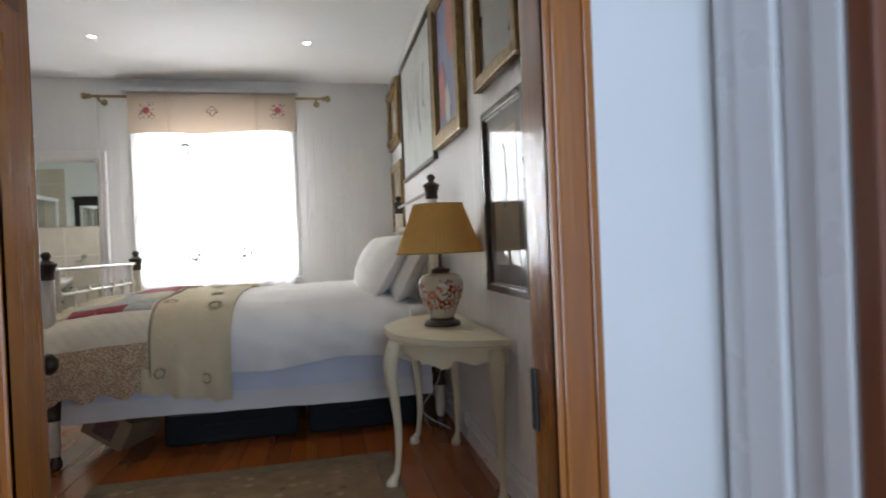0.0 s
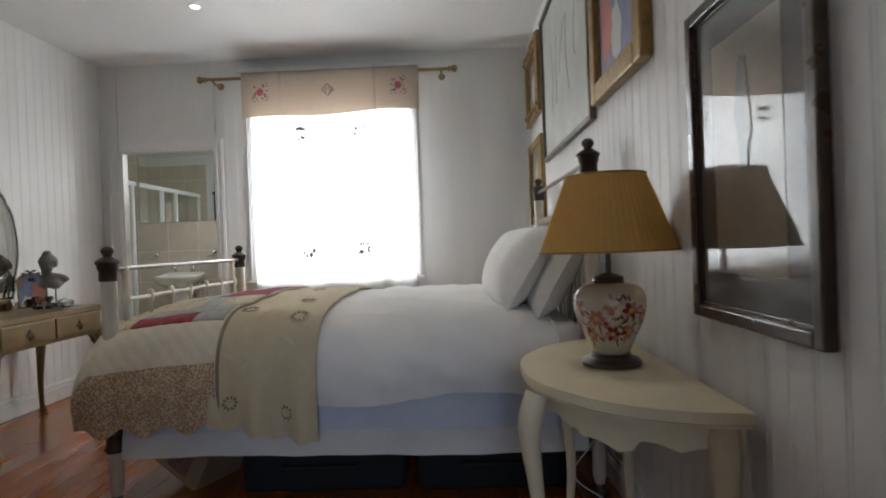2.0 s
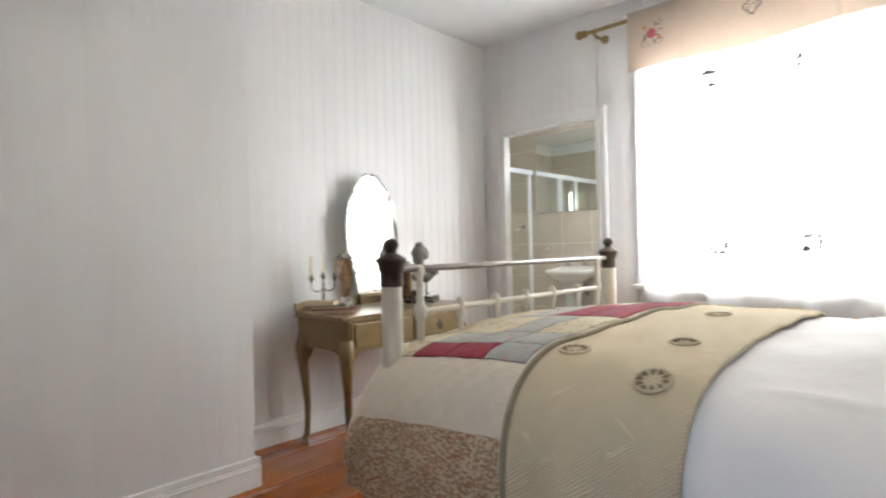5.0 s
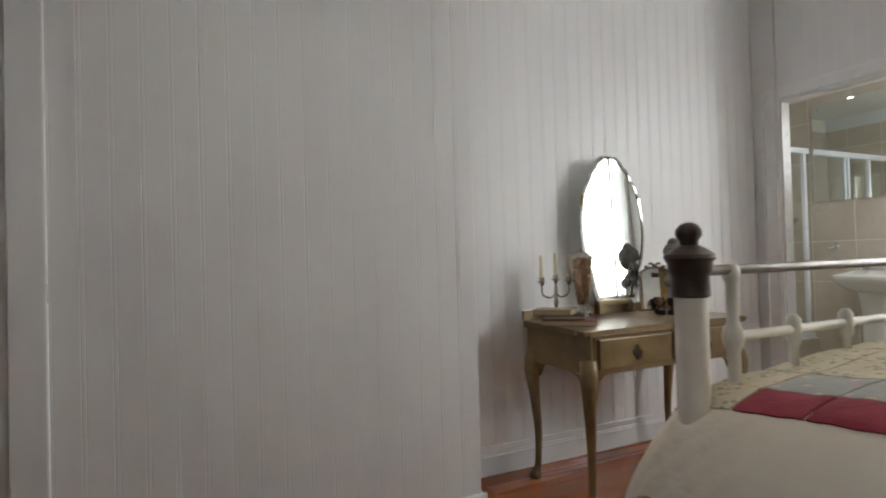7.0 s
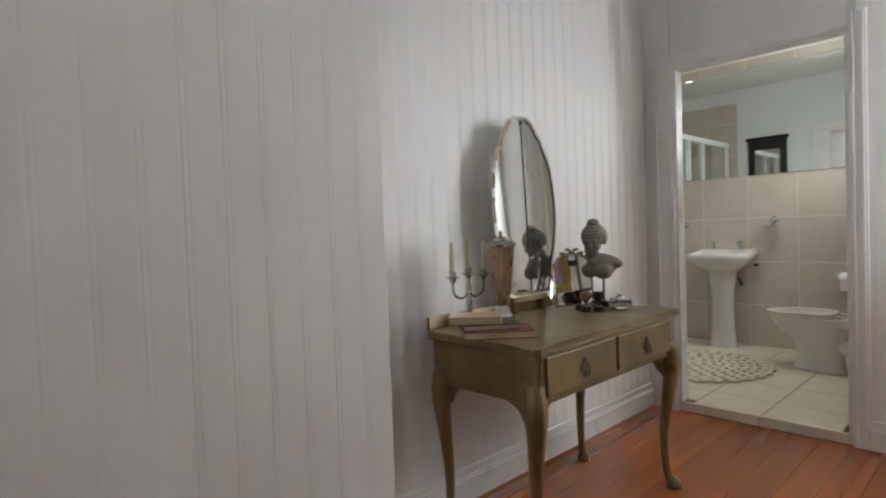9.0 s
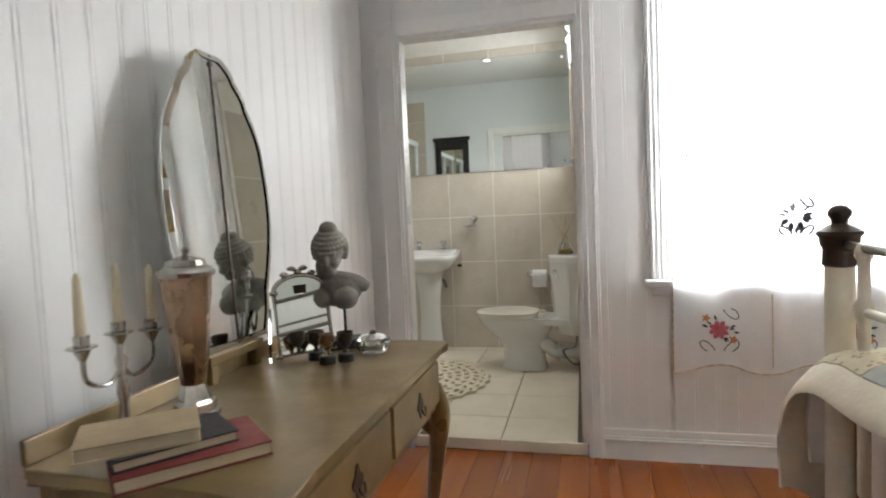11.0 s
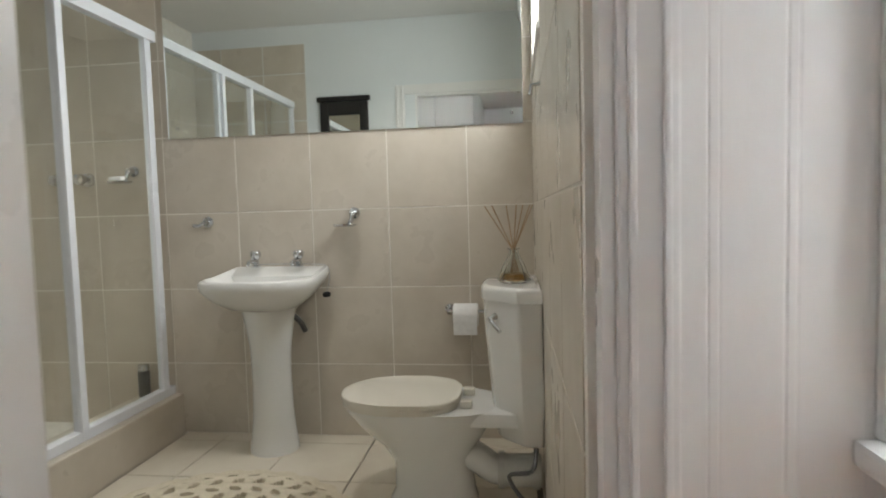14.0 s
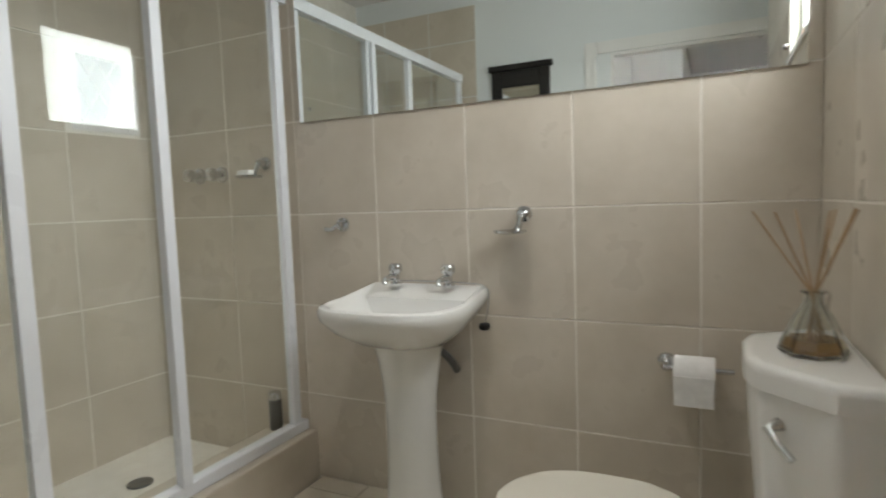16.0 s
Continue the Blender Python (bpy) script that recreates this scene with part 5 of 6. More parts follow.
for x, y, ox, oy in ((TX1 - 0.05, TY0 + 0.03, 0.75, -0.65), (TX1 - 0.05, TY1 - 0.05, 0.75, 0.65), (TX0 + 0.05, TY0 + 0.05, -0.1, -0.65), (TX0 + 0.05, TY1 - 0.05, -0.1, 0.65)):
    cabriole("leg", (x, y), (x + ox * 0.012, y + oy * 0.012), (ox, oy), 0.66, dt, OLIVE, 0.039)
    for dx, dy in ((1 if x < -2.75 else -1, 0), (0, 1 if y < 4.4 else -1)):
        k = [(0.0, 0.60), (0.11, 0.60), (0.075, 0.588), (0.05, 0.565), (0.035, 0.53), (0.0, 0.50)]
        part("knee_bracket", slab(k, -0.008, 0.008, to=lambda u, v, w, x=x, y=y, dx=dx, dy=dy: (x + dx * u + (w if dx == 0 else 0), y + dy * u + (w if dy == 0 else 0), v)), OLIVE, dt)

mr = thing("dressing_mirror", (-2.96, 4.51, TZ + 0.001), "tall wavy-edged mirror with a dark centre seam on the dressing table", "mirror")
MH, M0 = 0.815, 0.078
# lobes of the scalloped edge, from the foot up: (from, to, width at each end, swell)
LOBES = ((0.0, 0.16, 0.150, 0.178, 0.006), (0.16, 0.64, 0.178, 0.224, 0.030), (0.64, 0.845, 0.224, 0.160, 0.014), (0.845, 0.93, 0.160, 0.112, 0.010), (0.93, 1.0, 0.112, 0.052, 0.012))


def scallop(inset):
    """The wavy outline of one side, bottom to top, then back down the other."""
    side = []
    for v0, v1, w0, w1, swell in LOBES:
        for k in range(12):
            q = k / 12
            side.append((w0 + (w1 - w0) * q + swell * math.sin(math.pi * q) - inset, inset + (v0 + (v1 - v0) * q) * (MH - 2 * inset)))
    side.append((0.052 - inset, MH - inset))
    return side + [(-w, v) for w, v in reversed(side)]


lean = 0.045


def on_mirror(u, v, w):
    return (-2.962 + w - lean * v, 4.535 + u, TZ + M0 + v)


for s in (-1, 1):
    side = [(u, v) for u, v in scallop(0.0) if u > 0]
    loop = [(s * 0.0012, side[0][1])] + [(s * u, v) for u, v in side] + [(s * 0.0012, side[-1][1])]
    part("glass", slab(loop, 0, 0.006, to=on_mirror), MIRROR, mr, "silvered glass wing")
bev = bmesh.new()
o, i2 = scallop(0.0), scallop(0.016)
n = len(o)
ov = [bev.verts.new(on_mirror(u, v, 0.0062)) for u, v in o]
iv = [bev.verts.new(on_mirror(u, v, 0.0105)) for u, v in i2]
for k in range(n):
    bev.faces.new((ov[k], ov[(k + 1) % n], iv[(k + 1) % n], iv[k]))
part("bevel", bev, MIRROR, mr, "bright bevelled edge")
bm = bmesh.new()
slab([(-0.0028, 0.004), (0.0028, 0.004), (0.0028, MH - 0.004), (-0.0028, MH - 0.004)], 0.0064, 0.009, bm, on_mirror)
for v in (0.2, 0.78):
    slab([(-0.006, v), (0.006, v), (0.006, v + 0.012), (-0.006, v + 0.012)], 0.0091, 0.011, bm, on_mirror)
part("seam", bm, BRONZE, mr, "dark centre seam")
part("foot", box(-2.974, 4.385, TZ + 0.0505, -2.94, 4.635, TZ + M0 - 0.001, 0.004), OLIVE, mr, "low wooden foot")
for y in (4.395, 4.60):
    part("foot_block", box(-2.974, y, TZ + 0.0005, -2.945, y + 0.025, TZ + 0.05, 0.003), OLIVE, mr)
# folding strut of bevelled glass strips beside the foot
for y0, y1, h in ((4.60, 4.665, 0.155), (4.665, 4.69, 0.15)):
    part("strut", swept(((-2.90, y0, TZ + 0.006), (-2.93, y1, TZ + h)), 0.009, 4, flat=0.4), MIRROR, mr)

# candelabra
CX, CY = -2.915, 4.075
cd = thing("candelabra", (CX, CY, TZ + 0.001), "silver three-armed candelabra with ivory candles", "candelabra")
part("stem", turned([(0.05, TZ + 0.001), (0.05, TZ + 0.008), (0.03, TZ + 0.018), (0.012, TZ + 0.03), (0.009, TZ + 0.06), (0.013, TZ + 0.09), (0.008, TZ + 0.13), (0.012, TZ + 0.155), (0.007, TZ + 0.17), (0.007, TZ + 0.20)], (CX, CY, 0), 18), SILVER, cd, smooth=True)
for k, (dy, zc) in enumerate(((-0.088, 0.195), (0.0, 0.205), (0.088, 0.195))):
    if dy:
        pts = curve_pts([(CX, CY, TZ + 0.14), (CX, CY + dy * 0.4, TZ + 0.115), (CX, CY + dy * 0.95, TZ + 0.135), (CX, CY + dy, TZ + zc)], 6)
        part("arm", swept(pts, 0.0045, 8), SILVER, cd, smooth=True)
    part("candle_cup", turned([(0.006, TZ + zc - 0.02), (0.016, TZ + zc), (0.026, TZ + zc + 0.004), (0.026, TZ + zc + 0.007), (0.013, TZ + zc + 0.008), (0.014, TZ + zc + 0.028), (0.009, TZ + zc + 0.028)], (CX, CY + dy, 0), 16), SILVER, cd, smooth=True)
    part("candle", turned([(0.010, TZ + zc + 0.02), (0.010, TZ + zc + 0.06), (0.007, TZ + zc + 0.135), (0.002, TZ + zc + 0.145)], (CX + 0.002 * k, CY + dy, 0), 14), WAX, cd, "ivory wax candle", True)

# tall lidded vase
VX, VY = -2.835, 4.185
vs = thing("lidded_vase", (VX, VY, TZ + 0.001), "tall tapered tarnished copper vase with a silver lid and foot", "vase")
part("foot", turned([(0.052, 0.001), (0.052, 0.012), (0.046, 0.016), (0.044, 0.034), (0.036, 0.042), (0.030, 0.06), (0.026, 0.075)], (VX, VY, TZ), 8), SILVER, vs, "silver stepped foot")
part("body", turned([(0.026, 0.0755), (0.035, 0.13), (0.052, 0.30), (0.053, 0.31)], (VX, VY, TZ), 8), COPPER, vs, "faceted copper body")
part("lid", turned([(0.058, 0.3105), (0.060, 0.32), (0.056, 0.326), (0.042, 0.334), (0.04, 0.345), (0.018, 0.352), (0.006, 0.356), (0.009, 0.368), (0.003, 0.374)], (VX, VY, TZ), 16), SILVER, vs, "silver stepped lid")


def book(cx, cy, z, l, w, h, yaw, m, label):
    t = thing("book", (cx, cy, z), label, "book", "books on the dressing table")
    R = pose(cx, cy, z, 0, 0, yaw)
    bm = bmesh.new()
    box(-w / 2, -l / 2, 0, w / 2, l / 2, 0.003, 0.001, bm)
    box(-w / 2, -l / 2, h - 0.003, w / 2, l / 2, h, 0.001, bm)
    box(-w / 2 - 0.001, -l / 2, 0.0002, -w / 2 + 0.004, l / 2, h - 0.0002, 0.0015, bm)
    bm.transform(R)
    part("cover", bm, m, t)
    bm = box(-w / 2 + 0.0045, -l / 2 + 0.004, 0.0032, w / 2 - 0.004, l / 2 - 0.004, h - 0.0032)
    bm.transform(R)
    part("page_block", bm, PAGES, t, "yellowed page edges")


book(-2.70, 3.99, TZ + 0.001, 0.25, 0.17, 0.026, -42, BOOKR, "dark red cloth-bound book lying at the bottom of a stack")
book(-2.73, 3.98, TZ + 0.0275, 0.20, 0.14, 0.02, -38, BOOKK, "black book lying in the middle of a stack")
book(-2.76, 3.945, TZ + 0.048, 0.19, 0.13, 0.026, -50, BOOKC, "worn tan book lying on top of a stack")

pf = thing("photo_frame", (-2.84, 4.715, TZ + 0.001), "small silver ornate stand-up mirror frame", "photo frame")
PM = pose(-2.84, 4.715, TZ + 0.001, 0, 0, -38) @ pose(0, 0, 0, 0, -10, 0)


def arch(w, h, n=16):
    return [(-w / 2, 0.0), (w / 2, 0.0), (w / 2, h - w * 0.3)] + [(w / 2 * math.cos(a), h - w * 0.3 + w * 0.3 * math.sin(a)) for a in np.linspace(0.15, math.pi - 0.15, n)] + [(-w / 2, h - w * 0.3)]


def on_pf(u, v, w):
    return PM @ Vector((w, u, v + 0.012))


part("glass", slab(arch(0.165, 0.235), 0.0, 0.004, to=on_pf), MIRROR, pf)
ring = [Vector(on_pf(u, v, 0.003)) for u, v in arch(0.173, 0.241)]
part("rim", swept(ring, 0.007, 8, close=True), SILVER, pf, "silver scrolled rim", True)
for u, v in ((0.0, 0.252), (-0.045, 0.245), (0.045, 0.245), (-0.02, 0.262), (0.02, 0.262), (-0.085, 0.19), (0.085, 0.19), (-0.088, 0.0), (0.088, 0.0)):
    part("scroll", turned([(0.004, -0.008), (0.013, -0.004), (0.014, 0.003), (0.004, 0.009)], on_pf(u, v, 0.004), 10), SILVER, pf)
bm = box(-0.075, -0.02, 0, -0.07, 0.02, 0.2, 0.001)
bm.transform(PM @ pose(0.03, 0, 0.01, 0, 14, 0))
part("strut", bm, BRONZE, pf)

# stone bust on a rod and a black block
bu = bmesh.new()


def blob(c, r, rot=(0, 0, 0), sub=3):
    m = pose(*c, *rot) @ Matrix.Diagonal((*r, 1))
    bmesh.ops.create_icosphere(bu, subdivisions=sub, radius=1, matrix=m)


# built facing +x, then turned; the head bows and looks a little aside
blob((0.0, 0, 0.205), (0.058, 0.100, 0.060))
blob((0.040, 0.045, 0.190), (0.040, 0.046, 0.042))
blob((0.040, -0.045, 0.190), (0.040, 0.046, 0.042))
blob((-0.014, 0.070, 0.228), (0.036, 0.066, 0.028), (-24, 0, 0))
blob((-0.014, -0.070, 0.228), (0.036, 0.066, 0.028), (24, 0, 0))
blob((-0.008, 0, 0.245), (0.040, 0.078, 0.026))
blob((-0.002, -0.018, 0.272), (0.033, 0.035, 0.060), (16, 8, 0))
bmesh.ops.bisect_plane(bu, geom=bu.verts[:] + bu.edges[:] + bu.faces[:], plane_co=(0, 0, 0.155), plane_no=(0, 0, -1), clear_outer=True)
bmesh.ops.holes_fill(bu, edges=[e for e in bu.edges if e.is_boundary])
for side in (1, -1):
    bmesh.ops.bisect_plane(bu, geom=bu.verts[:] + bu.edges[:] + bu.faces[:], plane_co=(0, side * 0.112, 0.19), plane_no=(0, side, -0.6), clear_outer=True)
    bmesh.ops.holes_fill(bu, edges=[e for e in bu.edges if e.is_boundary])
body_verts = set(bu.verts)
blob((-0.002, 0, 0.358), (0.062, 0.056, 0.054))
blob((0.020, 0, 0.338), (0.043, 0.043, 0.056))
blob((0.042, 0, 0.296), (0.017, 0.020, 0.014))
blob((0.040, 0.022, 0.322), (0.020, 0.018, 0.018))
blob((0.040, -0.022, 0.322), (0.020, 0.018, 0.018))
blob((0.064, 0, 0.336), (0.010, 0.008, 0.019), (0, -14, 0))
blob((0.055, 0, 0.358), (0.012, 0.034, 0.006))
blob((0.058, 0, 0.312), (0.009, 0.014, 0.004))
blob((0.057, 0, 0.305), (0.009, 0.011, 0.004))
for side in (1, -1):
    blob((0.053, side * 0.019, 0.347), (0.007, 0.011, 0.006))
    blob((0.0, side * 0.056, 0.338), (0.010, 0.006, 0.020))
for k in range(26):
    a = 2 * math.pi * k / 26
    for z, rr, q in ((0.374, 0.060, 0.0), (0.388, 0.055, 0.12), (0.402, 0.046, 0.0), (0.414, 0.034, 0.12)):
        blob((-0.004 + rr * 1.06 * math.cos(a + q), rr * 0.96 * math.sin(a + q), z), (0.0085, 0.0085, 0.0075), sub=1)
for z, rr in ((0.345, 0.062), (0.328, 0.058), (0.36, 0.063)):
    for k in range(13):
        a = 1.35 + k * 0.295
        blob((-0.004 + rr * math.cos(a), rr * 0.92 * math.sin(a), z), (0.010, 0.010, 0.009), sub=1)
blob((-0.010, 0, 0.428), (0.032, 0.031, 0.024))
HEAD = Matrix.Translation((0, -0.036, 0.28)) @ pose(0, 0, 0, 0, 14, -16) @ Matrix.Translation((0, 0, -0.28))
for v in bu.verts:
    if v not in body_verts:
        v.co = HEAD @ v.co
BM_ = pose(-2.765, 4.84, TZ + 0.001, 0, 0, -62)
bu.transform(BM_ @ Matrix.Translation((0, 0, -0.005)) @ Matrix.Scale(0.93, 4))
bust = part("bust", bu, STONE, None, smooth=False)
rm = bust.modifiers.new("Remesh", "REMESH")
rm.mode, rm.voxel_size, rm.use_smooth_shade = "VOXEL", 0.0035, True
sm = bust.modifiers.new("Smooth", "SMOOTH")
sm.factor, sm.iterations = 0.5, 2
tagged(bust, "weathered grey stone bust of a woman on a stand", "bust")
stand = thing("bust_stand", (-2.765, 4.84, TZ + 0.001), "black square block with a thin metal rod under the bust", "stand")
bm = box(-0.045, -0.055, 0, 0.045, 0.055, 0.03, 0.002)
bm.transform(BM_)
part("block", bm, BLACK, stand)
part("rod", swept([BM_ @ Vector((0, 0, 0.03)), BM_ @ Vector((0, 0, 0.15))], 0.005, 8), BLACK, stand)

for cx, cy, r, m in ((-2.79, 4.675, 0.026, BRONZE), (-2.735, 4.635, 0.022, COPPER), (-2.69, 4.665, 0.024, BRONZE)):
    cp = thing("trophy_cup", (cx, cy, TZ + 0.001), "small dark tarnished trophy cup with two handles", "trophy cup", "trophy cups")
    part("plinth", turned([(0.024, 0.001), (0.024, 0.022), (0.02, 0.026)], (cx, cy, TZ), 14), BLACK, cp)
    part("cup", turned([(0.009, 0.0265), (0.006, 0.04), (r * 0.8, 0.055), (r, 0.078), (r * 1.02, 0.088), (r * 0.9, 0.088), (r * 0.7, 0.06)], (cx, cy, TZ), 18), m, cp, smooth=True)
    for s in (-1, 1):
        part("handle", swept([(cx + 0.3 * s * (r + 0.010 * math.sin(a)), cy + s * (r * 0.9 + 0.012 * math.sin(a)), TZ + 0.084 - 0.028 * a / math.pi) for a in np.linspace(0, math.pi, 8)], 0.0025, 6), m, cp)
gd = thing("glass_dish", (-2.64, 4.76, TZ + 0.001), "cut glass lidded trinket dish", "glass dish")
part("bowl", turned([(0.03, 0.001), (0.042, 0.006), (0.052, 0.02), (0.054, 0.036), (0.05, 0.036), (0.04, 0.012), (0.01, 0.008)], (-2.64, 4.76, TZ), 14), GLASS, gd)
part("lid", turned([(0.055, 0.0365), (0.052, 0.046), (0.036, 0.058), (0.014, 0.064), (0.012, 0.07), (0.004, 0.074)], (-2.64, 4.76, TZ), 14), GLASS, gd)
sk = thing("wall_socket", (LEFT, 3.57, 0.29), "white plastic wall socket", "socket")
part("plate", box(LEFT + 0.0005, 3.55, 0.27, LEFT + 0.01, 3.60, 0.35, 0.003), PLASTIC, sk)
part("switch", box(LEFT + 0.0102, 3.567, 0.32, LEFT + 0.014, 3.583, 0.335, 0.001), PLASTIC, sk)


def downlight(x, y, z, watts):
    t = thing("downlight", (x, y, z), "small round white recessed ceiling downlight, lit", "downlight", "ceiling downlights")
    part("rim", turned([(0.045, z - 0.0005), (0.045, z - 0.006), (0.036, z - 0.009), (0.03, z - 0.004), (0.03, z - 0.0008)], (x, y, 0), 24), TRIM, t, smooth=True)
    d = bpy.data.lights.new("downlight_beam", "SPOT")
    d.energy, d.color, d.spot_size, d.spot_blend, d.shadow_soft_size = watts, (1, 0.95, 0.89), radians(125), 1.0, 0.03
    new("downlight_beam", d).matrix_world = look((x, y, z - 0.02), (x, y + 0.001, 0))
    part("bulb", turned([(0.028, z - 0.0009), (0.028, z - 0.003), (0.02, z - 0.006), (0.004, z - 0.007)], (x, y, 0), 20), LAMPON, t, "glowing lamp face", True)


# The two at y 2.6 are added by symmetry, unseen, and brighten the near half.
for x, y in ((-1.60, 4.77), (0.08, 4.76), (-1.60, 2.6), (0.08, 2.6)):
    downlight(x, y, CEILING, 17)
downlight(-2.88, 7.02, B_CEIL, 32)
downlight(-4.0, 6.97, B_CEIL, 7)

# ---- bathroom ----
bmr = thing("wall_mirror", (-2.96, B_NORTH, 1.579), "wide frameless bathroom mirror on the tiled wall", "mirror")
part("glass", box(-3.852, B_NORTH - 0.010, 1.579, -2.073, B_NORTH - 0.0035, 2.52), MIRROR, bmr)
for x in (-3.80, -2.125):
    for z in (1.63, 2.47):
        part("screw", turned([(0.008, B_NORTH - 0.0102), (0.008, B_NORTH - 0.013), (0.003, B_NORTH - 0.015)], (x, 0, z), 12, axis="y"), CHROME, bmr)
bk = thing("framed_mirror", (-3.493, 6.05, 1.50), "small mirror in a black wooden frame with a cornice", "mirror")
ys = B_SOUTH + 0.031
for x0, x1, z0, z1 in ((-3.695, -3.625, 1.50, 2.11), (-3.36, -3.29, 1.50, 2.11), (-3.6245, -3.3605, 1.50, 1.57), (-3.6245, -3.3605, 2.0, 2.11)):
    part("frame_bar", box(x0, ys, z0, x1, ys + 0.025, z1, 0.004), BLACK, bk)
part("cornice", box(-3.715, ys, 2.1105, -3.27, ys + 0.04, 2.15, 0.006), BLACK, bk)
part("glass", box(-3.6245, ys + 0.002, 1.57, -3.3605, ys + 0.008, 2.0), MIRROR, bk)

# pedestal basin
BX, BYc = -3.285, 7.93
bs = thing("pedestal_basin", (BX, 7.72, BF), "white glazed pedestal wash basin with chrome taps", "wash basin")


def basin_plan(s, inset=0.0):
    """Half-round front, straight back at the wall."""
    pts = []
    for k in range(33):
        a = math.pi * k / 32
        c, q = math.cos(a), math.sin(a)
        pts.append((BX + (0.262 * s - inset) * math.copysign(abs(c) ** 0.62, c), 7.70 - (0.235 * s - inset) * abs(q) ** 0.75))
    pts += [(BX - 0.245 * s + inset, 7.922 - inset), (BX + 0.245 * s - inset, 7.922 - inset)]
    return pts


bm = bmesh.new()
loops = []
for s, ins, z in ((0.42, 0.0, 0.735), (0.62, 0.0, 0.752), (0.85, 0.0, 0.80), (0.98, 0.0, 0.85), (1.0, 0.0, 0.878), (0.99, 0.004, 0.892), (0.97, 0.012, 0.897)):
    pl = basin_plan(s, ins)
    if s < 0.95:
        pl = [(x, max(min(y + (1 - s) * 0.12, 7.922), 0)) for x, y in pl]
    loops.append([bm.verts.new((x, y, z + 0.030 * max(0, (y - 7.72) / 0.2))) for x, y in pl])
for z, s in ((0.886, 0.86), (0.86, 0.80), (0.82, 0.66), (0.805, 0.35)):
    loops.append([bm.verts.new((BX + (x - BX) * s, 7.68 + (min(y, 7.84) - 7.68) * s * 0.95, z)) for x, y in basin_plan(1.0, 0.0)])
for a, b in zip(loops, loops[1:]):
    m = len(a)
    for k in range(m):
        bm.faces.new((a[k], a[(k + 1) % m], b[(k + 1) % m], b[k]))
bm.faces.new(loops[0])
bm.faces.new(loops[-1])
part("bowl", bm, CERAM, bs, smooth=True)
part("overflow", turned([(0.013, 7.822), (0.012, 7.818), (0.004, 7.816)], (BX + 0.02, 0, 0.862), 14, axis="y"), BRONZE, bs)
ped = curve_pts([(0.115, BF), (0.112, 0.10), (0.098, 0.22), (0.092, 0.40), (0.096, 0.55), (0.118, 0.70), (0.13, 0.742)], 5)
part("pedestal", turned([(float(p[0]), float(p[1])) for p in ped], (BX, 7.755, 0), 28, squash=0.95), CERAM, bs, smooth=True)
for dx in (-0.105, 0.115):
    tp = part("tap", turned([(0.022, 0.926), (0.024, 0.932), (0.014, 0.94), (0.013, 0.965), (0.018, 0.97), (0.025, 0.978), (0.026, 0.998), (0.02, 1.006), (0.004, 1.008)], (BX + dx, 7.86, 0), 14), CHROME, bs, "chrome tap", True)
    part("spout", swept([(BX + dx, 7.86, 0.95), (BX + dx, 7.82, 0.962), (BX + dx, 7.785, 0.955), (BX + dx, 7.775, 0.94)], [0.011, 0.011, 0.01, 0.009], 10), CHROME, tp, smooth=True)
part("plug_chain", swept(curve_pts([(BX - 0.16, 7.89, 0.936), (BX, 7.895, 0.938), (BX + 0.16, 7.892, 0.936), (BX + 0.252, 7.88, 0.925), (BX + 0.262, 7.87, 0.86), (BX + 0.25, 7.86, 0.80)], 5), 0.0025, 6), CHROME, bs)
part("plug", turned([(0.016, 0), (0.02, 0.006), (0.02, 0.02), (0.01, 0.024)], (BX + 0.25, 7.86, 0.777), 14), RUBBER, bs, "black rubber plug", True)
part("waste_pipe", swept(curve_pts([(BX + 0.03, 7.84, 0.73), (BX + 0.10, 7.87, 0.66), (BX + 0.11, 7.92, 0.6)], 5), 0.014, 10), GREYCAN, bs)

hk = thing("robe_hook", (-3.675, B_NORTH, 1.15), "chrome robe hook on the tiled wall", "hook")
part("rose", turned([(0.028, B_NORTH - 0.002), (0.028, B_NORTH - 0.010), (0.014, B_NORTH - 0.016), (0.012, B_NORTH - 0.04)], (-3.665, 0, 1.155), 18, axis="y"), CHROME, hk, smooth=True)
part("hook", swept(((-3.665, B_NORTH - 0.035, 1.155), (-3.69, B_NORTH - 0.055, 1.135), (-3.715, B_NORTH - 0.06, 1.14)), 0.009, 10), CHROME, hk, smooth=True)


def soap_holder(x, z, name, label):
    t = thing(name, (x, B_NORTH, z), label, "soap holder", "soap holders")
    part("rose", turned([(0.028, B_NORTH - 0.002), (0.028, B_NORTH - 0.010), (0.016, B_NORTH - 0.016), (0.014, B_NORTH - 0.05)], (x, 0, z + 0.025), 18, axis="y"), CHROME, t, smooth=True)
    part("arm", swept(((x, B_NORTH - 0.05, z + 0.025), (x, B_NORTH - 0.065, z - 0.01), (x - 0.01, B_NORTH - 0.07, z - 0.028)), 0.010, 10), CHROME, t, smooth=True)
    part("dish", turned([(0.045, -0.004), (0.055, 0.0), (0.057, 0.008), (0.052, 0.008), (0.04, 0.001), (0.004, 0.0)], (x - 0.03, B_NORTH - 0.075, z - 0.035), 24), CHROME, t, smooth=True)
    return t


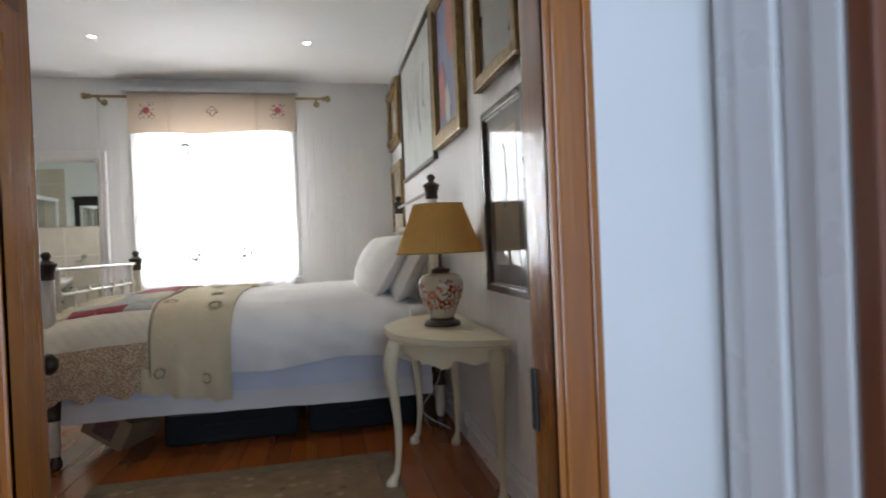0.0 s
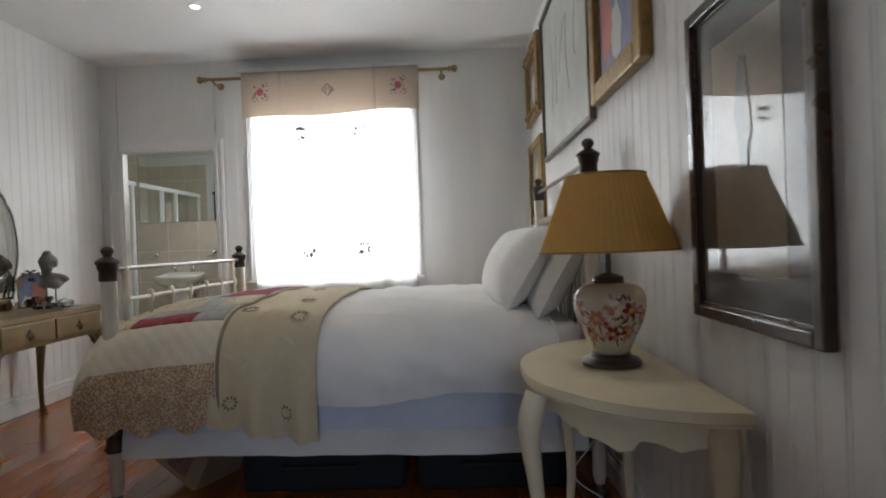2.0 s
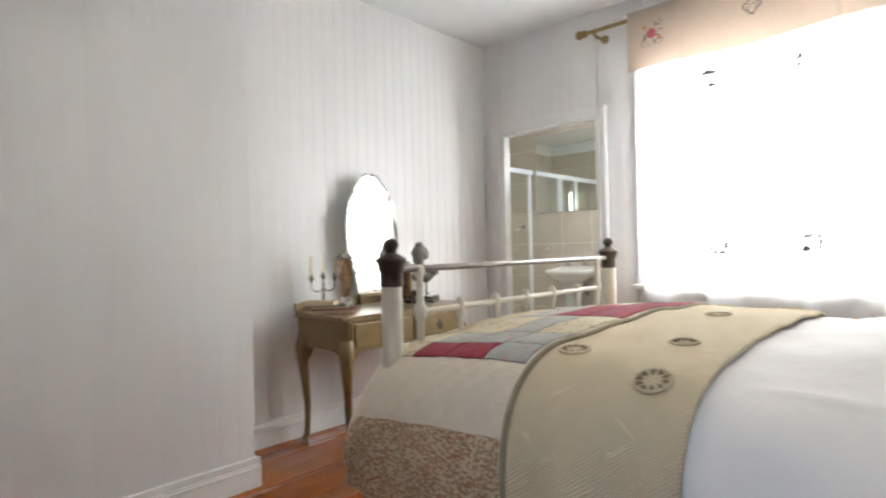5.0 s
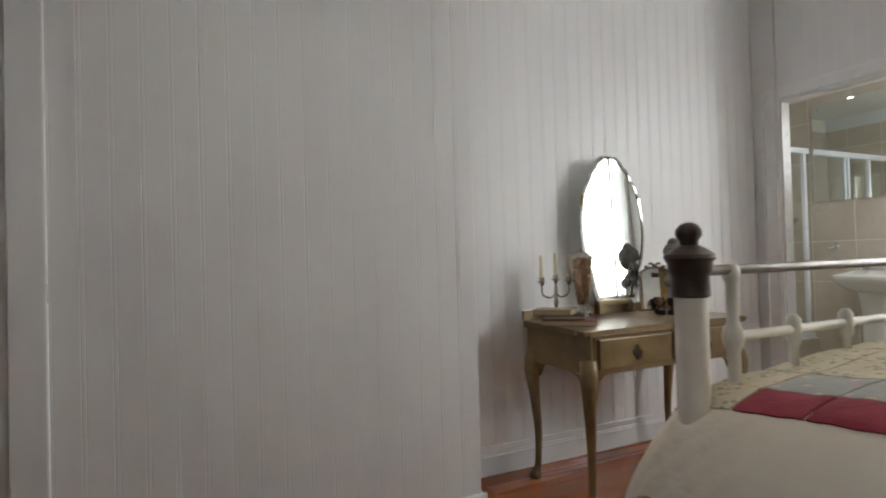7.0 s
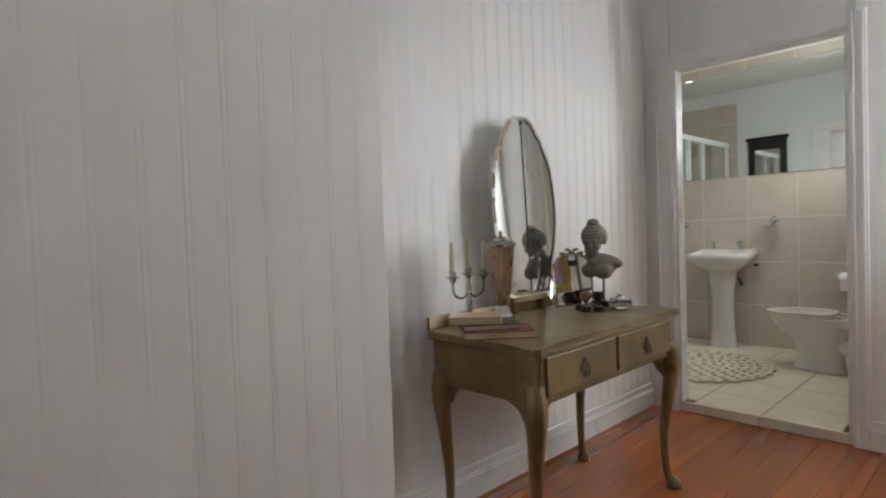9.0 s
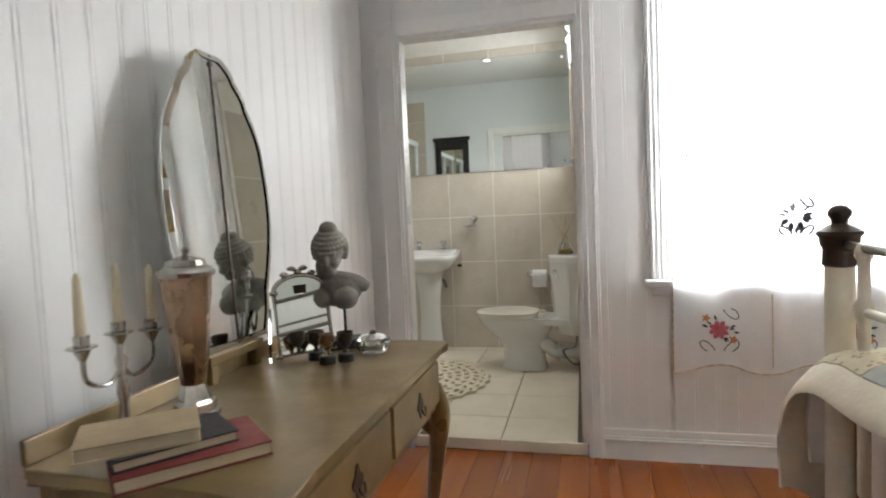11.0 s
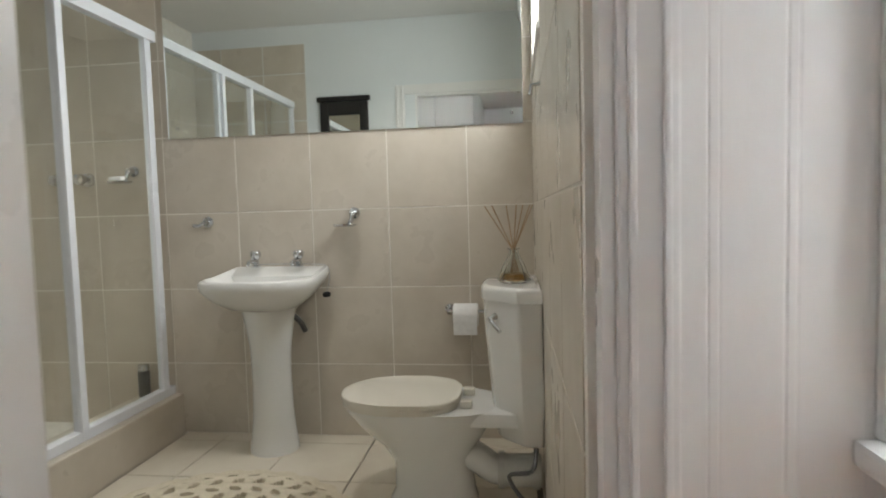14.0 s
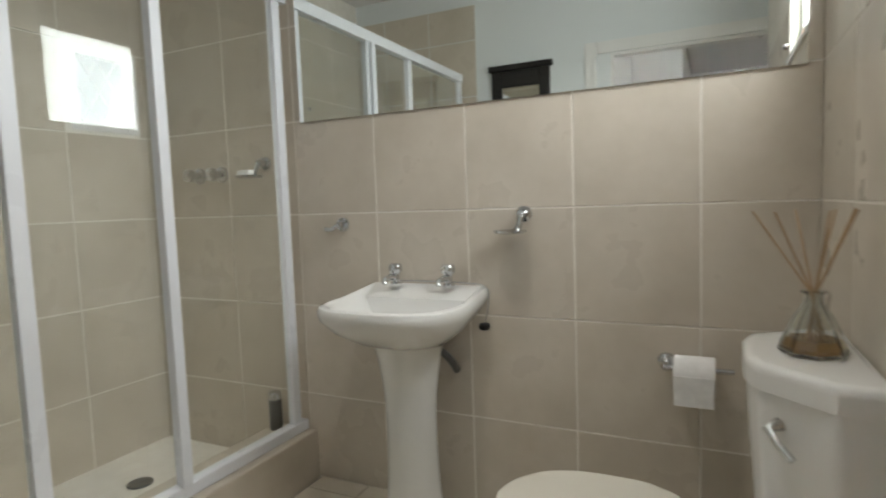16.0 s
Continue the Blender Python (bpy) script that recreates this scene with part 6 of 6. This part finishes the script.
soap_holder(-2.90, 1.155, "soap_holder", "chrome soap dish holder on the tiled wall")
sh = soap_holder(-4.06, 1.40, "soap_holder", "chrome soap dish with white soap in the shower")
part("soap", box(-4.13, B_NORTH - 0.105, 1.3745, -4.06, B_NORTH - 0.055, 1.395, 0.008), PAPER, sh, "white soap bar", True)
for x in (-4.46, -4.32):
    tt = thing("shower_tap", (x, B_NORTH, 1.39), "chrome shower tap on the tiled wall", "tap", "shower taps")
    part("rose", turned([(0.036, B_NORTH - 0.002), (0.034, B_NORTH - 0.012), (0.016, B_NORTH - 0.02), (0.014, B_NORTH - 0.045)], (x, 0, 1.39), 20, axis="y"), CHROME, tt, smooth=True)
    part("knob", turned([(0.014, B_NORTH - 0.045), (0.028, B_NORTH - 0.05), (0.028, B_NORTH - 0.075), (0.01, B_NORTH - 0.082)], (x, 0, 1.39), 8, axis="y"), CHROME, tt)

# toilet, its bowl pointing away from the window wall
YC = 7.33
wc = thing("toilet", (-2.45, YC, BF), "white ceramic toilet with ivory seat and corner cistern", "toilet")


def egg(x0, x1, w, n=40, flat=0.0):
    """A rounded seat outline, its long way along x; the back end is squarer."""
    pts = []
    for k in range(n):
        a = 2 * math.pi * k / n
        c, s = math.cos(a), math.sin(a)
        cx = (x0 + x1) / 2
        e = 1.0 if c < 0 else 0.6
        pts.append((cx + (x1 - x0) / 2 * math.copysign(abs(c) ** e, c), YC + w / 2 * math.copysign(abs(s) ** (0.9 if c < 0 else 0.75), s)))
    return pts


bm = bmesh.new()
loops = []
for x0, x1, w, z in ((-2.62, -2.28, 0.22, BF), (-2.62, -2.28, 0.22, BF + 0.015), (-2.60, -2.29, 0.19, BF + 0.05), (-2.60, -2.30, 0.18, 0.22), (-2.65, -2.28, 0.22, 0.29), (-2.73, -2.24, 0.30, 0.36), (-2.78, -2.22, 0.345, 0.42), (-2.785, -2.20, 0.355, 0.45)):
    loops.append([bm.verts.new((x, y, z)) for x, y in egg(x0, x1, w)])
for a, b in zip(loops, loops[1:]):
    for k in range(40):
        bm.faces.new((a[k], a[(k + 1) % 40], b[(k + 1) % 40], b[k]))
bm.faces.new(loops[0])
bm.faces.new(loops[-1])
part("bowl", bm, CERAM, wc, smooth=True)
part("shelf", box(-2.34, YC - 0.14, 0.395, -2.06, YC + 0.14, 0.4495, 0.015), CERAM, wc, smooth=True)
part("outlet", swept(curve_pts([(-2.36, YC - 0.02, 0.28), (-2.28, YC - 0.02, 0.24), (-2.22, YC, 0.19), (-2.17, YC, 0.185)], 5), 0.055, 16), CERAM, wc, smooth=True)
st_ = part("seat", slab(egg(-2.795, -2.34, 0.375), 0.4505, 0.470, bevel=0.006), SEATP, wc, "ivory plastic seat", True)
part("lid", slab(egg(-2.80, -2.335, 0.38), 0.4715, 0.490, bevel=0.008), SEATP, wc, "closed ivory lid", True)
for dy in (-0.075, 0.075):
    part("hinge", box(-2.334, YC + dy - 0.02, 0.450, -2.29, YC + dy + 0.02, 0.478, 0.006), SEATP, wc, smooth=True)
plan = [(-2.034, 7.13), (-2.12, 7.13), (-2.235, 7.24), (-2.25, 7.30), (-2.25, 7.44), (-2.235, 7.50), (-2.12, 7.58), (-2.034, 7.58)]


def shrink(p, s, cx=-2.034, cy=7.355):
    return [(cx + (x - cx) * s, cy + (y - cy) * s) for x, y in p]


bm = bmesh.new()
loops = []
for s, z in ((0.72, 0.33), (0.78, 0.345), (0.86, 0.5), (0.95, 0.74), (0.97, 0.85)):
    loops.append([bm.verts.new((x, y, z)) for x, y in shrink(plan, s)])
for a, b in zip(loops, loops[1:]):
    for k in range(len(plan)):
        bm.faces.new((a[k], a[(k + 1) % len(plan)], b[(k + 1) % len(plan)], b[k]))
bm.faces.new(loops[0])
bm.faces.new(loops[-1])
bmesh.ops.bevel(bm, geom=[e for e in bm.edges if abs(e.verts[0].co.z - e.verts[1].co.z) > 0.01], offset=0.014, segments=3, profile=0.5, affect="EDGES")
cs = part("cistern", bm, CERAM, wc, smooth=True)
part("cistern_lid", slab(plan, 0.852, 0.903, bevel=0.02), CERAM, cs, smooth=True)
part("flush_lever", swept(((-2.195, 7.215, 0.795), (-2.215, 7.20, 0.79), (-2.20, 7.178, 0.77), (-2.18, 7.158, 0.752)), [0.014, 0.009, 0.008, 0.008], 10), CHROME, cs, "chrome flush lever", True)
part("flush_bend", swept(curve_pts([(-2.10, 7.30, 0.335), (-2.10, 7.30, 0.40), (-2.16, 7.31, 0.42)], 4), 0.022, 12), CERAM, wc, smooth=True)
wp = thing("waste_pipe", (-2.12, YC, BF), "white plastic soil pipe with a flexible water hose", "pipe")
part("soil_pipe", swept(((-2.20, YC, 0.185), (-2.04, YC, 0.185)), 0.06, 20), PLASTIC, wp, smooth=True)
for x in (-2.19, -2.06):
    part("pipe_collar", swept(((x - 0.012, YC, 0.185), (x + 0.012, YC, 0.185)), 0.068, 20), PLASTIC, wp, smooth=True)
part("hose", swept(curve_pts([(-2.06, 7.18, 0.33), (-2.08, 7.16, 0.26), (-2.16, 7.20, 0.22), (-2.10, 7.17, 0.14), (-2.037, 7.17, 0.13)], 6), 0.008, 8), GREYCAN, wp, "braided water hose", True)

# reed diffuser
RX, RY, RZ = -2.128, 7.335, 0.9035
rdf = thing("reed_diffuser", (RX, RY, RZ), "glass bottle of amber oil with brown scent reeds", "reed diffuser")
part("bottle", turned([(0.0561, 0.0000), (0.0610, 0.0061), (0.0586, 0.0195), (0.0366, 0.0708), (0.0171, 0.1037), (0.0159, 0.1196), (0.0220, 0.1220), (0.0220, 0.1269), (0.0134, 0.1269), (0.0122, 0.1049), (0.0329, 0.0671), (0.0537, 0.0171), (0.0537, 0.0073), (0.0049, 0.0061)], (RX, RY, RZ), 8), GLASS, rdf)
part("oil", turned([(0.0512, 0.0079), (0.0512, 0.0159), (0.0439, 0.0317), (0.0037, 0.0317)], (RX, RY, RZ), 8), OIL, rdf, "amber oil")
for k, (dx, dy) in enumerate(((-0.085, 0.02), (-0.06, -0.05), (-0.02, 0.05), (0.03, 0.02), (0.01, -0.05), (0.05, -0.02), (0.06, 0.04))):
    part("reed", swept(((RX - dx * 0.25, RY - dy * 0.25, RZ + 0.02), (RX + dx * 0.08, RY + dy * 0.08, RZ + 0.125), (RX + dx * 1.25, RY + dy * 1.5, RZ + 0.285)), 0.0024, 5), REED, rdf)

# toilet roll
rl = thing("toilet_roll_holder", (-2.40, B_NORTH, 0.69), "chrome holder with a white toilet roll", "toilet roll holder")
part("rose", turned([(0.028, B_NORTH - 0.002), (0.026, B_NORTH - 0.012), (0.012, B_NORTH - 0.018), (0.011, B_NORTH - 0.07)], (-2.44, 0, 0.70), 18, axis="y"), CHROME, rl, smooth=True)
part("bar", swept(((-2.445, B_NORTH - 0.07, 0.70), (-2.25, B_NORTH - 0.07, 0.70)), 0.008, 10), CHROME, rl, smooth=True)
part("roll", turned([(0.018, -2.415), (0.052, -2.415), (0.054, -2.41), (0.054, -2.305), (0.052, -2.30), (0.018, -2.30)], (0, B_NORTH - 0.07, 0.685), 28, axis="x"), PAPER, rl, "white paper roll", True)
part("loose_sheet", box(-2.413, B_NORTH - 0.126, 0.60, -2.302, B_NORTH - 0.1235, 0.69), PAPER, rl)

# shower
KX0, KX1 = -4.08, -3.85
kb = structure("trim_shower_kerb", box(KX0, B_SOUTH + 0.033, 0.0, KX1, B_NORTH - 0.003, 0.27, 0.008), TILE, "beige tiled shower kerb", "shower kerb")
structure("floor_shower", box(B_LEFT + 0.003, B_SOUTH + 0.033, 0.0, KX0 - 0.001, B_NORTH - 0.003, 0.10), GROUT, "cream tiled shower floor", "floor")
en = thing("shower_enclosure", (-3.92, 7.0, 0.271), "white aluminium framed sliding glass shower enclosure", "shower enclosure")
EXC = -3.915
posts = (7.86, 7.30, 6.86, 6.13)
for y in posts:
    part("post", box(EXC - 0.018, y - 0.022, 0.271, EXC + 0.018, y + 0.022, 2.1, 0.004), ALU, en)
for z0, z1, nm in ((0.271, 0.315, "bottom_rail"), (2.06, 2.115, "top_rail")):
    part(nm, box(EXC - 0.026, 6.105, z0, EXC + 0.026, 7.918, z1, 0.004), ALU, en)
part("sliding_stile", box(EXC + 0.019, 7.265, 0.316, EXC + 0.040, 7.30, 2.058, 0.004), ALU, en)
for (a, b), off in zip(zip(posts[1:], posts), (0.0, -0.012, 0.0)):
    g = part("glass_pane", box(EXC + off - 0.003, a + 0.01, 0.30, EXC + off + 0.003, b - 0.01, 2.08), GLASS, en)
    g.visible_shadow = False
dn = thing("floor_drain", (-4.47, 7.52, 0.101), "round grey metal shower drain", "drain")
part("grate", turned([(0.05, 0.1005), (0.05, 0.106), (0.044, 0.108), (0.003, 0.108)], (-4.47, 7.52, 0), 24), GREYCAN, dn)
cn = thing("canister", (-4.03, 7.86, 0.271), "small dark grey shaving canister on the shower kerb", "canister")
part("body", turned([(0.026, 0.271), (0.028, 0.275), (0.028, 0.40), (0.026, 0.404)], (-4.03, 7.865, 0), 20), GREYCAN, cn, smooth=True)
part("cap", turned([(0.027, 0.4045), (0.027, 0.43), (0.02, 0.436)], (-4.03, 7.865, 0), 20), CHROME, cn, smooth=True)
# blind gathered over the high window
bl = thing("window_blind", (-2.06, 7.43, 2.3), "grey striped fabric blind gathered at the top of the high window", "blind")


def blind_fn(u, v):
    return (-2.05 - 0.03 * abs(math.sin(v * 9)), 7.06 + u * 0.74, 2.56 - v * 0.24), (-1, 0, 0)


part("cloth", sheet(blind_fn, 8, 24, 0.003), surf("grey_blind_cloth", (0.5, 0.51, 0.5), (0.38, 0.39, 0.38), 0.9, scale=30), bl)
hd = thing("window_catch", (-2.04, 7.08, 1.55), "small chrome hook on the tiled wall", "hook")
part("hook", swept(((-2.0325, 7.08, 1.57), (-2.06, 7.08, 1.565), (-2.065, 7.08, 1.535)), 0.007, 8), CHROME, hd, smooth=True)

# crocheted bath mat
MX, MY = -3.22, 6.92
mt = thing("bath_mat", (MX, MY, BF + 0.001), "round cream openwork rope bath mat on the tiled floor", "bath mat")
bm = bmesh.new()
NR, NA, MR = 66, 420, 0.56
grid = [[bm.verts.new((MX + (0.02 + (MR - 0.02) * i / NR) * (1 + 0.018 * math.cos(28 * 2 * math.pi * j / NA) * (i / NR) ** 6) * math.cos(2 * math.pi * j / NA),
                       MY + (0.02 + (MR - 0.02) * i / NR) * (1 + 0.018 * math.cos(28 * 2 * math.pi * j / NA) * (i / NR) ** 6) * math.sin(2 * math.pi * j / NA), BF + 0.002)) for j in range(NA)] for i in range(NR + 1)]


def opening(r, a):
    """True inside one of the slanting leaf-shaped openings of the rope work."""
    row = int(r / 0.062)
    n = max(5, int((row + 0.5) * 0.062 * 2 * math.pi / 0.088))
    u = (a / (2 * math.pi) * n + 0.5 * (row % 2)) % 1 - 0.5
    v = (r / 0.062) % 1 - 0.5
    u, v = u + 0.45 * v * (1 if row % 3 else -1), v
    return row > 0 and r < MR - 0.03 and (u / 0.26) ** 2 + (v / 0.34) ** 2 < 1


for i in range(NR):
    for j in range(NA):
        if not opening(0.02 + (MR - 0.02) * (i + 0.5) / NR, 2 * math.pi * (j + 0.5) / NA):
            bm.faces.new((grid[i][j], grid[i + 1][j], grid[i + 1][(j + 1) % NA], grid[i][(j + 1) % NA]))
bmesh.ops.delete(bm, geom=[v for v in bm.verts if not v.link_faces], context="VERTS")
top = bmesh.ops.extrude_face_region(bm, geom=bm.faces[:])
for v in top["geom"]:
    if isinstance(v, bmesh.types.BMVert):
        r = math.hypot(v.co.x - MX, v.co.y - MY)
        v.co.z += 0.017 + 0.004 * math.cos(2 * math.pi * r / 0.062)
part("rope_work", bm, MATC, mt, smooth=True)

# ---- boards, planks and tiles, piece by piece ----


def mesh_of(name, bm, material):
    me = bpy.data.meshes.new(name)
    bmesh.ops.recalc_face_normals(bm, faces=bm.faces)
    bm.to_mesh(me)
    bm.free()
    me.materials.append(material)
    return me


BW = 0.0905
half_w = BW / 2
section = [(-half_w, -0.002), (-half_w, BOARD_T - 0.0013), (-half_w + 0.0022, BOARD_T), (half_w - 0.015, BOARD_T), (half_w - 0.0135, BOARD_T - 0.0009), (half_w - 0.012, BOARD_T), (half_w - 0.0022, BOARD_T), (half_w, BOARD_T - 0.0013), (half_w, -0.002)]
BOARD = mesh_of("board", slab(section, 0, 1), WHITE)


def boards(parent, a, b, fixed, yaw, z0, z1):
    """Vertical boards from a to b along a wall; yaw turns their face into the room."""
    n = max(1, round((b - a) / BW))
    w = (b - a) / n
    for i in range(n):
        c = a + w * (i + 0.5)
        at = (c, fixed, z0) if yaw in (0, 180) else (fixed, c, z0)
        piece("board", BOARD, Matrix.Translation(at) @ Matrix.Rotation(radians(yaw), 4, "Z") @ Matrix.Diagonal((w / BW, 1, z1 - z0, 1)), parent)


top = CEILING - 0.001
boards(wall_left, JUT_Y, NORTH, LEFT - BOARD_T, -90, 0.0, top)
boards(wall_jut, SOUTH, 1.045, JUT - BOARD_T, -90, 0.0, top)
boards(wall_jut, 1.048, 1.825, JUT - BOARD_T, -90, 2.12, top)
boards(wall_jut, 1.825, JUT_Y, JUT - BOARD_T, -90, 0.0, top)
boards(wall_jut, LEFT, JUT - 0.002, JUT_Y - BOARD_T, 0, 0.0, top)
boards(wall_right, SOUTH, NORTH, RIGHT + BOARD_T, 90, 0.0, top)
boards(wall_north, LEFT, DX0 - 0.02, NORTH + BOARD_T, 180, 0.0, top)
boards(wall_north, DX0, DX1, NORTH + BOARD_T, 180, DZ + 0.01, top)
boards(wall_north, DX1 + 0.02, WX0 - 0.02, NORTH + BOARD_T, 180, 0.0, top)
boards(wall_north, WX0, WX1, NORTH + BOARD_T, 180, 0.0, WZ0 - 0.06)
boards(wall_north, WX0, WX1, NORTH + BOARD_T, 180, WZ1 + 0.02, top)
boards(wall_north, WX1 + 0.02, RIGHT, NORTH + BOARD_T, 180, 0.0, top)

# floorboards run along y, in two or three lengths each
PW = 0.137
rn = random.Random(3)
x = -3.1
plank_meshes = {}
while x < RIGHT + 0.05:
    cuts = [SOUTH - 0.12, rn.uniform(2.2, 4.6), NORTH + 0.02]
    for y0, y1 in zip(cuts, cuts[1:]):
        key = "plank"
        if key not in plank_meshes:
            plank_meshes[key] = mesh_of("plank", box(0.0006, 0, -0.022, PW - 0.0006, 1, 0, 0.0008, seg=1), FLOORW)
        piece("plank", plank_meshes[key], Matrix.Translation((x, y0 + 0.001, rn.uniform(-0.0006, 0.0006))) @ Matrix.Diagonal((1, y1 - y0 - 0.002, 1, 1)), subfloor)
    x += PW
structure("floor_hall", box(-1.5, -1.62, -0.021, 0.875, 0.668, 0.0), FLOORW, "varnished hall floor", "floor")

# bathroom tiles
TP = 0.3875
GAP = 0.006


def tile_mesh(name, w, h, m):
    return mesh_of(name, box(0, -0.0022, 0, w, 0.004, h, 0.0008, seg=1), m)


TILES = {}


def tile(parent, kind, u0, u1, z0, z1, place):
    """One tile with its face along a wall; place(u, z) gives its pose."""
    w, h = round(u1 - u0 - GAP, 4), round(z1 - z0 - GAP, 4)
    if w < 0.02 or h < 0.02:
        return
    key = (kind, w, h)
    if key not in TILES:
        TILES[key] = tile_mesh("tile", w, h, TILE)
    piece("tile", TILES[key], place(u0 + GAP / 2, z0 + GAP / 2), parent)


XJ = [-4.8] + [round(-2.341 - TP * k, 4) for k in range(6, -1, -1)] + [B_RIGHT]
XJ = [x for i, x in enumerate(XJ) if i == 0 or x > -4.79]
ZJ = [BF, 0.427, 0.8135, 1.2, 1.5865, 1.973, 2.36, 2.6]
for u0, u1 in zip(XJ, XJ[1:]):
    for z0, z1 in zip(ZJ, ZJ[1:]):
        tile(wall_bn, "n", u0, u1, z0, z1, lambda u, z: Matrix.Translation((u, B_NORTH, z)) @ Matrix.Diagonal((1, 1, 1, 1)))
YJ = [B_SOUTH + 0.03] + [round(B_NORTH - TP * k, 4) for k in range(4, -1, -1)]


def with_hole(parent, kind, y0, y1, z0, z1, hole, place):
    a, b, c, d = hole
    if y1 <= a or y0 >= b or z1 <= c or z0 >= d:
        return tile(parent, kind, y0, y1, z0, z1, place)
    for q0, q1, r0, r1 in ((y0, min(a, y1), z0, z1), (max(b, y0), y1, z0, z1), (max(a, y0), min(b, y1), z0, min(c, z1)), (max(a, y0), min(b, y1), max(d, z0), z1)):
        if q1 - q0 > 0.03 and r1 - r0 > 0.03:
            tile(parent, kind, q0, q1, r0, r1, place)


for u0, u1 in zip(YJ, YJ[1:]):
    for z0, z1 in zip(ZJ, ZJ[1:]):
        with_hole(wall_bw, "w", u0, u1, z0, z1, (SWY0, SWY1, SWZ0, SWZ1), lambda u, z: Matrix.Translation((B_LEFT, u, z)) @ Matrix.Rotation(radians(90), 4, "Z"))
        if z1 < 2.0:
            with_hole(wall_be, "e", u0, u1, z0, z1, (BWY0, BWY1, BWZ0 - 0.02, BWZ1), lambda u, z: Matrix.Translation((B_RIGHT, u, z)) @ Matrix.Rotation(radians(90), 4, "Z") @ Matrix.Diagonal((1, -1, 1, 1)))
for u0, u1 in zip([-4.8, -4.55, -4.18], [-4.55, -4.18, -3.815]):
    for z0, z1 in zip(ZJ, ZJ[1:]):
        tile(wall_bs, "s", u0, u1, z0, z1, lambda u, z: Matrix.Translation((u, B_SOUTH + 0.03, z)) @ Matrix.Diagonal((1, -1, 1, 1)))
FT = mesh_of("floor_tile", box(0.003, 0.003, BF - 0.014, TP - 0.003, TP - 0.003, BF, 0.0018, seg=1), FTILE)
for k in range(6):
    x0 = -2.44 - TP * (k - 1)
    for j in range(6):
        y0 = B_NORTH - 0.10 - TP * (j)
        x1, y1 = min(x0 + TP, B_RIGHT), min(y0 + TP, B_NORTH)
        xa, ya = max(x0, -3.84), max(y0, 5.965)
        if x1 - xa < 0.03 or y1 - ya < 0.03 or (ya < B_SOUTH and (x1 > DX1 + 0.02 or xa < DX0 - 0.02)):
            if not (y1 > B_SOUTH + 0.03 and x1 - xa >= 0.03 and y1 - ya >= 0.03):
                xa, x1 = max(xa, DX0 + 0.001), min(x1, DX1 - 0.001)
                if x1 - xa < 0.03 or y1 - ya < 0.03:
                    continue
            else:
                ya = max(ya, B_SOUTH + 0.031)
        piece("floor_tile", FT, Matrix.Translation((xa, ya, 0)) @ Matrix.Diagonal(((x1 - xa) / TP, (y1 - ya) / TP, 1, 1)), bath_floor)
# tiled riser of the step
n = 2
for k in range(n):
    a, b = DX0 + 0.002 + (DX1 - DX0 - 0.004) * k / n, DX0 + 0.002 + (DX1 - DX0 - 0.004) * (k + 1) / n
    part("riser_tile", box(a + 0.002, 5.953, 0.001, b - 0.002, 5.969, BF - 0.001, 0.002), FTILE, bath_floor)
part("threshold", box(DX0 + 0.001, 5.9695, 0.0, DX1 - 0.001, 6.1, BF - 0.009), DGROUT, bath_floor)
